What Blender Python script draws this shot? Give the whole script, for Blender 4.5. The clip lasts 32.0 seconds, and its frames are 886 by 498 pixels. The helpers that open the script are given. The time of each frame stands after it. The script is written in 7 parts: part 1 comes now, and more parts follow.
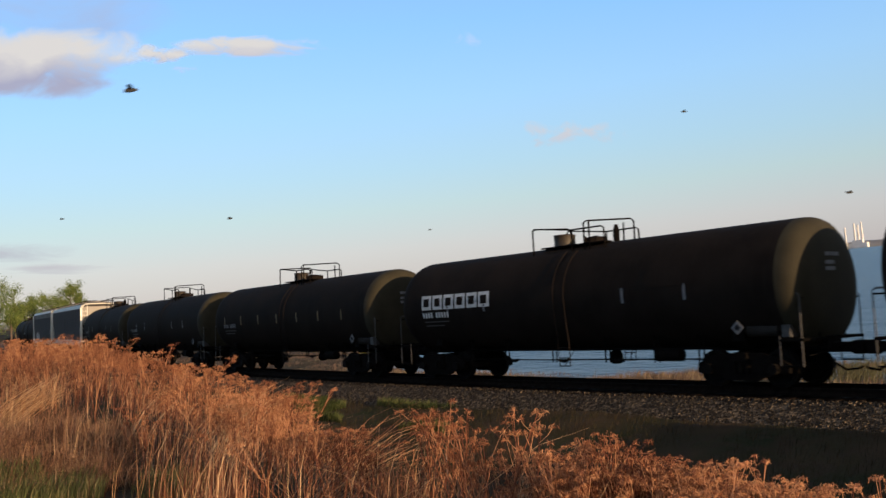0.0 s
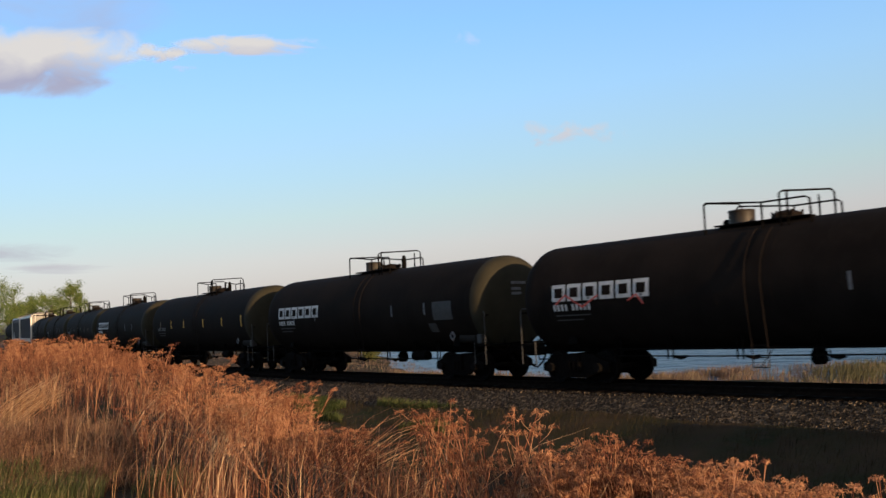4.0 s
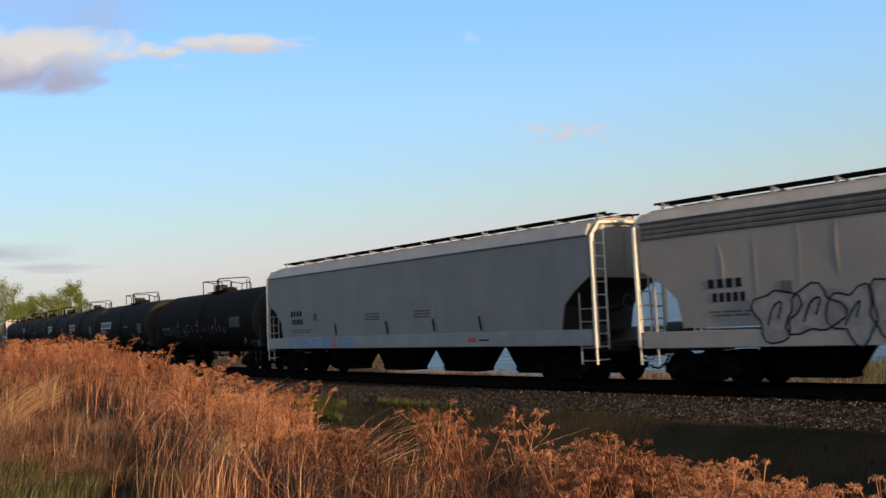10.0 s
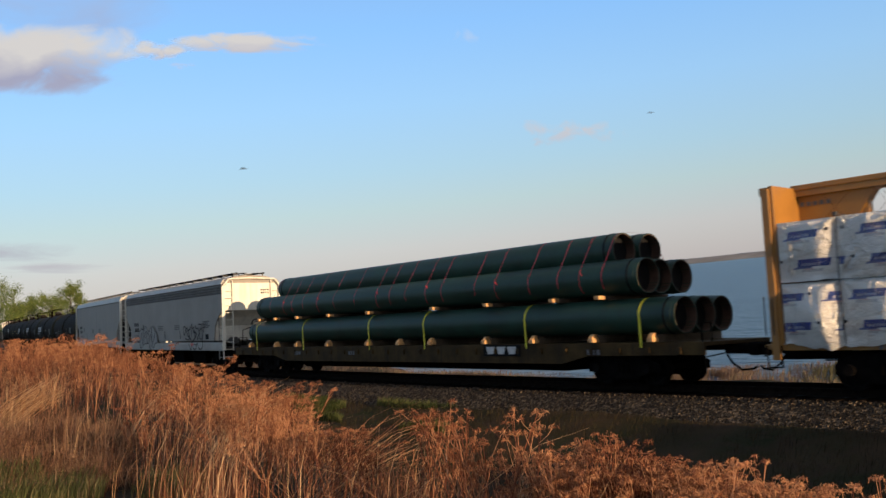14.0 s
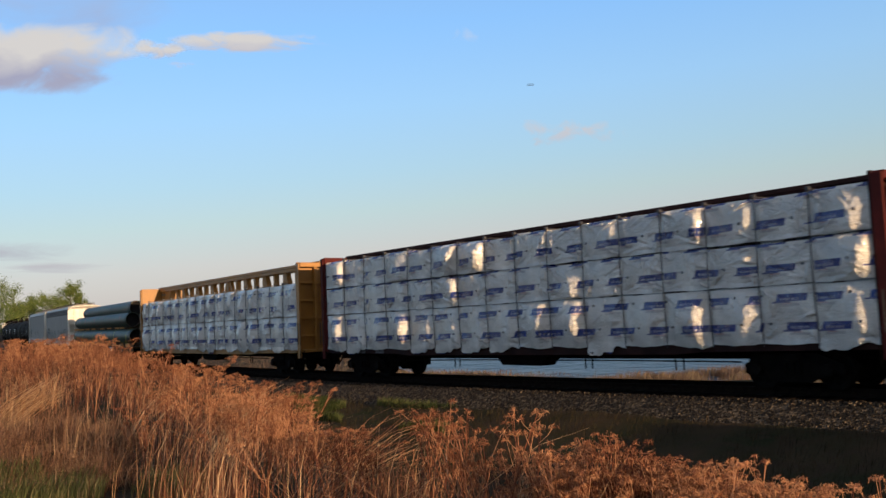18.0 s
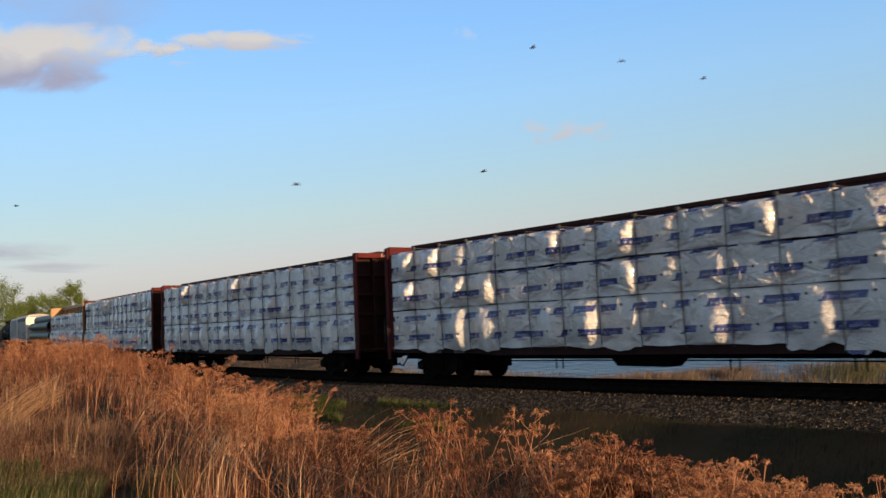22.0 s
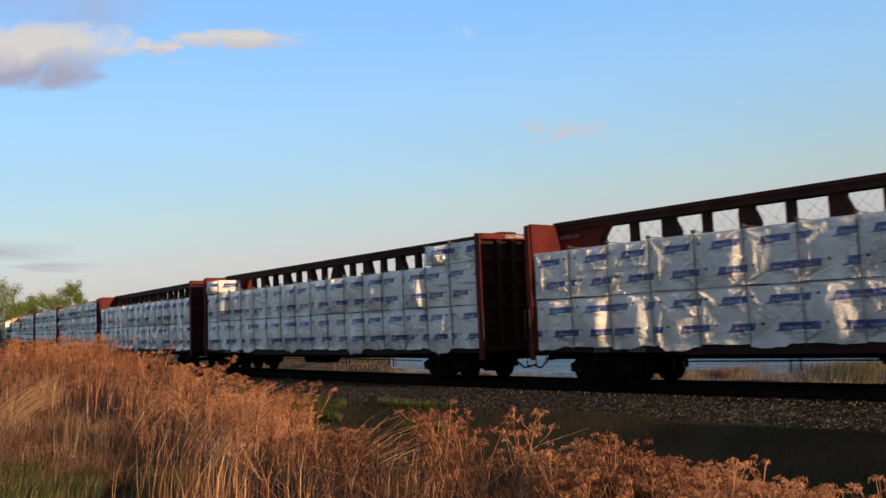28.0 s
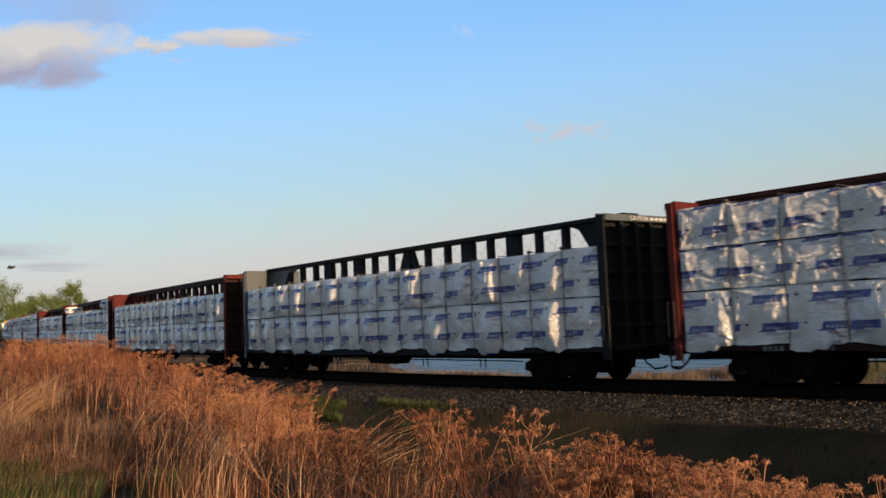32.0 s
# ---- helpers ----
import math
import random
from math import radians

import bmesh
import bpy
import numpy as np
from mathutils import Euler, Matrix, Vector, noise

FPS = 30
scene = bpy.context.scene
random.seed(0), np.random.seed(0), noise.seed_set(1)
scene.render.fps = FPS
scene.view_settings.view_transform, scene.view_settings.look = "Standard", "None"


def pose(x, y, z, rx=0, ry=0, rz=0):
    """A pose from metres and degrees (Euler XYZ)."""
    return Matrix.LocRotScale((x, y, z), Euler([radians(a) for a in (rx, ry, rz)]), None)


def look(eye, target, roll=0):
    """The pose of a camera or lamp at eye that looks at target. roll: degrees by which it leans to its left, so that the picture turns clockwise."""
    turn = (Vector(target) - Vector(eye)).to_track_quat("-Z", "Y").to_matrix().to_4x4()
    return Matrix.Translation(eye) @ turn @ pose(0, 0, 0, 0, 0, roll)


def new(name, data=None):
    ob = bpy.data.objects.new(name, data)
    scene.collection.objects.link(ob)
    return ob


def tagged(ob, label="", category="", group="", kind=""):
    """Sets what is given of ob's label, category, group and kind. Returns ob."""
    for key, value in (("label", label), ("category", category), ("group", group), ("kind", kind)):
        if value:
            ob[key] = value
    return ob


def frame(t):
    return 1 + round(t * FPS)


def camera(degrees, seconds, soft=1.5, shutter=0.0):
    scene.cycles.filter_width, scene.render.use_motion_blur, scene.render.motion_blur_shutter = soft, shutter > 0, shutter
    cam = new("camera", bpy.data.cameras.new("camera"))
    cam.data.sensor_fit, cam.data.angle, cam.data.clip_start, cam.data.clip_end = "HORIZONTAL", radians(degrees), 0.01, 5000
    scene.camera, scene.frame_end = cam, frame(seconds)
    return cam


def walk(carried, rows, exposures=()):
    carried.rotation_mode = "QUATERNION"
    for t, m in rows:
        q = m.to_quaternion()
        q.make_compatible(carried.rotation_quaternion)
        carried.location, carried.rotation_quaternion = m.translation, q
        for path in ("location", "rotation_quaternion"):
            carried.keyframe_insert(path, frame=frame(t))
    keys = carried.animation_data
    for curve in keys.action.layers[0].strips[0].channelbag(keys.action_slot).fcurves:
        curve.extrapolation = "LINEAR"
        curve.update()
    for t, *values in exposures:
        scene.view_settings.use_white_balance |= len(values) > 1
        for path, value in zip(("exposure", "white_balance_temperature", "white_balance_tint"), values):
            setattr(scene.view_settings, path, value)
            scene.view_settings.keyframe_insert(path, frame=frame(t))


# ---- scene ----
# ---------------------------------------------------------------- camera
EYE = Vector((0.0, -21.13, 3.152))
YAW, PITCH, LEAN = radians(47.40), radians(2.32), -5.508
AIM = EYE + Vector((-math.sin(YAW) * math.cos(PITCH), math.cos(YAW) * math.cos(PITCH), math.sin(PITCH)))
cam = camera(51.88, 32.0, soft=1.5, shutter=0.2)
walk(cam, [(0.0, look(EYE, AIM, LEAN)), (32.0, look(EYE, AIM, LEAN))], [(0.0, 0.05), (11.2, 0.05), (12.4, -0.07), (32.0, -0.07)])

# ---------------------------------------------------------------- sky, sun, exposure
SUN_SIDE, SUN_UP = -3.6, 8.5          # degrees from the +x axis towards -y, and above the horizon
world = bpy.data.worlds.new("sky")
scene.world = world
world.use_nodes = True
wn, wl = world.node_tree.nodes, world.node_tree.links
sky = wn.new("ShaderNodeTexSky")
sky.sky_type = 'NISHITA'
sky.sun_disc = False
sky.sun_elevation = radians(SUN_UP)
sky.sun_rotation = radians(90 - SUN_SIDE)
sky.altitude, sky.air_density, sky.dust_density, sky.ozone_density = 700, 1.0, 1.2, 1.6
# evening colours of the sky opposite the sun, by height over the horizon
coord, height, tones, blend = wn.new("ShaderNodeTexCoord"), wn.new("ShaderNodeSeparateXYZ"), wn.new("ShaderNodeValToRGB"), wn.new("ShaderNodeMix")
wl.new(coord.outputs["Generated"], height.inputs[0])
wl.new(height.outputs[2], tones.inputs[0])
ramp = tones.color_ramp
for place, colour in ((0.0, (0.57, 0.53, 0.55)), (0.045, (0.62, 0.61, 0.64)), (0.09, (0.54, 0.69, 0.73)), (0.13, (0.47, 0.71, 0.88)), (0.20, (0.40, 0.71, 1.08)), (0.28, (0.31, 0.64, 1.15)), (0.33, (0.29, 0.58, 1.06)), (0.38, (0.22, 0.44, 0.84)), (0.60, (0.27, 0.34, 0.46))):
    ramp.elements.new(place).color = (*colour, 1)
ramp.elements[0].color = (0.55, 0.51, 0.53, 1)
ramp.elements[-1].color = (0.28, 0.31, 0.37, 1)
gain = wn.new("ShaderNodeMix")
gain.data_type, gain.blend_type = 'RGBA', 'MULTIPLY'
gain.inputs[0].default_value = 1.0
gain.inputs[7].default_value = (0.13, 0.13, 0.13, 1)
wl.new(sky.outputs[0], gain.inputs[6])
blend.data_type = 'RGBA'
blend.inputs[0].default_value = 0.80
wl.new(gain.outputs[2], blend.inputs[6]), wl.new(tones.outputs[0], blend.inputs[7])
bg = wn["Background"]
bg.inputs[1].default_value = 1.0
# the sky pales gently away from the sun
pale, tint = wn.new("ShaderNodeMapRange"), wn.new("ShaderNodeMix")
pale.inputs[1].default_value, pale.inputs[2].default_value, pale.inputs[3].default_value, pale.inputs[4].default_value = -0.95, -0.35, 1.10, 0.97
tint.data_type, tint.blend_type = 'RGBA', 'MULTIPLY'
tint.inputs[0].default_value = 1.0
# and grows warm towards it
warm, glow = wn.new("ShaderNodeMapRange"), wn.new("ShaderNodeMix")
warm.interpolation_type = 'SMOOTHSTEP'
warm.inputs[1].default_value, warm.inputs[2].default_value, warm.inputs[4].default_value = -0.33, 1.0, 0.45
glow.data_type = 'RGBA'
glow.inputs[7].default_value = (0.78, 0.63, 0.48, 1)
wl.new(height.outputs[0], warm.inputs[0]), wl.new(warm.outputs[0], glow.inputs[0]), wl.new(blend.outputs[2], glow.inputs[6])
wl.new(height.outputs[0], pale.inputs[0]), wl.new(glow.outputs[2], tint.inputs[6]), wl.new(pale.outputs[0], tint.inputs[7])
wl.new(tint.outputs[2], bg.inputs[0])
sun = new("sun", bpy.data.lights.new("sun", 'SUN'))
sun.data.energy, sun.data.angle, sun.data.color = 7.2, radians(0.6), (1.0, 0.69, 0.41)
a, e = radians(SUN_SIDE), radians(SUN_UP)
sun_from = Vector((math.cos(a) * math.cos(e), math.sin(a) * math.cos(e), math.sin(e)))
sun.matrix_world = look(sun_from * 50, (0, 0, 0))
scene.view_settings.exposure = 0.0


# ---------------------------------------------------------------- materials
def mat(name, colour, rough=0.6, metal=0.0, var=0.25, scale=3.0, bump=0.15, fine=40.0, tint=None, spec=0.5, rand=0.0, dirt=0.0, dirt_colour=(0.07, 0.055, 0.04)):
    """A painted or natural surface: base colour varied at two scales, with grain in the bump and the gloss."""
    m = bpy.data.materials.new(name)
    m.use_nodes = True
    n, l = m.node_tree.nodes, m.node_tree.links
    p = n["Principled BSDF"]
    p.inputs["Roughness"].default_value, p.inputs["Metallic"].default_value = rough, metal
    p.inputs["Specular IOR Level"].default_value = spec
    co = n.new("ShaderNodeTexCoord")
    big, small = n.new("ShaderNodeTexNoise"), n.new("ShaderNodeTexNoise")
    big.inputs["Scale"].default_value, small.inputs["Scale"].default_value = scale, fine
    big.inputs["Detail"].default_value, small.inputs["Detail"].default_value = 5, 4
    l.new(co.outputs["Object"], big.inputs[0]), l.new(co.outputs["Object"], small.inputs[0])
    ramp = n.new("ShaderNodeMix")
    ramp.data_type = 'RGBA'
    lo = tint or tuple(c * (1 - var) for c in colour)
    ramp.inputs[6].default_value = (*lo, 1)
    ramp.inputs[7].default_value = (*[min(1, c * (1 + var)) for c in colour], 1)
    st = n.new("ShaderNodeMapRange")
    st.inputs[1].default_value, st.inputs[2].default_value = 0.32, 0.68
    l.new(big.outputs[0], st.inputs[0]), l.new(st.outputs[0], ramp.inputs[0])
    mul = n.new("ShaderNodeMix")
    mul.data_type, mul.blend_type = 'RGBA', 'MULTIPLY'
    mul.inputs[0].default_value = 1.0
    gr = n.new("ShaderNodeMapRange")
    gr.inputs[3].default_value, gr.inputs[4].default_value = 1 - var, 1 + var
    l.new(small.outputs[0], gr.inputs[0]), l.new(ramp.outputs[2], mul.inputs[6]), l.new(gr.outputs[0], mul.inputs[7])
    out = mul.outputs[2]
    if rand:
        info = n.new("ShaderNodeObjectInfo")
        rr = n.new("ShaderNodeMapRange")
        rr.inputs[3].default_value, rr.inputs[4].default_value = 1 - rand, 1 + rand
        m2 = n.new("ShaderNodeMix")
        m2.data_type, m2.blend_type = 'RGBA', 'MULTIPLY'
        m2.inputs[0].default_value = 1.0
        l.new(info.outputs["Random"], rr.inputs[0]), l.new(out, m2.inputs[6]), l.new(rr.outputs[0], m2.inputs[7])
        out = m2.outputs[2]
    if dirt:
        streak = n.new("ShaderNodeTexNoise")
        streak.inputs["Scale"].default_value, streak.inputs["Detail"].default_value = 1.0, 6
        mp = n.new("ShaderNodeMapping")
        mp.inputs["Scale"].default_value = (5.0, 5.0, 0.35)
        dr = n.new("ShaderNodeMapRange")
        dr.inputs[1].default_value, dr.inputs[2].default_value, dr.inputs[4].default_value = 0.48, 0.75, dirt
        m3 = n.new("ShaderNodeMix")
        m3.data_type = 'RGBA'
        m3.inputs[7].default_value = (*dirt_colour, 1)
        l.new(co.outputs["Object"], mp.inputs[0]), l.new(mp.outputs[0], streak.inputs[0]), l.new(streak.outputs[0], dr.inputs[0])
        l.new(dr.outputs[0], m3.inputs[0]), l.new(out, m3.inputs[6])
        out = m3.outputs[2]
    l.new(out, p.inputs["Base Color"])
    rg = n.new("ShaderNodeMapRange")
    rg.inputs[3].default_value, rg.inputs[4].default_value = max(0.02, rough - 0.12), min(1, rough + 0.12)
    l.new(big.outputs[0], rg.inputs[0]), l.new(rg.outputs[0], p.inputs["Roughness"])
    if bump:
        b = n.new("ShaderNodeBump")
        b.inputs["Strength"].default_value, b.inputs["Distance"].default_value = bump, 0.02
        l.new(small.outputs[0], b.inputs["Height"]), l.new(b.outputs[0], p.inputs["Normal"])
    return m


M = dict(
    tank=mat("tank_black", (0.0125, 0.0092, 0.0075), 0.75, 0, 0.3, 0.8, 0.05, 30, dirt=0.5, dirt_colour=(0.016, 0.013, 0.0105), spec=0.035),
    # shell black made lighter, so that the sunlit crescent on the head shows
    headdust=mat("tank_head_dusty_black", (0.028, 0.0245, 0.0155), 0.75, 0, 0.2, 1.5, 0.05, 30, spec=0.1),
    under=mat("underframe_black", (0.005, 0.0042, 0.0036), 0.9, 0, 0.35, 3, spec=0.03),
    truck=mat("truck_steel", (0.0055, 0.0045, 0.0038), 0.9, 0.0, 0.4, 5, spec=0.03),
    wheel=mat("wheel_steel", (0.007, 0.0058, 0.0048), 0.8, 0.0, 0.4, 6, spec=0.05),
    white=mat("stencil_white", (0.50, 0.49, 0.47), 0.6, 0, 0.15, 8),
    worn=mat("worn_grey_paint", (0.035, 0.033, 0.031), 0.7, 0, 0.35, 9),
    dim=mat("faded_white", (0.11, 0.11, 0.115), 0.7, 0, 0.35, 9),
    yellow=mat("reflector_yellow", (0.75, 0.42, 0.03), 0.5, 0, 0.2, 8),
    dimyellow=mat("faded_yellow", (0.10, 0.062, 0.012), 0.6, 0, 0.4, 8),
    brass=mat("valve_housing_brass", (0.028, 0.021, 0.014), 0.55, 0.2, 0.3, 6),
    hopgrey=mat("hopper_light_grey", (0.235, 0.215, 0.19), 0.65, 0, 0.1, 0.7, 0.06, 25, dirt=0.25, dirt_colour=(0.155, 0.142, 0.128)),
    hopdark=mat("hopper_worn_grey", (0.255, 0.230, 0.20), 0.65, 0, 0.12, 0.7, 0.06, 25, dirt=0.3, dirt_colour=(0.20, 0.18, 0.16)),
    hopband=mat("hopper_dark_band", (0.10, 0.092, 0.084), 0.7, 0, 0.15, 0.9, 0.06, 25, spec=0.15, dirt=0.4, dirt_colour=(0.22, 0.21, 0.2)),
    # dark grey of the far hoppers; also stands in for shade at car ends
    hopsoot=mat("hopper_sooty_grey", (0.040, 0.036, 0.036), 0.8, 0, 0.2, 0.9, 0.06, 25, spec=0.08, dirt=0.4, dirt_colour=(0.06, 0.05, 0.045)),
    hopsill=mat("hopper_sill_white", (0.28, 0.264, 0.238), 0.5, 0, 0.12, 1.5, 0.05, dirt=0.3, dirt_colour=(0.2, 0.18, 0.16)),
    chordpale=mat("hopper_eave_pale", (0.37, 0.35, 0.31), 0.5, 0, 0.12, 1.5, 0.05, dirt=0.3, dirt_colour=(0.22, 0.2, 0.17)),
    cream=mat("hopper_end_cream", (0.70, 0.67, 0.58), 0.55, 0, 0.1, 1.2, 0.05, dirt=0.3, dirt_colour=(0.25, 0.22, 0.18)),
    black=mat("stencil_black", (0.012, 0.012, 0.013), 0.8, 0, 0.2, 9, spec=0.08),
    graffiti=mat("graffiti_dark", (0.012, 0.012, 0.015), 0.7, 0, 0.2, 9, spec=0.1),
    graffblue=mat("graffiti_blue", (0.10, 0.24, 0.46), 0.5, 0, 0.25, 9),
    grafflight=mat("graffiti_pale", (0.06, 0.06, 0.062), 0.6, 0, 0.5, 5),
    hoppale=mat("graffiti_fill_pale", (0.21, 0.20, 0.185), 0.55, 0, 0.2, 4),
    tankdust=mat("tank_dust", (0.020, 0.018, 0.016), 0.8, 0, 0.4, 2.5, 0.05, 30, spec=0.1),
    graffred=mat("graffiti_red", (0.5, 0.07, 0.05), 0.5, 0, 0.25, 9),
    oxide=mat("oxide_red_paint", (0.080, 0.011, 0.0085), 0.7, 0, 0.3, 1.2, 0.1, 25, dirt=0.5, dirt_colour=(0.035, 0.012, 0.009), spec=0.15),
    # truss colour, also used to paint the shade on rear bulkheads
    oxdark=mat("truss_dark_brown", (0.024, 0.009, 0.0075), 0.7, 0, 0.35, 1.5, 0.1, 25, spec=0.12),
    orange=mat("yellow_orange_paint", (0.30, 0.135, 0.022), 0.5, 0, 0.15, 1.2, 0.08, 25, dirt=0.45, dirt_colour=(0.2, 0.1, 0.03)),
    flatyel=mat("flatcar_worn_yellow", (0.055, 0.033, 0.011), 0.75, 0, 0.4, 1.5, 0.1, 25, spec=0.15, dirt=0.6, dirt_colour=(0.015, 0.012, 0.01)),
    trussblack=mat("truss_blue_black", (0.011, 0.0115, 0.012), 0.7, 0, 0.35, 1.5, 0.1, 25, spec=0.12),
    navy=mat("dark_grey_green_paint", (0.05, 0.062, 0.068), 0.5, 0, 0.2, 1.2, 0.08, 25, dirt=0.4, dirt_colour=(0.04, 0.035, 0.03)),
    pipe=mat("pipe_green_epoxy", (0.013, 0.040, 0.027), 0.5, 0, 0.3, 1.0, 0.04, 20, spec=0.3, dirt=0.45, dirt_colour=(0.022, 0.034, 0.026)),
    pipein=mat("pipe_inside_steel", (0.10, 0.055, 0.04), 0.6, 0.3, 0.3, 3),
    redstrap=mat("red_strap", (0.55, 0.04, 0.05), 0.5, 0, 0.2, 9),
    yelstrap=mat("yellow_strap", (0.65, 0.55, 0.02), 0.5, 0, 0.2, 9),
    wood=mat("timber_block", (0.60, 0.33, 0.13), 0.7, 0, 0.25, 6, 0.2),
    # darker timber, with the shade under the pipes put into the colour
    oldwood=mat("weathered_bearer", (0.10, 0.07, 0.045), 0.8, 0, 0.3, 6, 0.2),
    strap=mat("dark_strap", (0.03, 0.028, 0.03), 0.5, 0, 0.2, 9),
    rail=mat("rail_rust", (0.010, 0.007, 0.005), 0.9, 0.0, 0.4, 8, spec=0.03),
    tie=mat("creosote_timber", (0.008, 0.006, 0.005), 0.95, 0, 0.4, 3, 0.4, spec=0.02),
    bark=mat("tree_bark", (0.09, 0.065, 0.045), 0.9, 0, 0.3, 3, 0.5),
    hill=mat("far_shore_hills", (0.16, 0.15, 0.14), 0.9, 0, 0.35, 0.01, 0.0, 0.05),
    chimney=mat("pale_concrete", (0.62, 0.6, 0.58), 0.8, 0, 0.15, 0.05, 0.0),
    bird=mat("bird_dark", (0.03, 0.028, 0.026), 0.7, 0, 0.3, 20),
)


# ---------------------------------------------------------------- mesh helpers
def mesh_of(name, bm, *mats):
    me = bpy.data.meshes.new(name)
    bm.to_mesh(me)
    bm.free()
    for m in mats:
        me.materials.append(M[m] if isinstance(m, str) else m)
    return me


def smooth(me, angle=35):
    me.polygons.foreach_set("use_smooth", [True] * len(me.polygons))
    me.set_sharp_from_angle(angle=radians(angle))
    return me


def part(name, bm, material, parent, label="", soft=False):
    me = mesh_of(name, bm, material) if isinstance(bm, bmesh.types.BMesh) else bm
    if soft:
        smooth(me)
    ob = new(name, me)
    ob.parent = parent
    if label:
        tagged(ob, label)
    return ob


def box(bm, x0, x1, y0, y1, z0, z1, bevel=0.0):
    v = [bm.verts.new(c) for c in ((x0, y0, z0), (x1, y0, z0), (x1, y1, z0), (x0, y1, z0), (x0, y0, z1), (x1, y0, z1), (x1, y1, z1), (x0, y1, z1))]
    f = [bm.faces.new([v[i] for i in q]) for q in ((3, 2, 1, 0), (4, 5, 6, 7), (0, 1, 5, 4), (1, 2, 6, 5), (2, 3, 7, 6), (3, 0, 4, 7))]
    if bevel:
        es = {ed for fc in f for ed in fc.edges}
        bmesh.ops.bevel(bm, geom=list(es), offset=bevel, segments=1, affect='EDGES')
    return bm


def tube(bm, pts, r, seg=6, caps=True):
    """A round bar through the points."""
    pts = [Vector(p) for p in pts]
    rings = []
    for i, p in enumerate(pts):
        d = (pts[min(i + 1, len(pts) - 1)] - pts[max(i - 1, 0)]).normalized()
        u = d.orthogonal().normalized() if i == 0 else (rings_u - d * rings_u.dot(d)).normalized()
        rings_u = u
        w = d.cross(u)
        rr = r[i] if isinstance(r, (list, tuple)) else r
        rings.append([bm.verts.new(p + (u * math.cos(2 * math.pi * k / seg) + w * math.sin(2 * math.pi * k / seg)) * rr) for k in range(seg)])
    for a_, b_ in zip(rings, rings[1:]):
        for k in range(seg):
            bm.faces.new((a_[k], a_[(k + 1) % seg], b_[(k + 1) % seg], b_[k]))
    if caps:
        bm.faces.new(rings[0][::-1]), bm.faces.new(rings[-1])
    return bm


def lathe(bm, prof, seg=32, y=0.0, z=0.0, axis="x", cx=0.0, closed=True):
    """A solid of revolution: prof is a list of (along, radius)."""
    rings = []
    for t, r in prof:
        ring = []
        for k in range(seg):
            c, s_ = math.cos(2 * math.pi * k / seg) * r, math.sin(2 * math.pi * k / seg) * r
            ring.append(bm.verts.new((t + cx, y + c, z + s_) if axis == "x" else (cx + c, t + y, z + s_) if axis == "y" else (cx + c, y + s_, t + z)))
        rings.append(ring)
    for a_, b_ in zip(rings, rings[1:]):
        for k in range(seg):
            bm.faces.new((a_[k], b_[k], b_[(k + 1) % seg], a_[(k + 1) % seg]))
    if closed:
        bm.faces.new(rings[0]), bm.faces.new(rings[-1][::-1])
    bmesh.ops.recalc_face_normals(bm, faces=bm.faces[:])
    return bm


def prism(bm, poly, lo, hi, axis="x"):
    """A polygon in the other two axes drawn out along one axis from lo to hi."""
    def at(t, p):
        return (t, p[0], p[1]) if axis == "x" else (p[0], t, p[1]) if axis == "y" else (p[0], p[1], t)
    a_ = [bm.verts.new(at(lo, p)) for p in poly]
    b_ = [bm.verts.new(at(hi, p)) for p in poly]
    n = len(poly)
    fs = [bm.faces.new(a_[::-1]), bm.faces.new(b_)]
    for k in range(n):
        fs.append(bm.faces.new((a_[k], a_[(k + 1) % n], b_[(k + 1) % n], b_[k])))
    bmesh.ops.recalc_face_normals(bm, faces=fs)
    return bm


def bm_():
    return bmesh.new()


def array_mesh(name, verts, faces, *mats, index=None):
    """A mesh from arrays of triangles or quads."""
    verts, faces = np.asarray(verts, dtype=np.float32), np.asarray(faces, dtype=np.int32)
    me = bpy.data.meshes.new(name)
    me.vertices.add(len(verts))
    me.vertices.foreach_set("co", verts.ravel())
    k = faces.shape[1]
    me.loops.add(faces.size)
    me.loops.foreach_set("vertex_index", faces.ravel())
    me.polygons.add(len(faces))
    me.polygons.foreach_set("loop_start", np.arange(0, faces.size, k, dtype=np.int32))
    me.polygons.foreach_set("loop_total", np.full(len(faces), k, dtype=np.int32))
    for m in mats:
        me.materials.append(M[m] if isinstance(m, str) else m)
    if index is not None:
        me.polygons.foreach_set("material_index", np.asarray(index, dtype=np.int32))
    me.update(calc_edges=True)
    return me


# ---------------------------------------------------------------- the line of the track
R_NEAR, R_FAR, S_FAR, S_END, CANT = 323.5, 2510.0, -70.0, 15.0, 3.887
SPEED = -11.085
DROP = 0.085          # the rail top lies this far under the cars' zero height


def track(s):
    """Place and heading of the track's middle at s metres along it, rail top at z = 0."""
    if s > S_END:
        th = S_END / R_NEAR
        return (R_NEAR * math.sin(th) + (s - S_END) * math.cos(th), R_NEAR * (1 - math.cos(th)) + (s - S_END) * math.sin(th), th)
    if s >= S_FAR:
        th = s / R_NEAR
        return (R_NEAR * math.sin(th), R_NEAR * (1 - math.cos(th)), th)
    t0 = S_FAR / R_NEAR
    x0, y0 = R_NEAR * math.sin(t0), R_NEAR * (1 - math.cos(t0))
    th = t0 + (s - S_FAR) / R_FAR
    return (x0 + R_FAR * (math.sin(th) - math.sin(t0)), y0 - R_FAR * (math.cos(th) - math.cos(t0)), th)


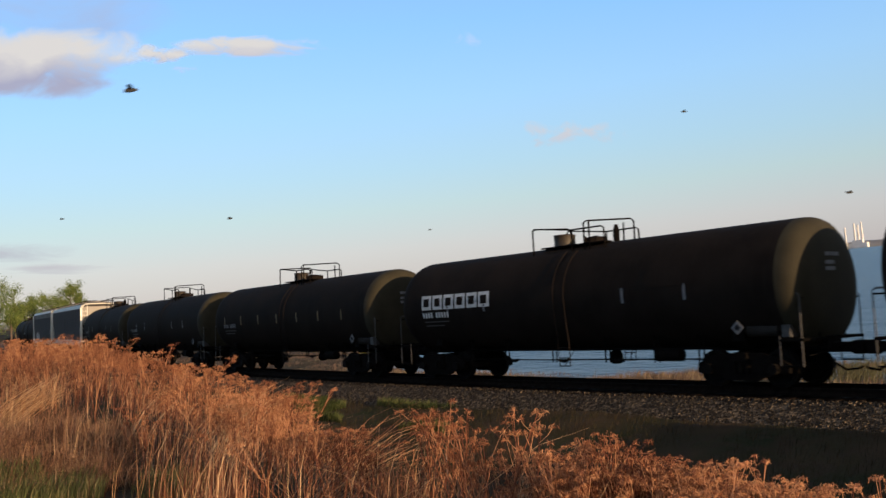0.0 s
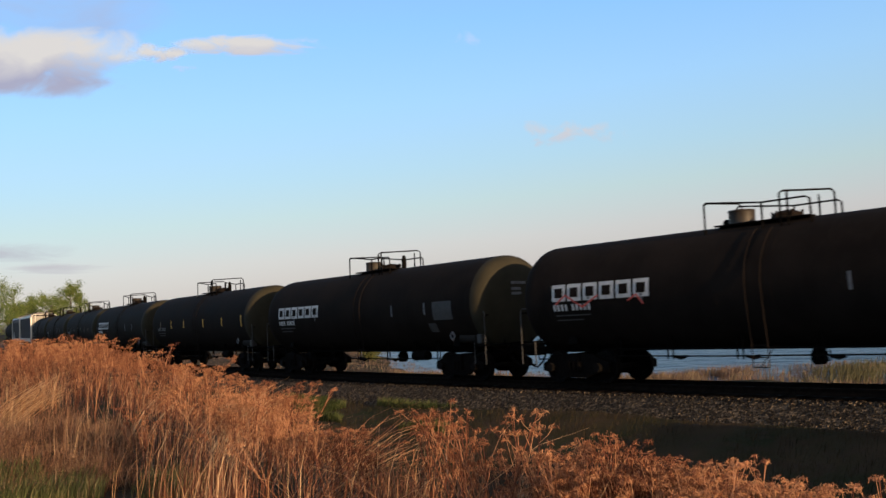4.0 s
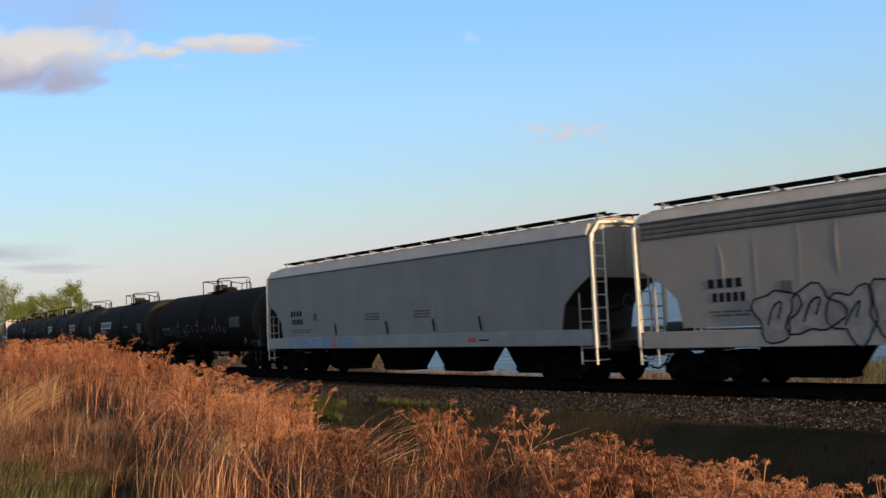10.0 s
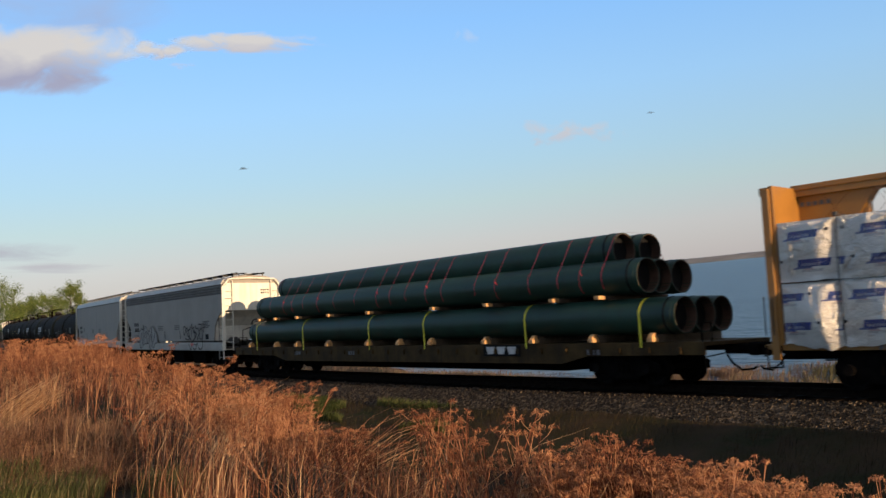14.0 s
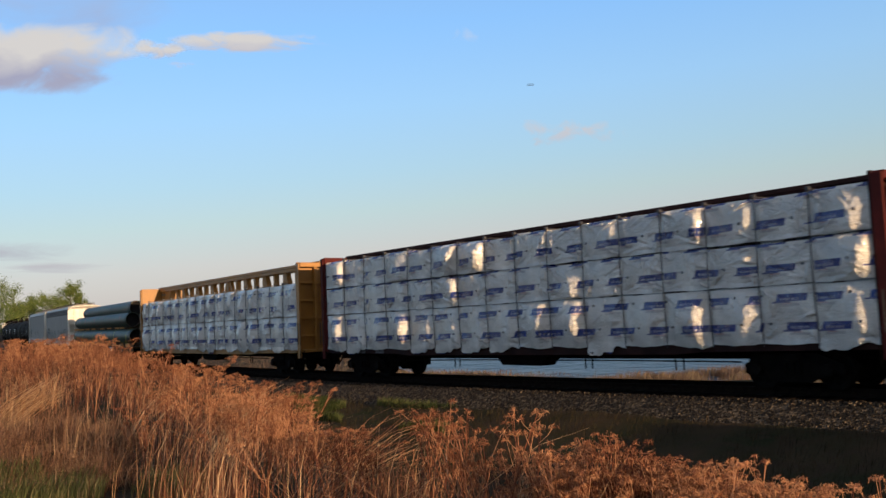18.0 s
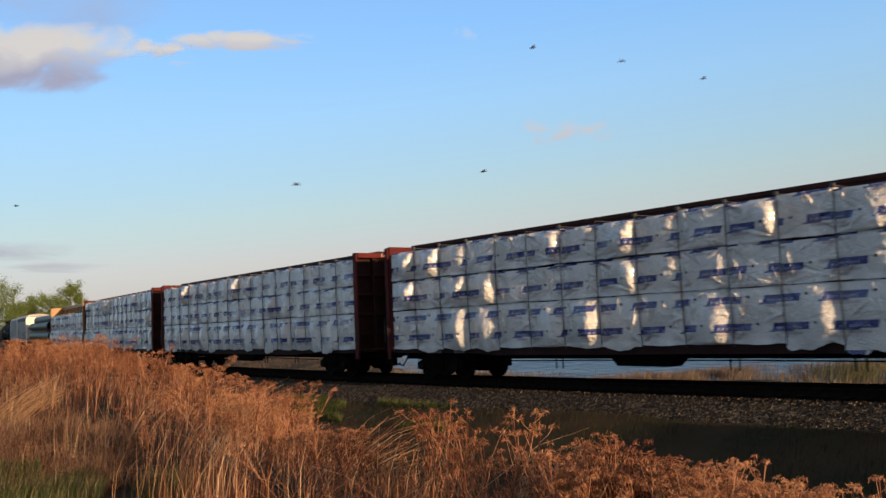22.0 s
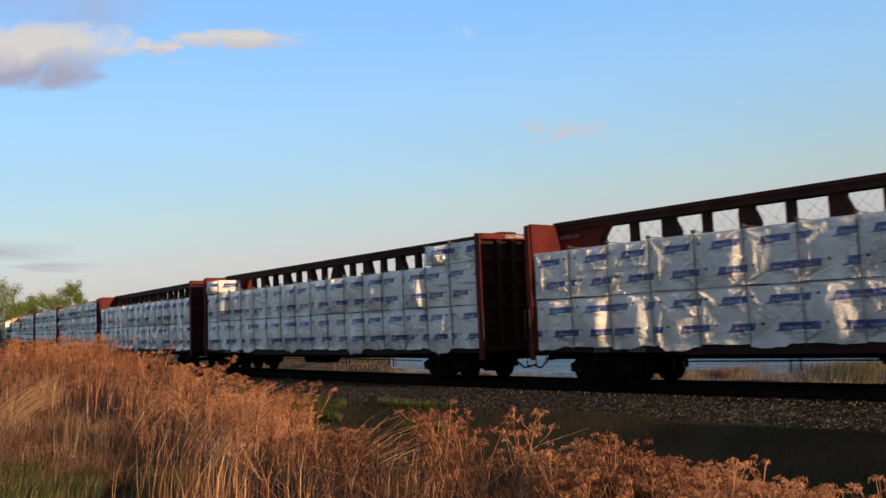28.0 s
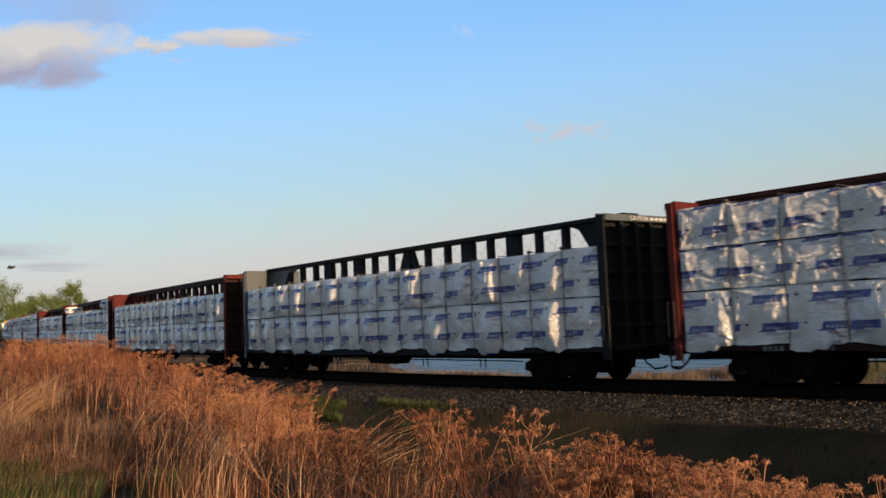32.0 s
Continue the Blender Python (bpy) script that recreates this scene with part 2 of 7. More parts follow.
def on_track(s, n=0.0, z=0.0):
    x, y, th = track(s)
    c = radians(CANT)
    z -= DROP
    ln, lz = n * math.cos(c) + z * math.sin(c), -n * math.sin(c) + z * math.cos(c)
    return Vector((x - math.sin(th) * ln, y + math.cos(th) * ln, lz))


def on_rails(s):
    """The pose of a car whose middle is at s."""
    x, y, th = track(s)
    return Matrix.Translation((x, y, 0)) @ Matrix.Rotation(th, 4, 'Z') @ Matrix.Rotation(-radians(CANT), 4, 'X')


def near_y(x):
    """The y of the track's middle at x."""
    lo, hi = -1200.0, 800.0
    for _ in range(40):
        mid = (lo + hi) / 2
        if track(mid)[0] < x:
            lo = mid
        else:
            hi = mid
    return track(lo)[1]


# the train: kind, coupler plane ahead and behind, at 0 s
moving = []


def rolling(ob, s0):
    moving.append((ob, s0))
    ob.matrix_world = on_rails(s0)
    return ob


# ---------------------------------------------------------------- ground, water, far shore
def ease(t):
    t = min(1.0, max(0.0, t))
    return t * t * (3 - 2 * t)


def shore(x):
    """Distance of the waterline from the track's middle."""
    return 10.5 + 9.0 * ease((-34 - x) / 30) + 60 * ease((-90 - x) / 80) + 1.2 * noise.noise((x * 0.11, 3.1, 0)) + 0.5 * noise.noise((x * 0.4, 7.7, 0))


def ground_z(x, y):
    d = y - near_y(x)
    rough = 0.10 * noise.noise((x * 0.25, y * 0.25, 1.0)) + 0.05 * noise.noise((x * 0.9, y * 0.9, 5.0))
    if d < 0:
        bed = -0.50 - max(0.0, -d - 1.9) / 1.5
        foot = -0.98 + rough + (0.26 + 0.14 * ease((x + 26) / 14)) * (1 - ease((-d - 2.6) / 3.5))
        start = 9.3 + 2.2 * ease((x + 13) / 9) - 3.2 * ease((-x - 14) / 16)
        bank = foot + (2.35 + 0.30 * ease((-x - 8) / 12)) * ease((-d - start) / 6.5)
        # an added rise, unseen beyond the picture's edge, that casts shade over the ditch
        bank += 3.3 * ease((x - 1.0) / 7.0) * ease((-d - 2.3) / 1.9) * (1 - ease((-d - 10.5) / 3.0)) * (1 - ease((x - 16) / 10))
        return max(bed, bank) if d > -6 else bank
    bed = -0.50 - max(0.0, d - 2.1) / 1.7
    w = shore(x)
    land = -1.02 + rough * 1.4 - 0.75 * ease((d - w + 5) / 6.0) - 2.0 * ease((d - w - 0.5) / 8)
    return max(bed, land)


def spread(lo, hi, near, step, grow):
    """Coordinates that stand step apart round near and farther apart away from it."""
    out = [near]
    for sgn, end in ((1, hi), (-1, lo)):
        v, st = near, step
        while (end - v) * sgn > 0:
            v += st * sgn
            if abs(v - near) > 32:
                st *= grow
            out.append(end if (v - end) * sgn > 0 else v)
    return sorted(set(out))


xs, ys = spread(-2600, 2200, -16.0, 0.55, 1.13), spread(-1500, 330, -4.0, 0.42, 1.16)
gv = [(x, y, ground_z(x, y)) for y in ys for x in xs]
nx = len(xs)
gf = [(j * nx + i, j * nx + i + 1, (j + 1) * nx + i + 1, (j + 1) * nx + i) for j in range(len(ys) - 1) for i in range(nx - 1)]


def earth_material():
    """Matted dry grass with green growth and bare soil between."""
    m = bpy.data.materials.new("matted_grass")
    m.use_nodes = True
    n, l = m.node_tree.nodes, m.node_tree.links
    p = n["Principled BSDF"]
    p.inputs["Roughness"].default_value = 0.95
    p.inputs["Specular IOR Level"].default_value = 0.1
    co = n.new("ShaderNodeTexCoord")
    t1, t2, t3 = (n.new("ShaderNodeTexNoise") for _ in range(3))
    for t, sc in ((t1, 0.35), (t2, 2.2), (t3, 28.0)):
        t.inputs["Scale"].default_value, t.inputs["Detail"].default_value = sc, 6
        l.new(co.outputs["Object"], t.inputs[0])
    r1 = n.new("ShaderNodeValToRGB")
    el = r1.color_ramp.elements
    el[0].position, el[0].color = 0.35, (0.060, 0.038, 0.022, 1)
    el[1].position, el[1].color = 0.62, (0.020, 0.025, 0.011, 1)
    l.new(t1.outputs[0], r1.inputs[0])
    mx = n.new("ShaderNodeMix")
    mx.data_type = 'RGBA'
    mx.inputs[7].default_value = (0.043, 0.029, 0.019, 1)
    k = n.new("ShaderNodeMapRange")
    k.inputs[1].default_value, k.inputs[2].default_value, k.inputs[4].default_value = 0.45, 0.65, 0.8
    l.new(t2.outputs[0], k.inputs[0]), l.new(k.outputs[0], mx.inputs[0]), l.new(r1.outputs[0], mx.inputs[6])
    mu = n.new("ShaderNodeMix")
    mu.data_type, mu.blend_type = 'RGBA', 'MULTIPLY'
    mu.inputs[0].default_value = 1
    g = n.new("ShaderNodeMapRange")
    g.inputs[3].default_value, g.inputs[4].default_value = 0.4, 1.6
    l.new(t3.outputs[0], g.inputs[0]), l.new(mx.outputs[2], mu.inputs[6]), l.new(g.outputs[0], mu.inputs[7])
    l.new(mu.outputs[2], p.inputs["Base Color"])
    b = n.new("ShaderNodeBump")
    b.inputs["Strength"].default_value, b.inputs["Distance"].default_value = 0.9, 0.05
    l.new(t3.outputs[0], b.inputs["Height"]), l.new(b.outputs[0], p.inputs["Normal"])
    return m


def stone_material(name, lo, hi, scale):
    """Crushed stone: every chip its own grey."""
    m = bpy.data.materials.new(name)
    m.use_nodes = True
    n, l = m.node_tree.nodes, m.node_tree.links
    p = n["Principled BSDF"]
    p.inputs["Roughness"].default_value = 0.9
    p.inputs["Specular IOR Level"].default_value = 0.2
    co = n.new("ShaderNodeTexCoord")
    v = n.new("ShaderNodeTexVoronoi")
    v.inputs["Scale"].default_value = scale
    big = n.new("ShaderNodeTexNoise")
    big.inputs["Scale"].default_value = 0.8
    l.new(co.outputs["Object"], v.inputs[0]), l.new(co.outputs["Object"], big.inputs[0])
    r = n.new("ShaderNodeValToRGB")
    el = r.color_ramp.elements
    el[0].color, el[1].color = (*lo, 1), (*hi, 1)
    el.new(0.6).color = (*[0.78 * a_ + 0.22 * b_ for a_, b_ in zip(lo, hi)], 1)
    geo = n.new("ShaderNodeNewGeometry")
    add = n.new("ShaderNodeMath")
    add.operation = 'FRACT'
    ad0 = n.new("ShaderNodeMath")
    sep = n.new("ShaderNodeSeparateColor")
    l.new(v.outputs["Color"], sep.inputs[0])
    l.new(sep.outputs[0], ad0.inputs[0]), l.new(geo.outputs["Random Per Island"], ad0.inputs[1])
    l.new(ad0.outputs[0], add.inputs[0]), l.new(add.outputs[0], r.inputs[0])
    mu = n.new("ShaderNodeMix")
    mu.data_type, mu.blend_type = 'RGBA', 'MULTIPLY'
    mu.inputs[0].default_value = 1
    k = n.new("ShaderNodeMapRange")
    k.inputs[3].default_value, k.inputs[4].default_value = 0.6, 1.4
    l.new(big.outputs[0], k.inputs[0]), l.new(r.outputs[0], mu.inputs[6]), l.new(k.outputs[0], mu.inputs[7])
    l.new(mu.outputs[2], p.inputs["Base Color"])
    b = n.new("ShaderNodeBump")
    b.inputs["Strength"].default_value, b.inputs["Distance"].default_value = 1.0, 0.04
    l.new(v.outputs["Distance"], b.inputs["Height"]), l.new(b.outputs[0], p.inputs["Normal"])
    return m


def water_material():
    """Open lake water in a light wind: small ripples on longer swells."""
    m = bpy.data.materials.new("lake_water")
    m.use_nodes = True
    n, l = m.node_tree.nodes, m.node_tree.links
    p = n["Principled BSDF"]
    p.inputs["Base Color"].default_value = (0.035, 0.075, 0.115, 1)
    p.inputs["Roughness"].default_value = 0.3
    p.inputs["IOR"].default_value = 1.33
    p.inputs["Specular IOR Level"].default_value = 0.16
    co = n.new("ShaderNodeTexCoord")
    mp = n.new("ShaderNodeMapping")
    mp.inputs["Scale"].default_value = (0.5, 1.0, 1.0)
    mp.inputs["Rotation"].default_value = (0, 0, radians(40))
    l.new(co.outputs["Object"], mp.inputs[0])
    t1, t2 = n.new("ShaderNodeTexNoise"), n.new("ShaderNodeTexNoise")
    for t, sc in ((t1, 1.6), (t2, 0.25)):
        t.inputs["Scale"].default_value, t.inputs["Detail"].default_value = sc, 4
        l.new(mp.outputs[0], t.inputs[0])
    ad = n.new("ShaderNodeMath")
    ad.operation = 'MULTIPLY_ADD'
    ad.inputs[1].default_value = 2.0
    l.new(t2.outputs[0], ad.inputs[0]), l.new(t1.outputs[0], ad.inputs[2])
    b = n.new("ShaderNodeBump")
    b.inputs["Strength"].default_value, b.inputs["Distance"].default_value = 0.9, 0.30
    l.new(ad.outputs[0], b.inputs["Height"]), l.new(b.outputs[0], p.inputs["Normal"])
    return m


# near-black ballast: the shade under the train put into its colour
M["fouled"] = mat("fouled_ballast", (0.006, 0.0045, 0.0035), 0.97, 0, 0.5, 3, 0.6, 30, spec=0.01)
M["earth"], M["ballast"], M["water"] = earth_material(), stone_material("crushed_stone", (0.008, 0.006, 0.004), (0.17, 0.127, 0.086), 16.0), water_material()
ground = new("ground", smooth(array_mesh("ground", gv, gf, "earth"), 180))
tagged(ground, "matted brown and green grass sloping down to the tracks", "ground", kind="structure")
WATER_Z = -1.55
water = new("water", array_mesh("water", [(-2600, 4, WATER_Z), (2200, 4, WATER_Z), (2200, 2600, WATER_Z), (-2600, 2600, WATER_Z)], [(0, 1, 2, 3)], "water"))
tagged(water, "wind-rippled blue lake reaching to the far shore", "lake", kind="structure")


def far_shore():
    """Low hills across the lake, one uneven ridge."""
    v, f = [], []
    n = 160
    for i in range(n + 1):
        ang = radians(-75 + 150 * i / n)
        for j, (r, hgt) in enumerate(((2450, -3), (2490, 0.35), (2560, 0.8), (2750, 1.0), (2900, 0.0))):
            q = noise.fractal((i * 0.13, 2.0, 0), 0.8, 2.0, 5)
            zz = hgt if hgt < 0 else hgt * (14.0 + 9.0 * q)
            v.append((math.sin(ang) * r, math.cos(ang) * r - 21, zz))
    for i in range(n):
        for j in range(4):
            a_ = i * 5 + j
            f.append((a_, a_ + 1, a_ + 6, a_ + 5))
    return array_mesh("far_shore", v, f, "hill")


shore_ob = new("backdrop_shore", far_shore())
tagged(shore_ob, "low hazy grey-brown hills across the lake", "hills", kind="structure")


def smokestacks():
    base = new("power_station")
    # bearing of the stacks from the eye
    bearing = math.radians(-47.4 + 24.4)
    cx, cy = math.sin(bearing) * 2440, -21 + math.cos(bearing) * 2440
    base.matrix_world = pose(cx, cy, -1.0)
    for off, hh in ((-22, 52), (-4, 60), (3, 56), (10, 62)):
        bm = bm_()
        tube(bm, [(off * 1.1, off * 0.4, 0), (off * 1.1, off * 0.4, hh)], [3.2, 2.0], 10)
        part("smokestack", bm, "chimney", base)
    bm = bm_()
    box(bm, -30, 25, -6, 6, 0, 12, 0.3)
    box(bm, -12, 14, -5, 5, 12, 19, 0.3)
    part("hall", bm, "chimney", base)
    tagged(base, "distant pale power station with tall smokestacks across the lake", "power station")


smokestacks()


# ---------------------------------------------------------------- track
def sweep(name, poly, s0, s1, step, material):
    """A section (n, z) carried along the track."""
    v, f = [], []
    n = len(poly)
    ss = np.arange(s0, s1 + step, step)
    for s in ss:
        v += [tuple(on_track(float(s), *p)) for p in poly]
    for i in range(len(ss) - 1):
        for k in range(n):
            f.append((i * n + k, i * n + (k + 1) % n, (i + 1) * n + (k + 1) % n, (i + 1) * n + k))
    return array_mesh(name, v, f, material)


rail_poly = [(-0.035, 0), (0.035, 0), (0.035, -0.035), (0.012, -0.05), (0.012, -0.14), (0.07, -0.165), (0.07, -0.175), (-0.07, -0.175), (-0.07, -0.165), (-0.012, -0.14), (-0.012, -0.05), (-0.035, -0.035)]
for side in (-0.752, 0.752):
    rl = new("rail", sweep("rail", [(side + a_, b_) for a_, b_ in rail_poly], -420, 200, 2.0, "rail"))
    tagged(rl, "rusty steel rail on dark wooden sleepers", "rail", "rails", "structure")
bal = sweep("ballast", [(-2.85, -0.93), (-1.68, -0.31), (-1.52, -0.265), (-1.20, -0.25), (1.4, -0.25), (1.7, -0.28), (3.3, -1.1), (3.0, -1.6), (-2.9, -1.6)], -420, 200, 2.0, "ballast")
# dark strip that paints the train's shade on the ballast top
shade_strip = sweep("fouled", [(-1.29, -0.30), (-1.25, -0.238), (-0.84, -0.20), (-0.69, -0.215), (1.40, -0.215), (1.56, -0.25), (1.5, -0.32), (-1.2, -0.34)], -420, 200, 2.0, "fouled")
tagged(new("fouled_ballast", shade_strip), "oil-blackened fine ballast between and beside the rails", "ballast", kind="structure")
tagged(new("ballast_bed", bal), "grey crushed stone bed under the railway track", "ballast", kind="structure")
bm = bm_()
box(bm, -0.115, 0.115, -1.30, 1.30, -0.33, -0.205, 0.012)
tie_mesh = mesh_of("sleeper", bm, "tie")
bed = new("track_bed")
tagged(bed, "dark creosoted wooden sleepers in crushed stone", "railway track", kind="structure")
for i in range(280):
    ob = new("sleeper", tie_mesh)
    ob.parent = bed
    ob.matrix_world = on_rails(6 - i * 0.53) @ pose(random.uniform(-0.03, 0.03), random.uniform(-0.05, 0.05), random.uniform(-0.012, 0.008) - DROP, 0, 0, random.uniform(-1, 1))


# ---------------------------------------------------------------- railway cars
def truck_parts(car, x, spin):
    """One four-wheel truck under a car: bolster, two side frames, springs, two wheelsets."""
    for sy in (-1, 1):
        bm = bm_()
        y0, y1 = sy * 1.02 - 0.07, sy * 1.02 + 0.07
        side = [(-1.25, 0.36), (-1.25, 0.58), (-1.02, 0.68), (-0.60, 0.84), (0.60, 0.84), (1.02, 0.68), (1.25, 0.58), (1.25, 0.36), (0.98, 0.33), (0.62, 0.27), (0.42, 0.17), (-0.42, 0.17), (-0.62, 0.27), (-0.98, 0.33)]
        prism(bm, [(x + a_, b_ - DROP) for a_, b_ in side], y0, y1, "y")
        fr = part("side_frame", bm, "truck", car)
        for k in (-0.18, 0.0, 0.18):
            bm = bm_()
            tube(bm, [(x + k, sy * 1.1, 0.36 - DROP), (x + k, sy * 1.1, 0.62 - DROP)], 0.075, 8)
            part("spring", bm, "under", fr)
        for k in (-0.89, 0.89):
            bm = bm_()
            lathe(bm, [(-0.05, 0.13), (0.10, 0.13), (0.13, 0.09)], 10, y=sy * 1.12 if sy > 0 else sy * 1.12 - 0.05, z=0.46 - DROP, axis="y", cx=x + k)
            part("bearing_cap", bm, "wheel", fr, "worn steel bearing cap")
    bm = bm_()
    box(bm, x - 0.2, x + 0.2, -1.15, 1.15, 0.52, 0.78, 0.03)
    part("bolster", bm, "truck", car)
    for k in (-0.89, 0.89):
        bm = bm_()
        tube(bm, [(0, -0.95, 0), (0, 0.95, 0)], 0.08, 8)
        for sy in (-1, 1):
            prof = [(0.0, 0.10), (0.0, 0.36), (-0.03, 0.38), (-0.03, 0.455), (0.09, 0.455), (0.10, 0.49), (0.13, 0.485), (0.13, 0.40), (0.07, 0.36), (0.07, 0.10)]
            ring = bm_()
            lathe(ring, [(-sy * (t - 0.05), r) for t, r in prof], 20, y=sy * 0.76, axis="y")
            me_tmp = bpy.data.meshes.new("w")
            ring.to_mesh(me_tmp)
            ring.free()
            bm.from_mesh(me_tmp)
            bpy.data.meshes.remove(me_tmp)
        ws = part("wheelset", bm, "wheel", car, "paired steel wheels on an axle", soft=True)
        ws.location = (x + k, 0, 0.455 - DROP)
        spin.append(ws)


def end_gear(car, xc, sgn):
    """Coupler, air hose and uncoupling lever at one end (sgn: outward along x)."""
    bm = bm_()
    box(bm, min(xc, xc - sgn * 1.0), max(xc, xc - sgn * 1.0), -0.11, 0.11, 0.72, 0.96, 0.03)
    box(bm, min(xc, xc - sgn * 0.28), max(xc, xc - sgn * 0.28), -0.17, 0.17, 0.68, 1.0, 0.04)
    part("coupler", bm, "truck", car)
    bm = bm_()
    tube(bm, [(xc - sgn * 0.75, -0.35, 0.72), (xc - sgn * 0.6, -0.35, 0.5), (xc - sgn * 0.35, -0.32, 0.33), (xc - sgn * 0.08, -0.25, 0.36), (xc, -0.2, 0.42)], 0.028, 6)
    part("air_hose", bm, "under", car)
    bm = bm_()
    tube(bm, [(xc - sgn * 0.8, -1.35, 0.95), (xc - sgn * 0.7, -1.3, 0.7), (xc - sgn * 0.62, -0.5, 0.78), (xc - sgn * 0.5, -0.1, 0.9)], 0.016, 5)
    part("uncoupling_lever", bm, "truck", car)


def bars(parent, x, y, z, widths, height, material="white", gap=0.06, name="stencil_bar", tilt=None):
    """A row of plain bars on a side that faces the camera (towards -y)."""
    out = []
    for w in widths:
        bm = bm_()
        box(bm, x, x + w, y - 0.006, y, z, z + height)
        ob = part(name, bm, material, parent)
        if tilt:
            ob.matrix_local = tilt
        out.append(ob)
        x += w + gap
    return out


TANK_L, TANK_R, TANK_Z = 16.85, 1.58, 2.40


def tank_side(x, up, w, h, parent, material, name="marking", proud=0.014):
    """A plain marking on the tank's round side: up is the height of its middle on the car."""
    ang = math.asin(max(-0.98, min(0.98, (up - TANK_Z) / TANK_R)))
    half = h / 2 / TANK_R
    r = TANK_R + proud
    v, f = [], []
    k = 4
    for i in range(k + 1):
        a_ = ang - half + 2 * half * i / k
        for xx in (x, x + w):
            v.append((xx, -math.cos(a_) * r, TANK_Z + math.sin(a_) * r))
    for i in range(k):
        f.append((2 * i, 2 * i + 1, 2 * i + 3, 2 * i + 2))
    return part(name, array_mesh(name, v, f, material), material, parent)


def stroke(parent, pts, width, material, where, name="graffiti_stroke"):
    """A painted line through points (x, z); where maps them onto the side."""
    v, f = [], []
    P = [Vector(pts[0])]
    for q in pts[1:]:
        a_, q = P[-1], Vector(q)
        P += [a_.lerp(q, (k + 1) / 5) for k in range(5)] if where is on_tank else [q]
    for i, p in enumerate(P):
        d = (P[min(i + 1, len(P) - 1)] - P[max(i - 1, 0)]).normalized()
        nn = Vector((-d.y, d.x)) * width / 2
        v += [where(p + nn), where(p - nn)]
    for i in range(len(P) - 1):
        f.append((2 * i, 2 * i + 1, 2 * i + 3, 2 * i + 2))
    return part(name, array_mesh(name, v, f, material), material, parent)


def spline(P, k):
    """Points of a smooth curve through P, k steps between neighbours."""
    out = []
    for i in range(len(P) - 1):
        a_, b_, c_, d_ = (Vector(P[max(i - 1, 0)]), Vector(P[i]), Vector(P[i + 1]), Vector(P[min(i + 2, len(P) - 1)]))
        for q in range(k):
            t = q / k
            out.append(tuple(0.5 * (2 * b_ + (c_ - a_) * t + (2 * a_ - 5 * b_ + 4 * c_ - d_) * t * t + (3 * b_ - a_ - 3 * c_ + d_) * t ** 3)))
    return out + [tuple(P[-1])]


def on_tank(p):
    ang = math.asin(max(-0.98, min(0.98, (p[1] - TANK_Z) / TANK_R)))
    return (p[0], -math.cos(ang) * (TANK_R + 0.03), TANK_Z + math.sin(ang) * (TANK_R + 0.03))


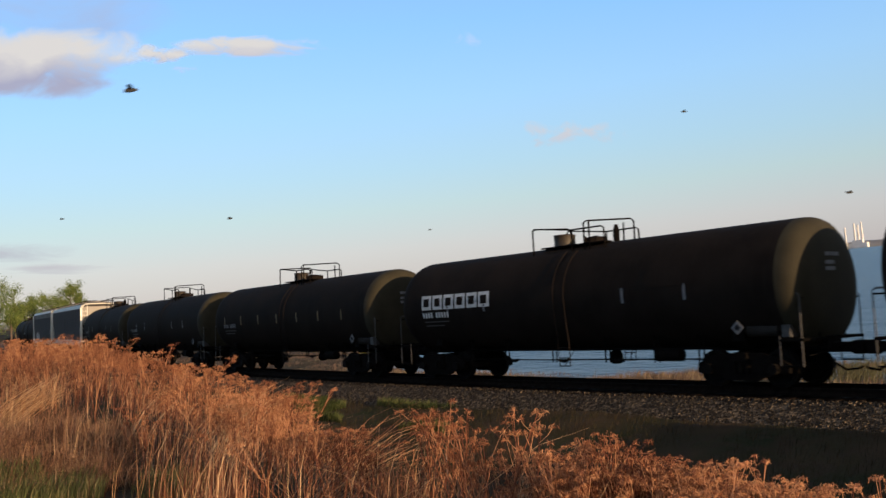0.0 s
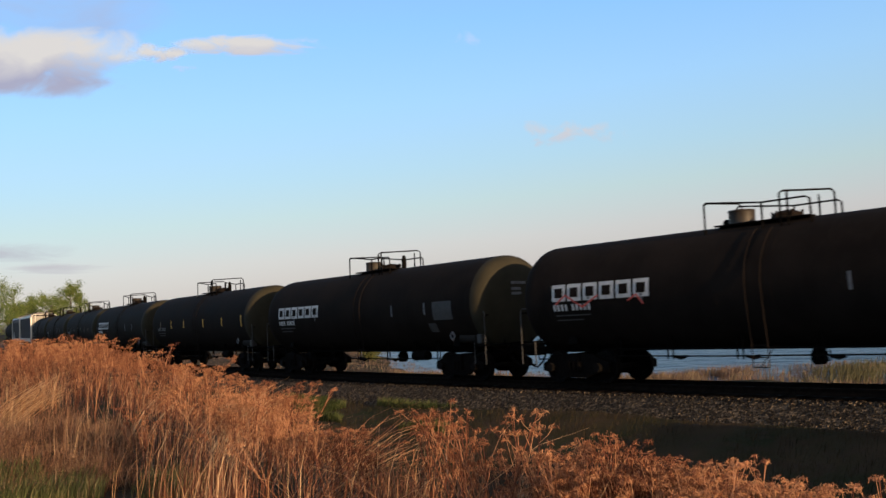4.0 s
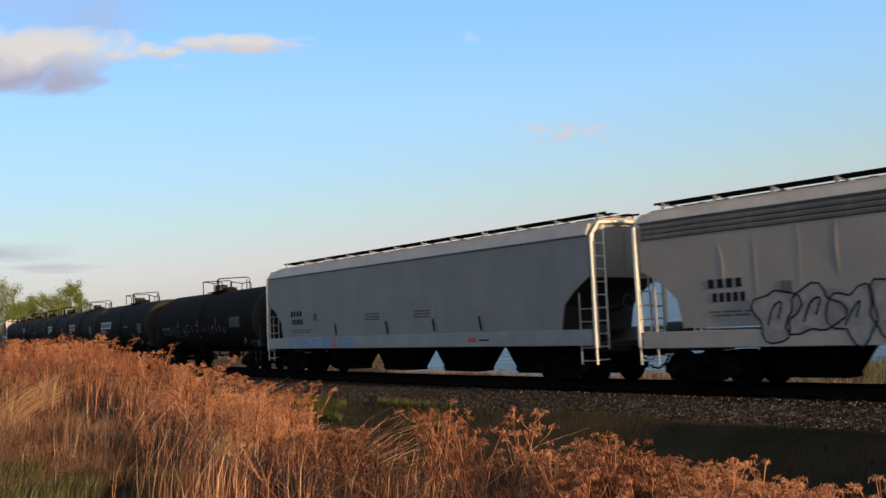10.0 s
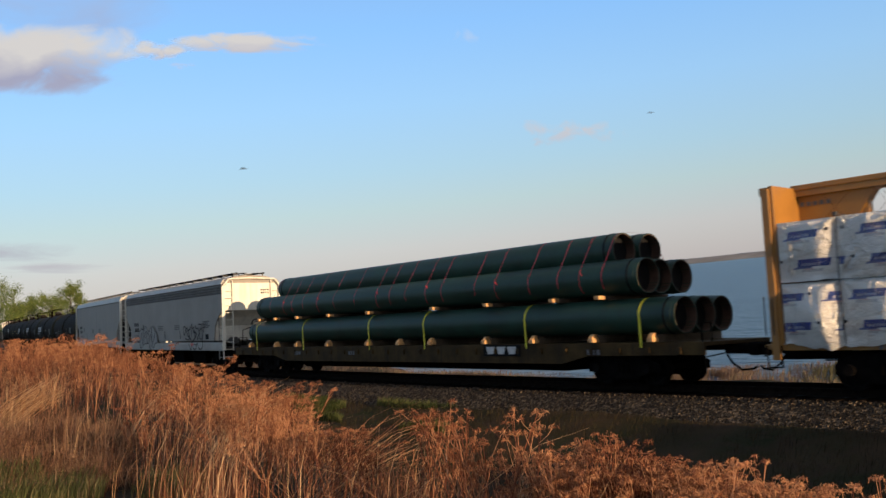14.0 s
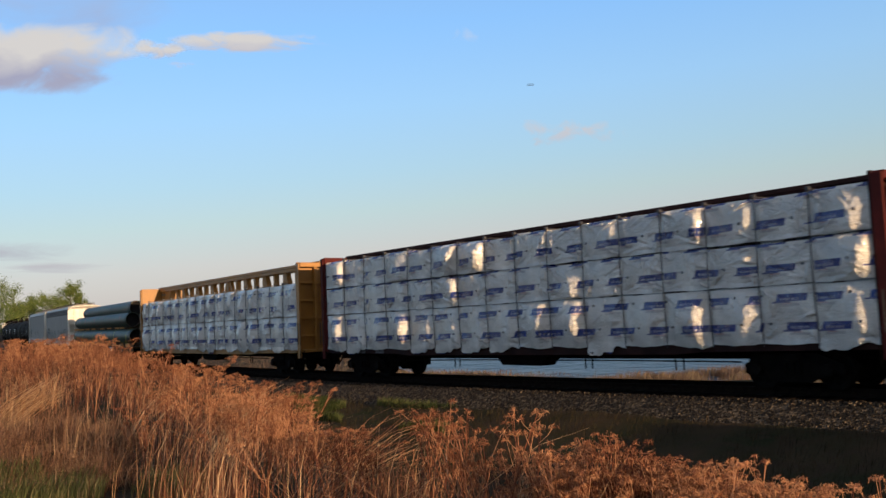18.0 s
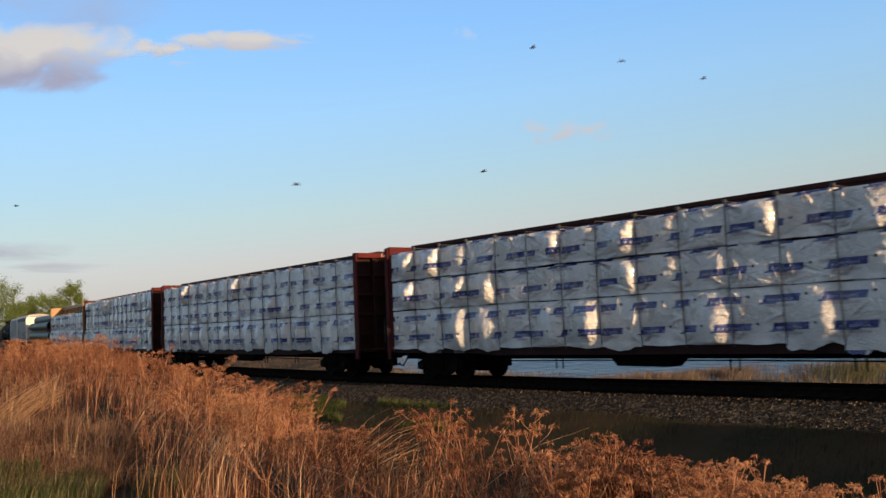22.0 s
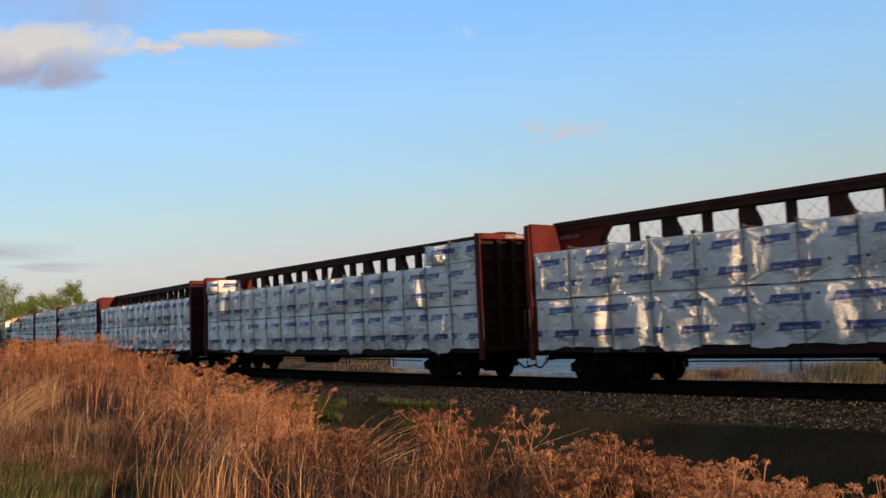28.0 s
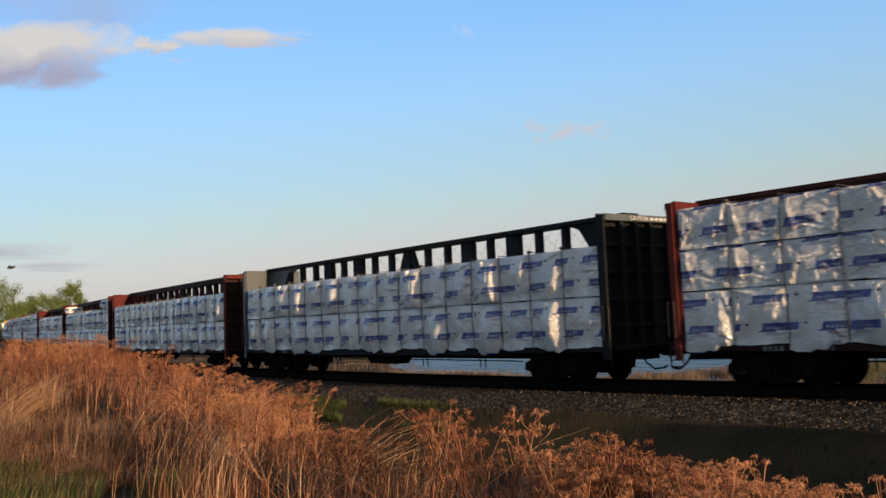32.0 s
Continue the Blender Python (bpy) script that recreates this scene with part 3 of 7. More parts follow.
def tank_car(s_lead, look_id, label, logo=False, ticks=(), panels=()):
    """A black tank car; x runs towards the rear end, away from the travel."""
    L = TANK_L
    car = new("tank_car")
    h = L / 2
    bm = bm_()
    c0, c1 = -h + 1.50, h - 1.30
    dome = [(0.62 * math.sin(math.pi / 2 * (1 - i / 7)), TANK_R * (1 - (1 - i / 7) ** 2.6) ** 0.5) for i in range(8)]
    dome[0] = (0.62, 0.10)
    prof = [(c0 - d, r) for d, r in dome] + [(c0 + 0.02, TANK_R), (-0.5, TANK_R), (0.5, TANK_R), (c1, TANK_R)]
    lathe(bm, prof, 64, z=TANK_Z, closed=False)
    shell = part("tank_shell", bm, "tank", car, "black painted cylindrical tank with rounded ends", soft=True)
    # rear head apart from the shell, its colour raised to brighten the sunlit rim
    bm = bm_()
    lathe(bm, [(c1 + 0.001, TANK_R)] + [(c1 + d, r) for d, r in dome[::-1]], 64, z=TANK_Z)
    part("tank_head", bm, "headdust", shell, "dusty rear head of the tank, black under road film", soft=True)
    for xx in (-3.6, -0.75, 0.75, 3.6):
        bm = bm_()
        lathe(bm, [(xx - 0.03, TANK_R + 0.001), (xx - 0.015, TANK_R + 0.004), (xx + 0.015, TANK_R + 0.004), (xx + 0.03, TANK_R + 0.001)], 48, z=TANK_Z)
        part("weld_seam", bm, "tank", shell, soft=True)
    # top platform, valves and rails
    bm = bm_()
    box(bm, -1.25, 1.35, -0.62, -0.30, TANK_Z + TANK_R - 0.03, TANK_Z + TANK_R + 0.01, 0.006)
    box(bm, -1.25, 1.35, 0.30, 0.62, TANK_Z + TANK_R - 0.03, TANK_Z + TANK_R + 0.01, 0.006)
    part("platform", bm, "under", car)
    top = TANK_Z + TANK_R
    bm = bm_()
    lathe(bm, [(0, 0.32), (0.10, 0.36), (0.14, 0.33), (0.42, 0.33), (0.46, 0.35), (0.49, 0.33), (0.51, 0.05)], 20, z=top - 0.10, axis="z", cx=-0.80)
    part("valve_housing", bm, "brass", car, "dull brass-brown valve housing", soft=True)
    bm = bm_()
    lathe(bm, [(0, 0.38), (0.14, 0.38), (0.17, 0.34), (0.24, 0.34), (0.28, 0.26), (0.32, 0.06)], 20, z=top - 0.08, axis="z", cx=0.45)
    for k in range(6):
        a_ = k * math.pi / 3 + 0.3
        tube(bm, [(0.45 + 0.36 * math.cos(a_), 0.36 * math.sin(a_), top), (0.45 + 0.36 * math.cos(a_), 0.36 * math.sin(a_), top + 0.22)], 0.03, 5)
    part("manway", bm, "tank", car, "bolted black manway cover", soft=True)
    vx, vh = (1.22, 0.50) if look_id % 2 == 0 else (-1.28, 0.20)
    bm = bm_()
    tube(bm, [(vx, 0.05, top - 0.05), (vx, 0.05, top + vh * 0.6), (vx, 0.05, top + vh)], [0.09, 0.10, 0.05], 8)
    tube(bm, [(vx - 0.07, 0.05, top + vh * 0.6), (vx + 0.07, 0.05, top + vh * 0.6)], 0.06, 8)
    part("vent_valve", bm, "under", car)
    # guard rails: a low one along either side, a closed hoop at each end
    r = 0.026
    for sy in (-1, 1):
        y = sy * 0.78
        bm = bm_()
        tube(bm, [(-1.40, y, top - 0.30), (-1.40, y, top + 0.56), (-1.34, y, top + 0.60), (0.22, y, top + 0.42), (0.50, y, top + 0.42), (1.36, y, top + 0.42), (1.46, y, top + 0.36), (1.48, y, top - 0.28)], r, 6)
        part("handrail", bm, "under", car)
        for xx, zz in ((0.22, 0.42), (0.90, 0.62)):
            bm = bm_()
            tube(bm, [(xx, y, top - 0.28), (xx, y, top + zz)], r, 6)
            part("rail_post", bm, "under", car)
    for x0, x1, zz in ((-1.40, -1.26, 0.60), (0.70, 1.30, 0.64)):
        bm = bm_()
        tube(bm, [(x0, -0.78, top - 0.28), (x0, -0.78, top + zz - 0.06), (x0 + 0.05, -0.70, top + zz), (x1 - 0.03, 0.68, top + zz + 0.06), (x1, 0.78, top + zz - 0.02), (x1, 0.78, top - 0.28)], r, 6)
        part("cross_rail", bm, "under", car)
    # ladder down the side
    for sy in (-1, 1):
        lad = None
        for dx in (-0.21, 0.21):
            bm = bm_()
            dx += 0.32
            pts = [(0.0 + dx, sy * (TANK_R + 0.05) * math.cos(t), TANK_Z + (TANK_R + 0.05) * math.sin(t)) for t in np.linspace(1.0, -0.15, 9)]
            pts += [(dx, sy * 1.56, 1.6), (dx, sy * 1.48, 1.1), (dx, sy * 1.46, 0.42)]
            tube(bm, pts, 0.014, 5)
            rail_ob = part("ladder_rail", bm, "tank", car)
            lad = lad or rail_ob
        for zz in (0.43, 0.66, 0.95):
            bm = bm_()
            tube(bm, [(0.11, sy * 1.46, zz), (0.53, sy * 1.46, zz)], 0.016, 5)
            part("ladder_rung", bm, "tank", lad)
        bm = bm_()
        tube(bm, [(0.30, sy * 1.46, 0.43), (0.62, sy * 1.30, 0.95)], 0.013, 5)
        part("ladder_brace", bm, "under", lad)
    # stub sills, bolsters, bottom fittings
    for sgn in (-1, 1):
        bm = bm_()
        xa, xb = sorted((sgn * (h - 3.9), sgn * (h - 0.75)))
        box(bm, xa, xb, -0.33, 0.33, 0.78, 1.12, 0.02)
        part("stub_sill", bm, "under", car)
        bm = bm_()
        xb_ = sgn * (h - 2.6)
        prism(bm, [(-1.15, 1.05), (-1.05, 1.50), (-0.8, 1.3), (0.8, 1.3), (1.05, 1.50), (1.15, 1.05), (0.9, 0.85), (-0.9, 0.85)], xb_ - 0.16, xb_ + 0.16, "x")
        part("saddle", bm, "under", car)
        bm = bm_()
        xa, xb = sorted((sgn * (h - 1.35), sgn * (h - 0.75)))
        box(bm, xa, xb, -1.42, 1.42, 1.03, 1.10, 0.01)
        part("end_platform", bm, "under", car)
        for sy in (-1, 1):
            bm = bm_()
            xe = sgn * (h - 0.80)
            tube(bm, [(xe, sy * 1.4, 0.45), (xe, sy * 1.4, 2.08), (xe - sgn * 0.06, sy * 1.39, 2.14), (xe - sgn * 0.22, sy * 1.36, 2.14)], 0.02, 6)
            tube(bm, [(xe - sgn * 0.55, sy * 1.4, 0.45), (xe - sgn * 0.55, sy * 1.4, 1.15)], 0.02, 6)
            part("grab_iron", bm, "worn", car, "grey worn grab iron")
            bm = bm_()
            tube(bm, [(xe, sy * 1.4, 0.47), (xe - sgn * 0.55, sy * 1.4, 0.47)], 0.022, 6)
            part("sill_step", bm, "under", car)
        bm = bm_()
        tube(bm, [(sgn * (h - 0.80), -1.38, 2.02), (sgn * (h - 0.80), -0.6, 2.02), (sgn * (h - 0.80), 0.6, 2.02), (sgn * (h - 0.80), 1.38, 2.02)], 0.022, 6)
        part("end_rail", bm, "under", car)
        for yy in (-0.6, 0.6):
            bm = bm_()
            tube(bm, [(sgn * (h - 0.80), yy, 1.08), (sgn * (h - 0.80), yy, 2.02)], 0.018, 6)
            part("rail_post", bm, "under", car)
        end_gear(car, sgn * (h - 0.02), sgn)
    bm = bm_()
    zp = 0.58 if look_id % 2 == 0 else 0.68
    tube(bm, [(-h + 3.6, -1.05, zp + 0.02), (-1.0, -1.05, zp), (h - 3.6, -1.05, zp + 0.03)], 0.02, 6)
    part("train_line_pipe", bm, "under", car)
    bm = bm_()
    tube(bm, [(-h + 3.4, -0.72, 0.86), (h - 3.4, -0.72, 0.86)], 0.03, 6)
    part("steam_pipe", bm, "under", car)
    for xx in (-4.3, -2.6, -0.55, 1.5, 3.2, 4.6):
        for dx in (0.0, 0.16):
            bm = bm_()
            tube(bm, [(xx + dx, -1.05, zp - 0.07), (xx + dx, -1.05, 1.25)], 0.022, 6)
            part("pipe_hanger", bm, "under", car)
    bm = bm_()
    lathe(bm, [(0, 0.14), (0.1, 0.2), (0.25, 0.2), (0.45, 0.1), (0.5, 0.07)], 12, z=0.42, axis="z", cx=1.0)
    part("bottom_outlet", bm, "under", car)
    bm = bm_()
    lathe(bm, [(0, 0.05), (0.02, 0.17), (0.8, 0.17), (0.82, 0.05)], 14, y=-1.1, z=0.72, cx=h - 5.1)
    part("air_reservoir", bm, "under", car, soft=True)
    bm = bm_()
    lathe(bm, [(0, 0.05), (0.05, 0.15), (0.85, 0.15), (0.9, 0.05)], 14, y=-1.12, z=1.30, cx=h - 2.35)
    part("brake_cylinder", bm, "tankdust", car, "dusty black brake cylinder", soft=True)
    bm = bm_()
    box(bm, h - 1.36, h - 1.12, -1.3, -1.0, 1.12, 1.42, 0.02)
    part("brake_valve", bm, "worn", car)
    for k in range(3):
        bm = bm_()
        xx = -2.4 + 2.1 * k
        tube(bm, [(xx, -1.05, zp), (xx + 0.18, -1.05, zp - 0.05), (xx + 0.36, -1.05, zp)], 0.045, 6)
        part("pipe_clamp", bm, "under", car)
    spin = []
    for sgn in (-1, 1):
        truck_parts(car, sgn * (h - 2.6), spin)
    # markings
    if logo:
        # six outlined blocks in place of the owner's lettering
        x0, zc = c0 + 0.80, 2.52
        for k in range(6):
            tank_side(x0 + k * 0.585, zc, 0.51, 0.48, shell, "white", "logo_block")
            tank_side(x0 + k * 0.585 + 0.105, zc, 0.30, 0.27, shell, "tank", "logo_gap", 0.024)
    xs_ = c0 + 0.82
    for wd in (1, 1, 1, 1, 0, 1, 1, 1, 1, 1):
        if wd:
            tank_side(xs_, 2.10, 0.085, 0.18, shell, "white" if logo and look_id != 4 else "dim", "stencil_bar")
        xs_ += 0.145 if wd else 0.12
    for q in range(2):
        tank_side(c0 + 0.85, 1.88 - 0.13 * q, 1.3 - 0.3 * q, 0.04, shell, "worn", "stencil_bar")
    for x, z, w, hh, m_ in panels:
        tank_side(x, z, w, hh, shell, m_, "panel_marking")
    for x, m_ in ticks:
        tank_side(x, 2.33, 0.085, 0.56 if x > 6.4 else 0.40, shell, m_, "reflector_strip")
    # placard
    bm = bm_()
    xx = h - 2.40
    bm.verts.ensure_lookup_table()
    prism(bm, [(xx - 0.17, 1.38), (xx, 1.21), (xx + 0.17, 1.38), (xx, 1.55)], -1.47, -1.455, "y")
    part("placard", bm, "dim", car, "pale diamond placard on a black holder")
    bm = bm_()
    prism(bm, [(xx - 0.09, 1.38), (xx, 1.29), (xx + 0.09, 1.38), (xx, 1.47)], -1.476, -1.472, "y")
    part("placard_symbol", bm, "black", car)
    # end stencils
    for zz, w in ((3.05, 0.62), (2.85, 0.4), (2.7, 0.42)):
        bm = bm_()
        box(bm, c1 + 0.60, c1 + 0.625, -0.3, -0.3 + w, zz - 0.05, zz + 0.04)
        part("end_stencil", bm, "dim", car)
    tagged(car, label, "tank car", "train")
    rolling(car, s_lead + h)
    return car, spin


def hopper_car(s_lead, L, body_mat, band, label, blue=False, bays=4, tags=True):
    """A covered hopper with sloped ends, ladders, roof walk and discharge bays."""
    car = new("hopper_car")
    h = L / 2
    b0, b1 = -h + 0.72, h - 0.72
    y = 1.52
    sect = [(-y, 1.42), (-y, 4.05), (-1.46, 4.22), (-1.30, 4.42), (-0.85, 4.58), (-0.4, 4.63), (0.4, 4.63), (0.85, 4.58), (1.30, 4.42), (1.46, 4.22), (y, 4.05), (y, 1.42)]
    bm = bm_()
    # side sheets with the cut-away for the end slopes
    n = len(sect)
    cuts = [b0 + 0.12, b0 + 0.75, b0 + 1.18, b0 + 1.32, b1 - 1.32, b1 - 1.18, b1 - 0.75, b1 - 0.12]
    prof_low = [2.95, 2.55, 2.15, 1.42, 1.42, 2.15, 2.55, 2.95]
    rings = []
    for x, zl in zip(cuts, prof_low):
        rings.append([bm.verts.new((x, p[0], max(p[1], zl) if p[1] < 2 else p[1])) for p in sect])
    for ra, rb in zip(rings, rings[1:]):
        for k in range(n):
            bm.faces.new((ra[k], ra[(k + 1) % n], rb[(k + 1) % n], rb[k]))
    bm.faces.new(rings[0]), bm.faces.new(rings[-1][::-1])
    bmesh.ops.recalc_face_normals(bm, faces=bm.faces[:])
    body = part("body", bm, body_mat, car, "grey steel hopper body with welded side sheets")
    # ribs and dents on the sides
    nr = 15
    crease = random.Random(int(L * 10))
    for k in range(1, nr):
        xx = (-7.2, -6.15, -5.0, -3.99, -2.47, -0.69, 0.2, 1.16, 2.95, 4.3, 4.75, 6.5, 7.4, 7.9)[k - 1] * (0.93 if band else 1.0)
        deep, wide = crease.choice((0.005, 0.008, 0.012)) * (0.7 if band else 1.0), crease.uniform(0.035, 0.075)
        za, zb, bow = crease.uniform(1.65, 2.6), crease.uniform(3.4, 3.9), crease.uniform(-0.05, 0.12)
        v, f = [], []
        for j in range(11):
            t = j / 10
            for i in range(9):
                u = i / 4 - 1
                v.append((xx + u * wide * 1.6 + bow * t * (1 - t) * 4, -y - 0.0015 - deep * math.exp(-4 * u * u) * math.sin(math.pi * t) ** 0.35 * (1 - abs(u)) ** 0.3, za + (zb - za) * t))
        for j in range(10):
            for i in range(8):
                k_ = j * 9 + i
                f.append((k_, k_ + 1, k_ + 10, k_ + 9))
        part("side_crease", smooth(array_mesh("side_crease", v, f, body_mat), 80), body_mat, body)
    if band:
        for zz in (3.79, 3.92, 4.05):
            bm = bm_()
            prism(bm, [(-y - 0.001, zz - 0.06), (-y - 0.03, zz - 0.03), (-y - 0.03, zz + 0.03), (-y - 0.001, zz + 0.06)], b0 + 0.2, b1 - 0.2, "x")
            part("side_corrugation", bm, "hopband", body)
    bm = bm_()
    for sy in (-1, 1):
        ya, yb = sorted((sy * (y - 0.03), sy * (y + 0.035)))
        za, zb = (4.20, 4.44) if band else (4.10, 4.42)
        prism(bm, [(ya, za), (yb, za), (sy * (y + 0.035), za + 0.02), (sy * (y - 0.10), zb), (sy * (y - 0.2), zb)] if sy > 0 else [(yb, za), (ya, za), (ya, za + 0.02), (sy * (y - 0.10), zb), (sy * (y - 0.2), zb)], b0 + 0.15, b1 - 0.15, "x")
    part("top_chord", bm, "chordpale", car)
    bm = bm_()
    for sy in (-1, 1):
        ya, yb = sorted((sy * (y - 0.02), sy * (y + 0.012)))
        box(bm, b0 + 0.15, b1 - 0.15, ya, yb, (4.20 if band else 4.10) - 0.05, (4.20 if band else 4.10) - 0.001)
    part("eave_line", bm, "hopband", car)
    for sy in (-1, 1):
        bm = bm_()
        ya, yb = sorted((sy * (y - 0.05), sy * (y + 0.05)))
        box(bm, b0 + 0.1, b1 - 0.1, ya, yb, 0.92 if band else 1.02, 1.34 if band else 1.47, 0.012)
        sill = part("side_sill", bm, "hopsill", car, "pale steel side sill")
    # roof walk
    for sy in (-0.36, 0.36):
        bm = bm_()
        box(bm, b0 + 0.1, b1 - 0.1, sy - 0.16, sy + 0.16, 4.735, 4.755)
        part("roof_walk", bm, "under", car)
    for sy in (-0.72, 0.72):
        bm = bm_()
        box(bm, b0 + 0.1, b1 - 0.1, sy - 0.015, sy + 0.015, 4.725, 4.785)
        part("walk_edge", bm, "under", car)
    for k in range(12):
        xx = b0 + 0.4 + (b1 - b0 - 0.8) * k / 11
        bm = bm_()
        box(bm, xx - 0.02, xx + 0.02, -0.75, 0.75, 4.70, 4.725)
        for yy in (-0.76, 0.76):
            box(bm, xx - 0.04, xx + 0.04, yy - 0.012, yy + 0.012, 4.52, 4.77)
        part("walk_bracket", bm, "hopgrey", car)
    for k in range(8):
        xx = b0 + 1.2 + (b1 - b0 - 2.4) * k / 7
        bm = bm_()
        lathe(bm, [(0, 0.27), (0.10, 0.27), (0.13, 0.2), (0.14, 0.03)], 14, z=4.58, axis="z", cx=xx)
        part("hatch", bm, "hopsill", car)
    # ends
    for sgn, bx in ((-1, b0), (1, b1)):
        bm = bm_()
        xi = bx - sgn * 0.12
        yy = y - 0.06
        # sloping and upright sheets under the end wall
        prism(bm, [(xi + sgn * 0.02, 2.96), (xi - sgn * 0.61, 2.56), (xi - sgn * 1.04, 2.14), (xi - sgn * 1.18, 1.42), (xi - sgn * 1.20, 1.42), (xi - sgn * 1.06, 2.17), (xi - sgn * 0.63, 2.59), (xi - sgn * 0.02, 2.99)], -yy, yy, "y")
        # cream where sunlit; elsewhere the shade of the end cavity is in the colour
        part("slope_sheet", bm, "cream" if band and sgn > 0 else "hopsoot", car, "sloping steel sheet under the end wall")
        bm = bm_()
        prism(bm, [(-yy, 2.9), (-yy, 4.0), (-1.25, 4.25), (1.25, 4.25), (yy, 4.0), (yy, 2.9)], min(xi, xi + sgn * 0.03), max(xi, xi + sgn * 0.03), "x")
        wall = part("end_wall", bm, "cream" if band else "hopgrey", car, "painted upright end wall")
        bm = bm_()
        box(bm, xi - 0.05, xi + 0.05, -0.04, 0.04, 2.9, 4.25)
        part("end_stiffener", bm, "cream" if band else "hopgrey", wall)
        for zz in (3.9, 3.75):
            for q in range(4):
                bm = bm_()
                xx0 = xi + sgn * 0.034
                box(bm, min(xx0, xx0 + sgn * 0.006), max(xx0, xx0 + sgn * 0.006), 0.5 + q * 0.12, 0.57 + q * 0.12, zz - 0.045, zz + 0.045)
                part("end_stencil", bm, "black", wall)
        # posts, cage and ladder
        for sy in (-1, 1):
            bm = bm_()
            xe = bx + sgn * 0.02
            box(bm, xe - 0.04, xe + 0.04, min(sy * 1.42, sy * 1.58), max(sy * 1.42, sy * 1.58), 0.95, 4.1, 0.008)
            tube(bm, [(xe, sy * y, 4.08), (xe, sy * 1.2, 4.45), (xe, 0, 4.5)], 0.045, 6)
            tube(bm, [(xe, sy * y, 0.5), (xe, sy * y, 1.0)], 0.03, 6)
            part("corner_post", bm, "cream", car, "cream corner post")
            bm = bm_()
            yl = sy * (y - 0.5)
            tube(bm, [(xe, yl, 0.9), (xe, yl, 4.4)], 0.025, 6)
            lad = part("ladder_rail", bm, "cream", car)
            for q in range(10):
                bm = bm_()
                zz = 0.62 + q * 0.36
                tube(bm, [(xe, sy * y, zz), (xe, yl, zz)], 0.018, 5)
                part("ladder_rung", bm, "cream", lad)
            for q in range(5):
                bm = bm_()
                zz = 0.6 + q * 0.36
                tube(bm, [(xe - sgn * 0.05, sy * (y + 0.02), zz), (xe - sgn * 0.55, sy * (y + 0.02), zz)], 0.018, 5)
                part("side_rung", bm, "hopsill", lad)
            bm = bm_()
            tube(bm, [(xe - sgn * 0.55, sy * (y + 0.02), 0.5), (xe - sgn * 0.55, sy * (y + 0.02), 2.5)], 0.025, 6)
            part("side_ladder_rail", bm, "hopsill", car)
        bm = bm_()
        xa, xb = sorted((bx, bx - sgn * 1.6))
        box(bm, xa, xb, -0.35, 0.35, 0.80, 1.12, 0.02)
        box(bm, min(bx, bx - sgn * 0.2), max(bx, bx - sgn * 0.2), -y, y, 0.92, 1.12, 0.02)
        # end sill darkened along with the gap between the cars
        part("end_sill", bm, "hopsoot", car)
        bm = bm_()
        lathe(bm, [(-0.03, 0.20), (-0.03, 0.25), (0.03, 0.25), (0.03, 0.20)], 16, y=0.35, z=2.2, cx=bx - sgn * 0.4, closed=False)
        tube(bm, [(bx - sgn * 0.4, 0.35, 1.98), (bx - sgn * 0.4, 0.35, 2.42)], 0.015, 5)
        tube(bm, [(bx - sgn * 1.1, 0.35, 2.2), (bx - sgn * 0.4, 0.35, 2.2)], 0.03, 6)
        part("brake_wheel", bm, "worn", car, "dull steel brake wheel")
        bm = bm_()
        tube(bm, [(bx - sgn * 1.0, -0.75, 1.42), (bx - sgn * 0.35, -0.75, 1.42)], 0.17, 12)
        part("brake_cylinder", bm, "worn", car)
        bm = bm_()
        tube(bm, [(bx - sgn * 0.9, -0.2, 1.15), (bx - sgn * 0.8, -0.2, 1.9), (bx - sgn * 0.5, 0.3, 2.1)], 0.025, 6)
        part("brake_pipe", bm, "under", car)
        end_gear(car, sgn * (h - 0.02), sgn)
    # discharge bays
    for k in range(bays):
        mid = -5.05 + 3.78 * k
        bm = bm_()
        top_ = [(mid - 1.34, -0.62), (mid + 1.34, -0.62), (mid + 1.34, 0.45), (mid - 1.34, 0.45)]
        bot_ = [(mid - 0.90, -0.5), (mid + 0.90, -0.5), (mid + 0.90, 0.2), (mid - 0.90, 0.2)]
        va = [bm.verts.new((*p, 1.02)) for p in top_]
        vb = [bm.verts.new((*p, 0.26)) for p in bot_]
        vc = [bm.verts.new((*p, 0.14)) for p in bot_]
        for A, B in ((va, vb), (vb, vc)):
            for q in range(4):
                bm.faces.new((A[q], A[(q + 1) % 4], B[(q + 1) % 4], B[q]))
        bm.faces.new(va), bm.faces.new(vc)
        bmesh.ops.recalc_face_normals(bm, faces=bm.faces[:])
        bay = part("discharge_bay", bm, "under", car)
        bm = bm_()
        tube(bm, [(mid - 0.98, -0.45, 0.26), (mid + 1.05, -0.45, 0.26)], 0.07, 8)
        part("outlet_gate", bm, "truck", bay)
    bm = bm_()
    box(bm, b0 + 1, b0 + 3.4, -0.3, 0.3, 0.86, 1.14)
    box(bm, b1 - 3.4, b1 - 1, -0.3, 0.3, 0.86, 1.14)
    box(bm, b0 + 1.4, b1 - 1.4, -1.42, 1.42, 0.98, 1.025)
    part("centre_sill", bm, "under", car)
    spin = []
    for sgn in (-1, 1):
        truck_parts(car, sgn * (h - 2.35), spin)
    yf = -y - 0.004
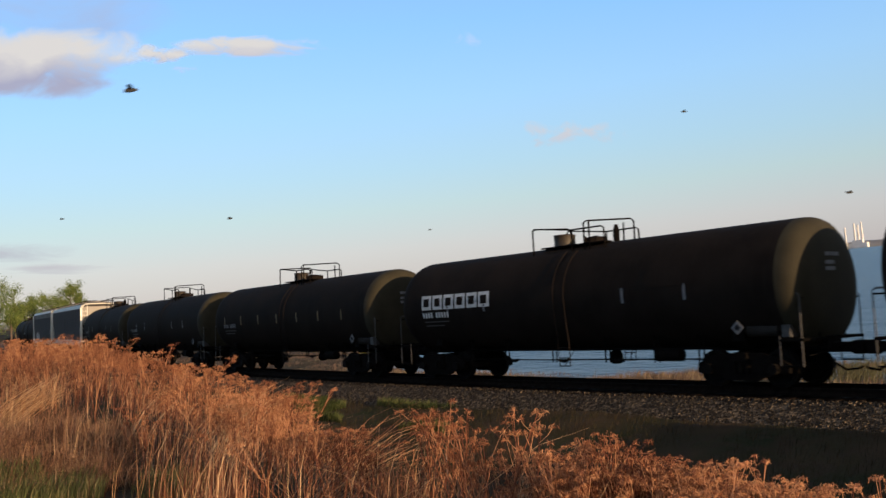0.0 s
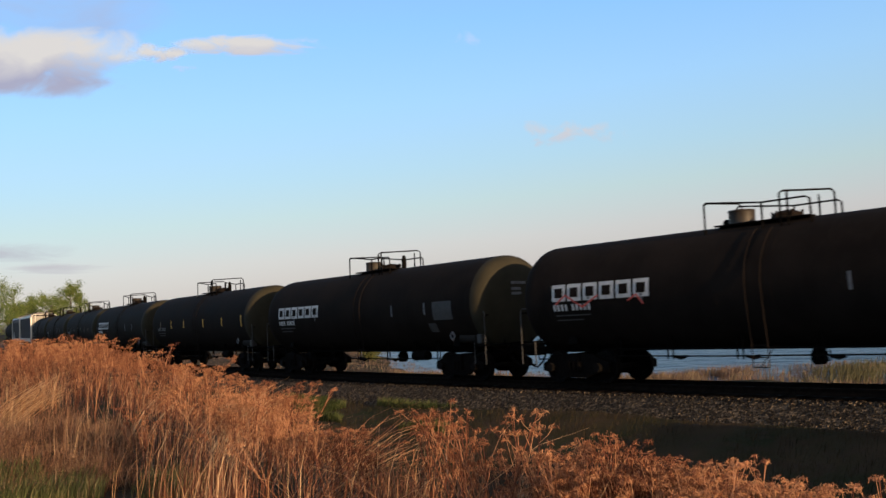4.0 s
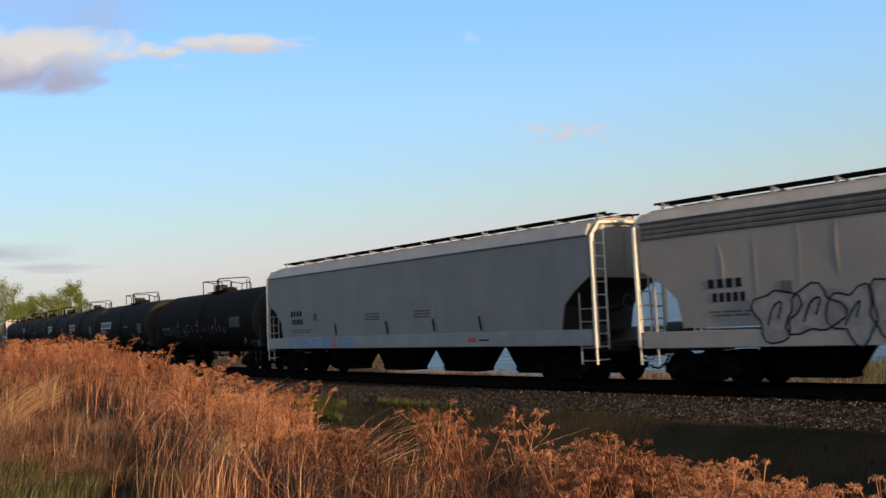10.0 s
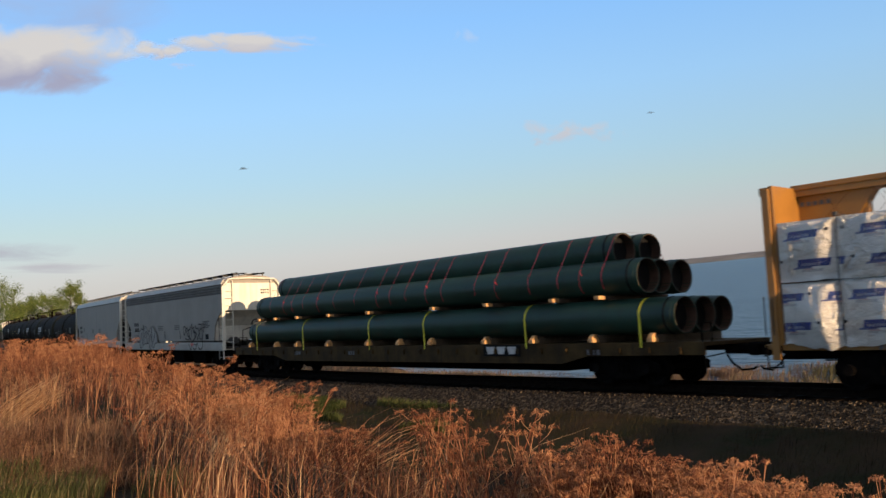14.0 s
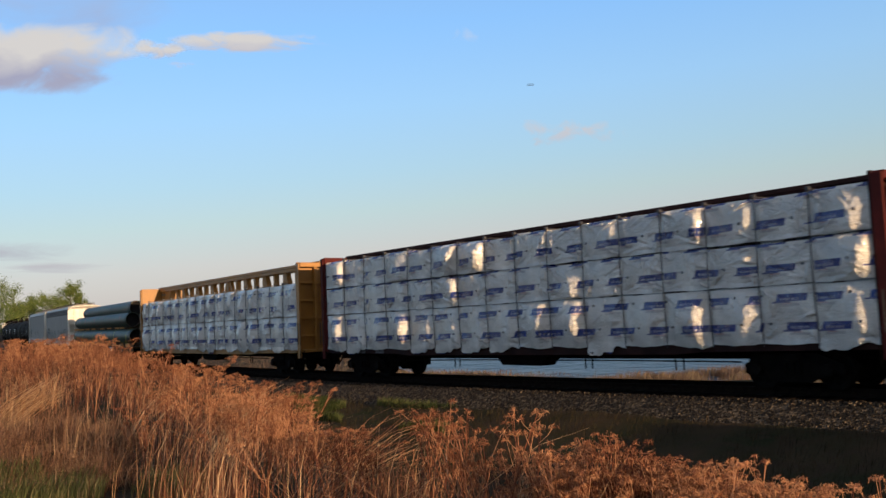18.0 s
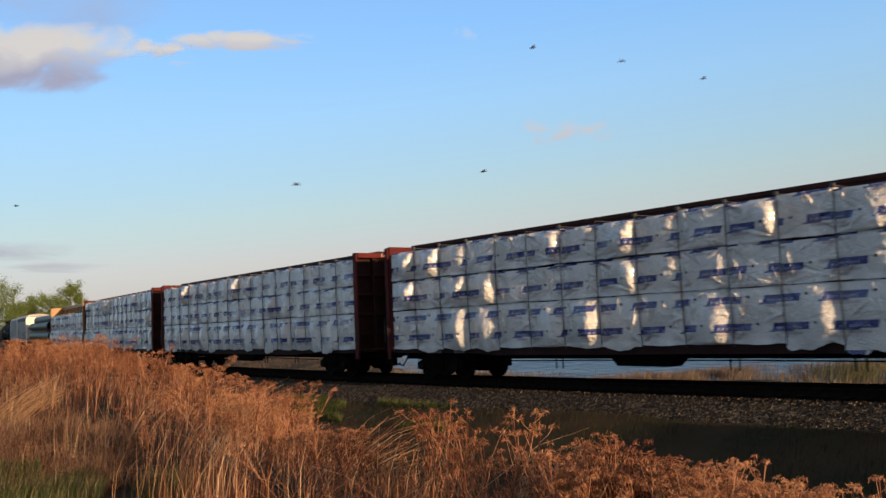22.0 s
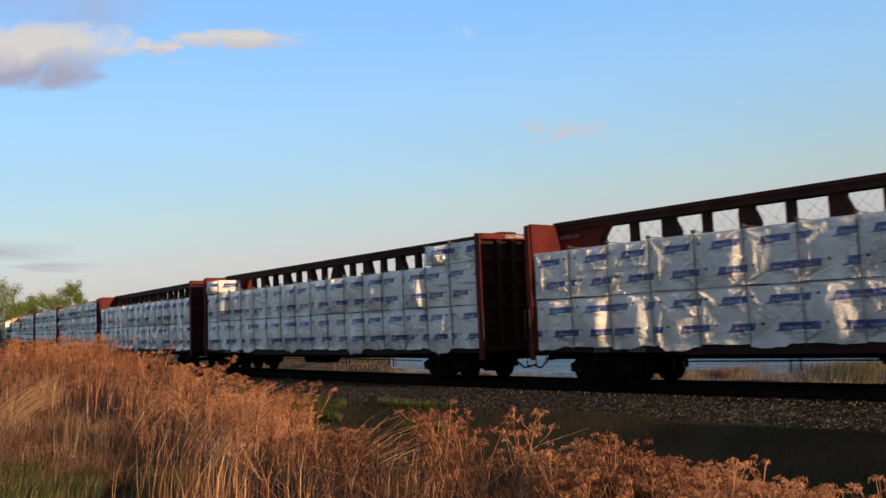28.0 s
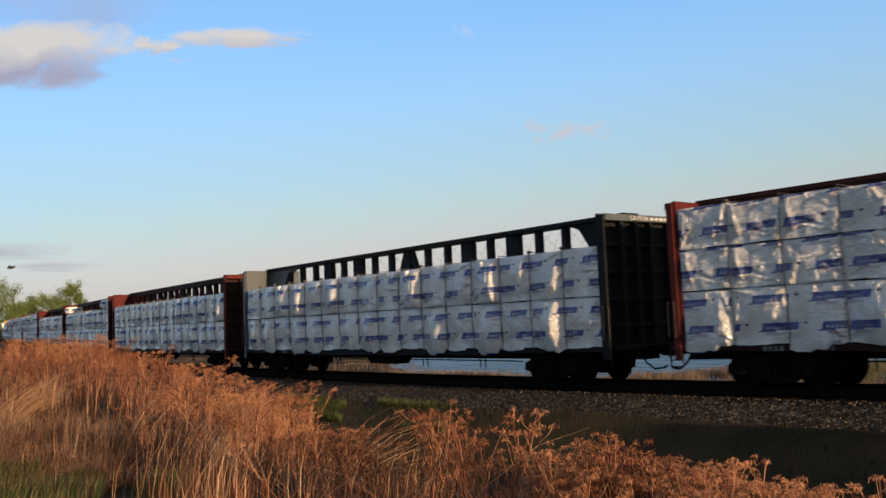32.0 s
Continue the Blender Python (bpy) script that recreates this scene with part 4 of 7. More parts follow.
    if tags:
        bars(car, b0 + 2.1, yf, 2.36, (0.16, 0.16, 0.16, 0.16), 0.22, "black", 0.09)
        bars(car, b0 + 2.2, yf, 2.02, (0.12, 0.12, 0.12, 0.12, 0.12), 0.22, "black", 0.07)
        bars(car, b0 + 2.1, yf, 1.76, (0.3, 0.5, 0.35, 0.4), 0.045, "hopband", 0.08)
        bars(car, b0 + 2.2, yf, 1.67, (0.5, 0.4, 0.45), 0.045, "hopband", 0.08)
        bars(car, b0 + 4.0, yf, 2.15, (0.28,), 0.28, "hopband")
        for k, xx in enumerate((-4.05, -0.46, 2.37, 4.82)):
            stroke(car, [(xx, 1.98), (xx + 0.05, 1.78), (xx + 0.1, 1.55)], 0.09, "graffiti", lambda p: (p[0], -y - 0.042, p[1]), "scuff")
        for xx in (-1.85, 1.28):
            for zz in (2.05, 2.15, 2.25):
                bars(car, xx, yf, zz, (0.95,), 0.05, "hopband", name="small_print")
        bars(car, 4.25, -y - 0.055, 1.17, (0.42,), 0.13, "graffred", name="sill_label")
        bars(car, 4.8, -y - 0.055, 1.2, (0.5,), 0.05, "graffiti", name="sill_label")
    rnd = random.Random(int(L * 100) + bays)
    if blue:
        x = b0 + 2.0
        for k in range(13):
            w = rnd.uniform(0.27, 0.34)
            P = spline([(x + rnd.uniform(0, 0.1), 1.10), (x + rnd.uniform(0, 0.06), 1.40), (x + w, 1.38 - rnd.uniform(0, 0.08)), (x + w * rnd.uniform(0.3, 0.7), 1.24), (x + w, 1.12 + rnd.uniform(0, 0.06)), (x + 0.06, 1.09)], 3)
            stroke(car, P, 0.065, "graffblue" if k != 9 else "graffred", lambda p: (p[0], -y - 0.053, p[1]))
            x += w + (0.05 if k % 5 else 0.22)
    if band:
        # a pale filled throw-up and a large black outlined one
        on_side = lambda p: (p[0], -y - 0.058, p[1])
        for k in range(4):
            cx, cw, cz, ch = -5.25 + 0.9 * k, 0.52 + 0.08 * (k % 2), 1.66 + 0.06 * math.sin(k * 2.1), 0.60 - 0.05 * (k % 2)
            P = []
            for q in range(25):
                t = 2 * math.pi * q / 24
                wob = 1 + 0.20 * math.sin(3 * t + k * 2.6) + 0.12 * math.sin(5 * t + k * 1.3) + 0.08 * math.sin(2 * t + k)
                P.append((cx + math.cos(t) * cw * wob, cz + ch * math.sin(t) * wob))
            fill = array_mesh("graffiti_fill", [(px_, -y - 0.054, pz_) for px_, pz_ in P[:-1]], [tuple(range(24))], "hoppale")
            part("graffiti_fill", fill, "hoppale", car, "pale filled graffiti letter")
            stroke(car, P, 0.045, "graffiti", on_side)
            stroke(car, spline([(cx - cw * 0.4, cz - 0.25), (cx - 0.05, cz + 0.2 * math.sin(k + 1)), (cx + cw * 0.3, cz + 0.28), (cx + cw * 0.1, cz - 0.1)], 4), 0.045, "graffiti", on_side)
        gx = 2.98
        for P in ([(0.0, 2.15), (0.15, 2.38), (0.4, 2.32), (0.8, 1.9), (1.05, 1.82), (0.95, 2.08), (0.65, 2.3), (0.4, 2.1), (0.2, 1.92), (0.0, 2.15)],
                  [(0.4, 1.75), (0.8, 1.66), (1.25, 1.7), (1.42, 1.2), (1.15, 1.2), (0.95, 1.45)], [(0.8, 2.15), (1.2, 2.25), (1.52, 2.5), (1.42, 1.95), (1.28, 1.68), (1.08, 1.92)],
                  [(1.55, 2.25), (1.85, 2.3), (1.75, 2.05), (2.05, 2.08), (2.15, 1.85), (1.78, 1.65), (1.58, 1.5), (1.68, 1.22), (2.05, 1.18), (2.3, 1.5)],
                  [(2.1, 2.42), (2.15, 2.25), (2.55, 2.25), (2.6, 2.0), (2.45, 1.65), (2.3, 1.9), (2.15, 2.05)],
                  [(2.55, 2.47), (3.05, 2.43), (2.75, 2.1), (2.75, 1.75), (3.05, 1.7), (3.18, 2.0), (3.12, 2.25), (2.92, 2.18)],
                  [(2.35, 1.5), (2.55, 1.22), (2.95, 1.18), (3.2, 1.35), (3.15, 1.6), (3.32, 2.0), (3.48, 2.35)]):
            stroke(car, spline([(gx + px_, pz_ - 0.18) for px_, pz_ in P], 4), 0.06, "graffiti", on_side)
        for q in range(5):
            bars(car, 6.05, yf, 2.10 + q * 0.075, (0.9 + 0.2 * math.sin(q * 2.0),), 0.03, "black", name="small_print")
        bars(car, 6.5, yf, 1.50, (0.46,), 0.26, "black", name="emblem_block")
    tagged(car, label, "hopper car", "train")
    rolling(car, s_lead + h)
    return car, spin


def flat_car(s_lead, L):
    """A long low flat car, worn yellow, under the pipe load."""
    car = new("flat_car")
    h = L / 2
    bm = bm_()
    box(bm, -h + 0.65, h - 0.65, -1.38, 1.38, 0.98, 1.08, 0.01)
    part("deck", bm, "flatyel", car)
    for sy in (-1, 1):
        bm = bm_()
        prism(bm, [(-h + 0.65, 1.07), (h - 0.65, 1.07), (h - 0.65, 0.76), (h - 4.6, 0.72), (h - 5.6, 0.50), (-h + 5.6, 0.50), (-h + 4.6, 0.72), (-h + 0.65, 0.76)], min(sy * 1.36, sy * 1.42), max(sy * 1.36, sy * 1.42), "y")
        part("side_sill", bm, "flatyel", car, "worn yellow steel side sill")
    bm = bm_()
    prism(bm, [(-h + 1, 0.9), (h - 1, 0.9), (h - 5.0, 0.75), (h - 6.2, 0.24), (-h + 6.2, 0.24), (-h + 5.0, 0.75)], -0.6, 0.6, "y")
    part("centre_sill", bm, "under", car)
    for k in range(26):
        xx = -h + 1.4 + (L - 2.8) * k / 25
        bm = bm_()
        box(bm, xx - 0.06, xx + 0.06, -1.47, -1.41, 0.78, 0.96, 0.008)
        part("stake_pocket", bm, "flatyel", car)
    for x, w in ((-7.6, 0.55), (-3.2, 0.35), (9.4, 0.4)):
        bars(car, x, -1.424, 0.76, (w * 0.3, w * 0.25, w * 0.3), 0.14, "dim", 0.06)
    bm = bm_()
    box(bm, 4.95, 6.65, -1.45, -1.425, 0.72, 1.06)
    plate = part("logo_panel", bm, "black", car, "black panel with pale lettering blocks")
    for k in range(3):
        bm = bm_()
        x = 5.08 + k * 0.50
        prism(bm, [(x, 1.01), (x + 0.42, 1.01), (x + 0.34, 0.78), (x + 0.08, 0.78)], -1.458, -1.451, "y")
        part("logo_block", bm, "white", plate)
    spin = []
    for sgn in (-1, 1):
        truck_parts(car, sgn * (h - 3.6), spin)
        end_gear(car, sgn * (h - 0.02), sgn)
        bm = bm_()
        tube(bm, [(sgn * (h - 0.8), -1.3, 1.0), (sgn * (h - 0.8), -1.3, 1.55), (sgn * (h - 0.8), -0.9, 1.55), (sgn * (h - 0.8), -0.9, 1.0)], 0.02, 6)
        part("grab_iron", bm, "under", car)
    tagged(car, "long low flat car with worn yellow sills", "flat car", "train")
    rolling(car, s_lead + h)

    # the pipes on it
    load = new("pipe_load")
    tagged(load, "stacked dark green steel pipes tied with red and yellow straps", "pipe load", "train")
    mid = s_lead + h
    R = 0.48

    def one_pipe(x0, x1, y, z):
        bm = bm_()
        lathe(bm, [(x0 + 0.03, R - 0.022), (x0, R - 0.012), (x0, R), (x0 + 0.12, R), (x0 + 0.125, R + 0.006), (x1 - 0.125, R + 0.006), (x1 - 0.12, R), (x1, R), (x1, R - 0.02), (x1 - 6.0, R - 0.02)], 32, y=y, z=z)
        ob = part("pipe", bm, "pipe", load, soft=True)
        for xa, xb in ((x0 + 0.32, x0 + 0.37), (x1 - 0.37, x1 - 0.32)):
            bm = bm_()
            lathe(bm, [(xa, R + 0.005), (xa, R + 0.018), (xb, R + 0.018), (xb, R + 0.005)], 28, y=y, z=z)
            part("pipe_collar", bm, "black", ob)
        bm = bm_()
        lathe(bm, [(x1 - 5.9, R - 0.03), (x1 - 5.9, R - 0.021), (x1 - 0.004, R - 0.021), (x1 - 0.004, R - 0.035)], 28, y=y, z=z, closed=False)
        part("pipe_bore", bm, "pipein", ob, "rusty inside of the pipe")
        return ob
    z1, z2, z3 = 1.29 + R, 1.29 + 3 * R + 0.13, 1.29 + 3 * R + 0.13 + 1.66 * R
    for k, y in enumerate((-0.99, 0.0, 0.99)):
        one_pipe(117.87 - mid, 142.12 - mid - 0.15 * k, y, z1)
        one_pipe(118.70 - mid, 140.60 - mid + (0.38, 0.0, -0.05)[k], y, z2)
    for k, y in enumerate((-0.495, 0.495)):
        one_pipe(119.89 - mid, 139.78 - mid + 0.1 * k, y, z3)
    # timber blocks between the rows, with their sunlit ends towards the rear
    low_at = (-11.6, -9.1, -7.2, -4.65, -1.73, 0.32, 2.21, 5.08, 7.28, 9.67, 11.75)
    high_at = (-10.6, -9.05, -7.1, -4.5, -1.6, 2.44, 5.24, 8.2, 10.0)
    for row, zz, ww in ((low_at, 1.08, 0.21), (high_at, z1 + R, 0.13)):
        for xx in row:
            # the bearer's dark colour carries its shade; the block outside stays bright
            bm = bm_()
            box(bm, xx - 0.08, xx + 0.08, -1.30, 1.42, zz, zz + ww, 0.008)
            part("timber_bearer", bm, "oldwood", load, "dark weathered timber bearer")
            bm = bm_()
            box(bm, xx - 0.09, xx + 0.09, -1.58, -1.31, zz + 0.02, zz + 0.13, 0.012)
            if row is low_at:
                # a wedge nailed on top of the block
                prism(bm, [(-1.56, zz + 0.132), (-1.32, zz + 0.132), (-1.36, zz + 0.25), (-1.44, zz + 0.25)], xx - 0.07, xx + 0.05, "x")
            part("timber_block", bm, "wood", load, "pale sawn timber block")

    def wrap(x, hull, material, w, name):
        """A strap over the load along the outline hull of (y, z)."""
        v, f = [], []
        for (y, z) in hull:
            v += [(x - w / 2, y, z), (x + w / 2, y, z)]
        for i in range(len(hull) - 1):
            f.append((2 * i, 2 * i + 1, 2 * i + 3, 2 * i + 2))
        part(name, array_mesh(name, v, f, material), material, load)
    rr = R + 0.014
    upper = [(-0.99 - rr * math.cos(t), z2 + rr * math.sin(t)) for t in np.linspace(-0.9, 0.75, 8)] + [(-0.495 - rr * math.cos(t), z3 + rr * math.sin(t)) for t in np.linspace(0.35, 1.57, 6)]
    upper += [(-y, z) for y, z in upper[::-1]]
    lower = [(-1.45, 0.95)] + [(-0.99 - rr * math.cos(t), z1 + rr * math.sin(t)) for t in np.linspace(-0.2, 1.57, 8)]
    lower += [(-y, z) for y, z in lower[::-1]]
    for k, xx in enumerate((-9.6, -8.38, -7.61, -6.65, -5.47, -4.14, -2.6, -1.08, -0.2, 0.79, 1.99, 2.89, 4.65, 5.65, 7.18, 8.42, 9.28, 10.12)):
        wrap(xx, (upper[2:-2], upper, upper[1:-1])[k % 3], "redstrap", 0.026, "red_strap")
        if k % 3 == 1:
            # the loose tail where the strap is drawn tight
            bm = bm_()
            q = random.uniform(0.25, 0.6)
            ya, za = -0.99 - rr * math.cos(q), z2 + rr * math.sin(q)
            tube(bm, [(xx, ya - 0.005, za), (xx + 0.05, ya - 0.04, za - 0.02), (xx + 0.10, ya - 0.02, za - 0.10)], 0.012, 5)
            part("strap_tail", bm, "redstrap", load)
    for xx in (-11.0, -6.7, -1.66, 1.82, 6.95, 11.36):
        wrap(xx, lower, "yelstrap", 0.075, "yellow_strap")
    rolling(load, s_lead + h)
    return car, spin


BEAM_L = 24.65


def film_material():
    """White plastic wrap with blue printed bars; the print lies in the sheet's own metres."""
    m = bpy.data.materials.new("printed_wrap")
    m.use_nodes = True
    n, l = m.node_tree.nodes, m.node_tree.links
    p = n["Principled BSDF"]
    p.inputs["Roughness"].default_value = 0.22
    p.inputs["Specular IOR Level"].default_value = 0.75
    p.inputs["Coat Weight"].default_value, p.inputs["Coat Roughness"].default_value = 0.6, 0.1
    uv = n.new("ShaderNodeTexCoord")
    sep = n.new("ShaderNodeSeparateXYZ")
    info = n.new("ShaderNodeObjectInfo")
    ofs = n.new("ShaderNodeMath")
    ofs.operation = 'MULTIPLY'
    ofs.inputs[1].default_value = 1.15
    l.new(info.outputs["Random"], ofs.inputs[0])
    l.new(uv.outputs["UV"], sep.inputs[0])

    def m2(op, a_, b_=None):
        k = n.new("ShaderNodeMath")
        k.operation = op
        for i, q in enumerate((a_, b_)):
            if q is None:
                continue
            if isinstance(q, (int, float)):
                k.inputs[i].default_value = q
            else:
                l.new(q, k.inputs[i])
        return k.outputs[0]
    zrow = m2('DIVIDE', sep.outputs[1], 0.66)
    row = m2('FLOOR', zrow)
    odd = m2('MULTIPLY', m2('FRACT', m2('MULTIPLY', row, 0.37)), 0.55)
    xx = m2('ADD', m2('ADD', sep.outputs[0], odd), ofs.outputs[0])
    fx = m2('MULTIPLY', m2('FRACT', m2('DIVIDE', xx, 1.34)), 1.34)
    fz = m2('MULTIPLY', m2('FRACT', zrow), 0.66)
    slant = m2('ADD', fx, m2('MULTIPLY', fz, -0.25))

    def inside(v, lo, hi):
        return m2('MULTIPLY', m2('GREATER_THAN', v, lo), m2('LESS_THAN', v, hi))
    nz = n.new("ShaderNodeTexNoise")
    nz.inputs["Scale"].default_value = 55
    l.new(uv.outputs["UV"], nz.inputs[0])
    worn = m2('GREATER_THAN', nz.outputs[0], 0.33)
    long_bar = m2('MULTIPLY', inside(slant, 0.14, 0.90), inside(fz, 0.30, 0.475))
    short_bar = m2('MULTIPLY', inside(slant, 0.06, 0.50), inside(fz, 0.262, 0.30))
    letters = m2('MULTIPLY', m2('MULTIPLY', inside(slant, 0.20, 0.72), inside(fz, 0.325, 0.385)), m2('GREATER_THAN', m2('SINE', m2('MULTIPLY', slant, 78.0)), 0.25))
    blue = m2('MULTIPLY', m2('MULTIPLY', m2('ADD', long_bar, m2('MULTIPLY', short_bar, 0.9)), m2('SUBTRACT', 1.0, m2('MULTIPLY', letters, 0.55))), worn)
    blue2 = m2('MULTIPLY', inside(slant, 0.96, 0.99), inside(fz, 0.45, 0.47))
    fine = n.new("ShaderNodeTexNoise")
    fine.inputs["Scale"].default_value = 60
    l.new(uv.outputs["UV"], fine.inputs[0])
    grey = m2('MULTIPLY', m2('MULTIPLY', inside(slant, 0.25, 0.76), inside(fz, 0.185, 0.245)), m2('MULTIPLY', m2('GREATER_THAN', fine.outputs[0], 0.42), 0.55))
    red = m2('MULTIPLY', inside(slant, 0.30, 0.55), m2('MULTIPLY', inside(fz, 0.235, 0.265), 0.35))
    dot = m2('MULTIPLY', inside(fx, 1.14, 1.215), inside(fz, 0.42, 0.485))
    big = n.new("ShaderNodeTexNoise")
    big.inputs["Scale"].default_value, big.inputs["Detail"].default_value = 1.3, 6
    l.new(uv.outputs["Object"], big.inputs[0])
    base = n.new("ShaderNodeMix")
    base.data_type = 'RGBA'
    base.inputs[6].default_value, base.inputs[7].default_value = (0.52, 0.495, 0.455, 1), (0.84, 0.805, 0.745, 1)
    k = n.new("ShaderNodeMapRange")
    k.inputs[1].default_value, k.inputs[2].default_value = 0.3, 0.7
    l.new(big.outputs[0], k.inputs[0]), l.new(k.outputs[0], base.inputs[0])
    col = base.outputs[2]
    for fac, c in ((grey, (0.22, 0.2, 0.22)), (red, (0.5, 0.08, 0.07)), (blue2, (0.03, 0.05, 0.2)), (blue, (0.018, 0.038, 0.20)), (dot, (0.03, 0.03, 0.05))):
        q = n.new("ShaderNodeMix")
        q.data_type = 'RGBA'
        q.inputs[7].default_value = (*c, 1)
        l.new(fac, q.inputs[0]), l.new(col, q.inputs[6])
        col = q.outputs[2]
    l.new(col, p.inputs["Base Color"])
    wr = n.new("ShaderNodeTexNoise")
    wr.inputs["Scale"].default_value, wr.inputs["Detail"].default_value, wr.inputs["Distortion"].default_value = 5.0, 6, 1.6
    l.new(uv.outputs["UV"], wr.inputs[0])
    b = n.new("ShaderNodeBump")
    b.inputs["Strength"].default_value, b.inputs["Distance"].default_value = 1.0, 0.14
    wr2 = n.new("ShaderNodeTexNoise")
    wr2.inputs["Scale"].default_value, wr2.inputs["Detail"].default_value, wr2.inputs["Distortion"].default_value = 13.0, 4, 2.0
    pleat = n.new("ShaderNodeMapping")
    pleat.inputs["Scale"].default_value, pleat.inputs["Rotation"].default_value = (1.5, 0.45, 1.0), (0, 0, radians(14))
    l.new(uv.outputs["UV"], pleat.inputs[0]), l.new(pleat.outputs[0], wr2.inputs[0])
    ridge = m2('SUBTRACT', 1.0, m2('ADD', m2('ABSOLUTE', m2('SUBTRACT', wr.outputs[0], 0.5)), m2('MULTIPLY', m2('ABSOLUTE', m2('SUBTRACT', wr2.outputs[0], 0.5)), 0.4)))
    l.new(ridge, b.inputs["Height"]), l.new(b.outputs[0], p.inputs["Normal"])
    return m


M["film"] = film_material()
BUNDLE_W = 22.1 / 16


def bundle_mesh(seed, hgt, hang):
    """One strapped length of wrapped lumber: a sheet that billows between the straps and tucks in under the next one, with tension
    folds fanning from its corners. Its front faces -y. hang: how far the hem droops."""
    rnd = random.Random(seed)
    nu, nv_ = 44, 36
    w = BUNDLE_W
    puff = rnd.choice((0.03, 0.05, 0.08, 0.12, 0.17, 0.24, 0.32))
    peak = rnd.uniform(0.60, 0.84)
    bow = rnd.uniform(-0.10, 0.12)
    rise = rnd.choice((0.5, 0.8, 1.0, 1.4))
    # folds: a start, a direction, a length, a depth and a width
    folds = []
    for _ in range(17):
        cu, cv = rnd.choice(((0.03, 0.95), (0.97, 0.95), (0.97, 0.05), (0.03, 0.05), (0.97, 0.5), (0.5, 0.98), (rnd.random(), rnd.random())))
        aim = math.atan2((0.5 - cv) * hgt + rnd.uniform(-0.45, 0.45), (0.5 - cu) * w + rnd.uniform(-0.45, 0.45))
        folds.append((cu * w, cv * hgt, aim, rnd.uniform(0.25, 0.8), rnd.choice((-1, 1, 1)) * rnd.uniform(0.02, 0.062), rnd.uniform(0.022, 0.045)))
    for _ in range(5):
        # upright pleats beside the strap
        folds.append((rnd.choice((rnd.uniform(0.02, 0.25), rnd.uniform(0.7, 0.97))) * w, rnd.uniform(0, 0.5) * hgt, math.pi / 2 + rnd.uniform(-0.25, 0.25), rnd.uniform(0.3, 0.9), rnd.uniform(0.02, 0.06), rnd.uniform(0.024, 0.045)))
    vs, uvs, fs = [], [], []
    for j in range(nv_ + 1):
        for i in range(nu + 1):
            u, v = i / nu, j / nv_
            x, z = u * w, v * (hgt - 0.03)
            pk = peak + bow * (v - 0.5) + 0.04 * math.sin(v * 5 + seed)
            hump = ease(u / pk) if u < pk else 0.5 + 0.5 * math.cos(math.pi * (u - pk) / (1 - pk))
            out = (puff * hump + 0.05 * (1 - hump) * abs(math.sin(seed))) * (0.2 + 0.8 * math.sin(math.pi * v ** rise) ** 0.7)
            out += 0.022 * noise.noise((x * 1.9 + seed * 9.1, z * 1.3, 0.3)) + 0.010 * noise.noise((x * 4.0 + seed * 3.3, z * 2.6, 1.7)) + 0.014 * abs(noise.noise((x * 6.5 + seed * 1.3, z * 3.5 + x * 2.0, 4.7)))
            for fx, fz, fa, fl, fd, fw in folds:
                d = (x - fx) * math.sin(fa) - (z - fz) * math.cos(fa)
                t = (x - fx) * math.cos(fa) + (z - fz) * math.sin(fa)
                if -0.08 < t < fl and abs(d) < 0.12:
                    k_ = t / fl
                    out += fd * math.exp(-(d / (fw * (0.6 + k_))) ** 2) * (1 - max(0.0, k_)) * min(1.0, (t + 0.08) * 9)
            out *= min(1, 9 * min(u, 1 - u) + 0.15) * min(1, 14 * (1 - v) + 0.1)
            if j < 3:
                z -= hang * (0.25 + max(0.0, math.sin(math.pi * (u * 1.2 - 0.1) + 0.9 * math.sin(seed * 2.1))) ** 0.7 + 0.5 * noise.noise((x * 4 + seed, 0, 0))) * (1, 0.45, 0.1)[j]
                out += (0.035, 0.02, 0.01)[j]
            vs.append((x - w / 2, -1.36 - out, z))
            uvs.append((x, z))
    for j in range(nv_):
        for i in range(nu):
            a_ = j * (nu + 1) + i
            fs.append((a_, a_ + 1, a_ + nu + 2, a_ + nu + 1))
    # top, ends and inner side
    n0 = len(vs)
    back = -0.12
    for (x, z) in ((-w / 2, 0), (w / 2, 0), (w / 2, hgt - 0.03), (-w / 2, hgt - 0.03)):
        vs.append((x, -1.345, z)), vs.append((x, back, z))
        uvs += [(x + 5, z), (x + 6.2, z)]
    q = [n0 + 2 * k for k in range(4)]
    fs += [(q[0], q[0] + 1, q[1] + 1, q[1]), (q[1], q[1] + 1, q[2] + 1, q[2]), (q[2], q[2] + 1, q[3] + 1, q[3]), (q[3], q[3] + 1, q[0] + 1, q[0]), (q[0] + 1, q[3] + 1, q[2] + 1, q[1] + 1)]
    me = array_mesh("lumber_package", vs, fs, "film")
    lay = me.uv_layers.new(name="sheet")
    idx = np.array([vi for f_ in fs for vi in f_])
    lay.data.foreach_set("uv", np.asarray(uvs, dtype=np.float32)[idx].ravel())
    return smooth(me, 60)


def plain_bundle(hgt):
    """The same package on the side that faces the lake."""
    bm = bm_()
    box(bm, -BUNDLE_W / 2, BUNDLE_W / 2, -1.38, -0.12, 0, hgt - 0.03, 0.02)
    me = mesh_of("lumber_package", bm, "film")
    me.uv_layers.new(name="sheet")
    return me


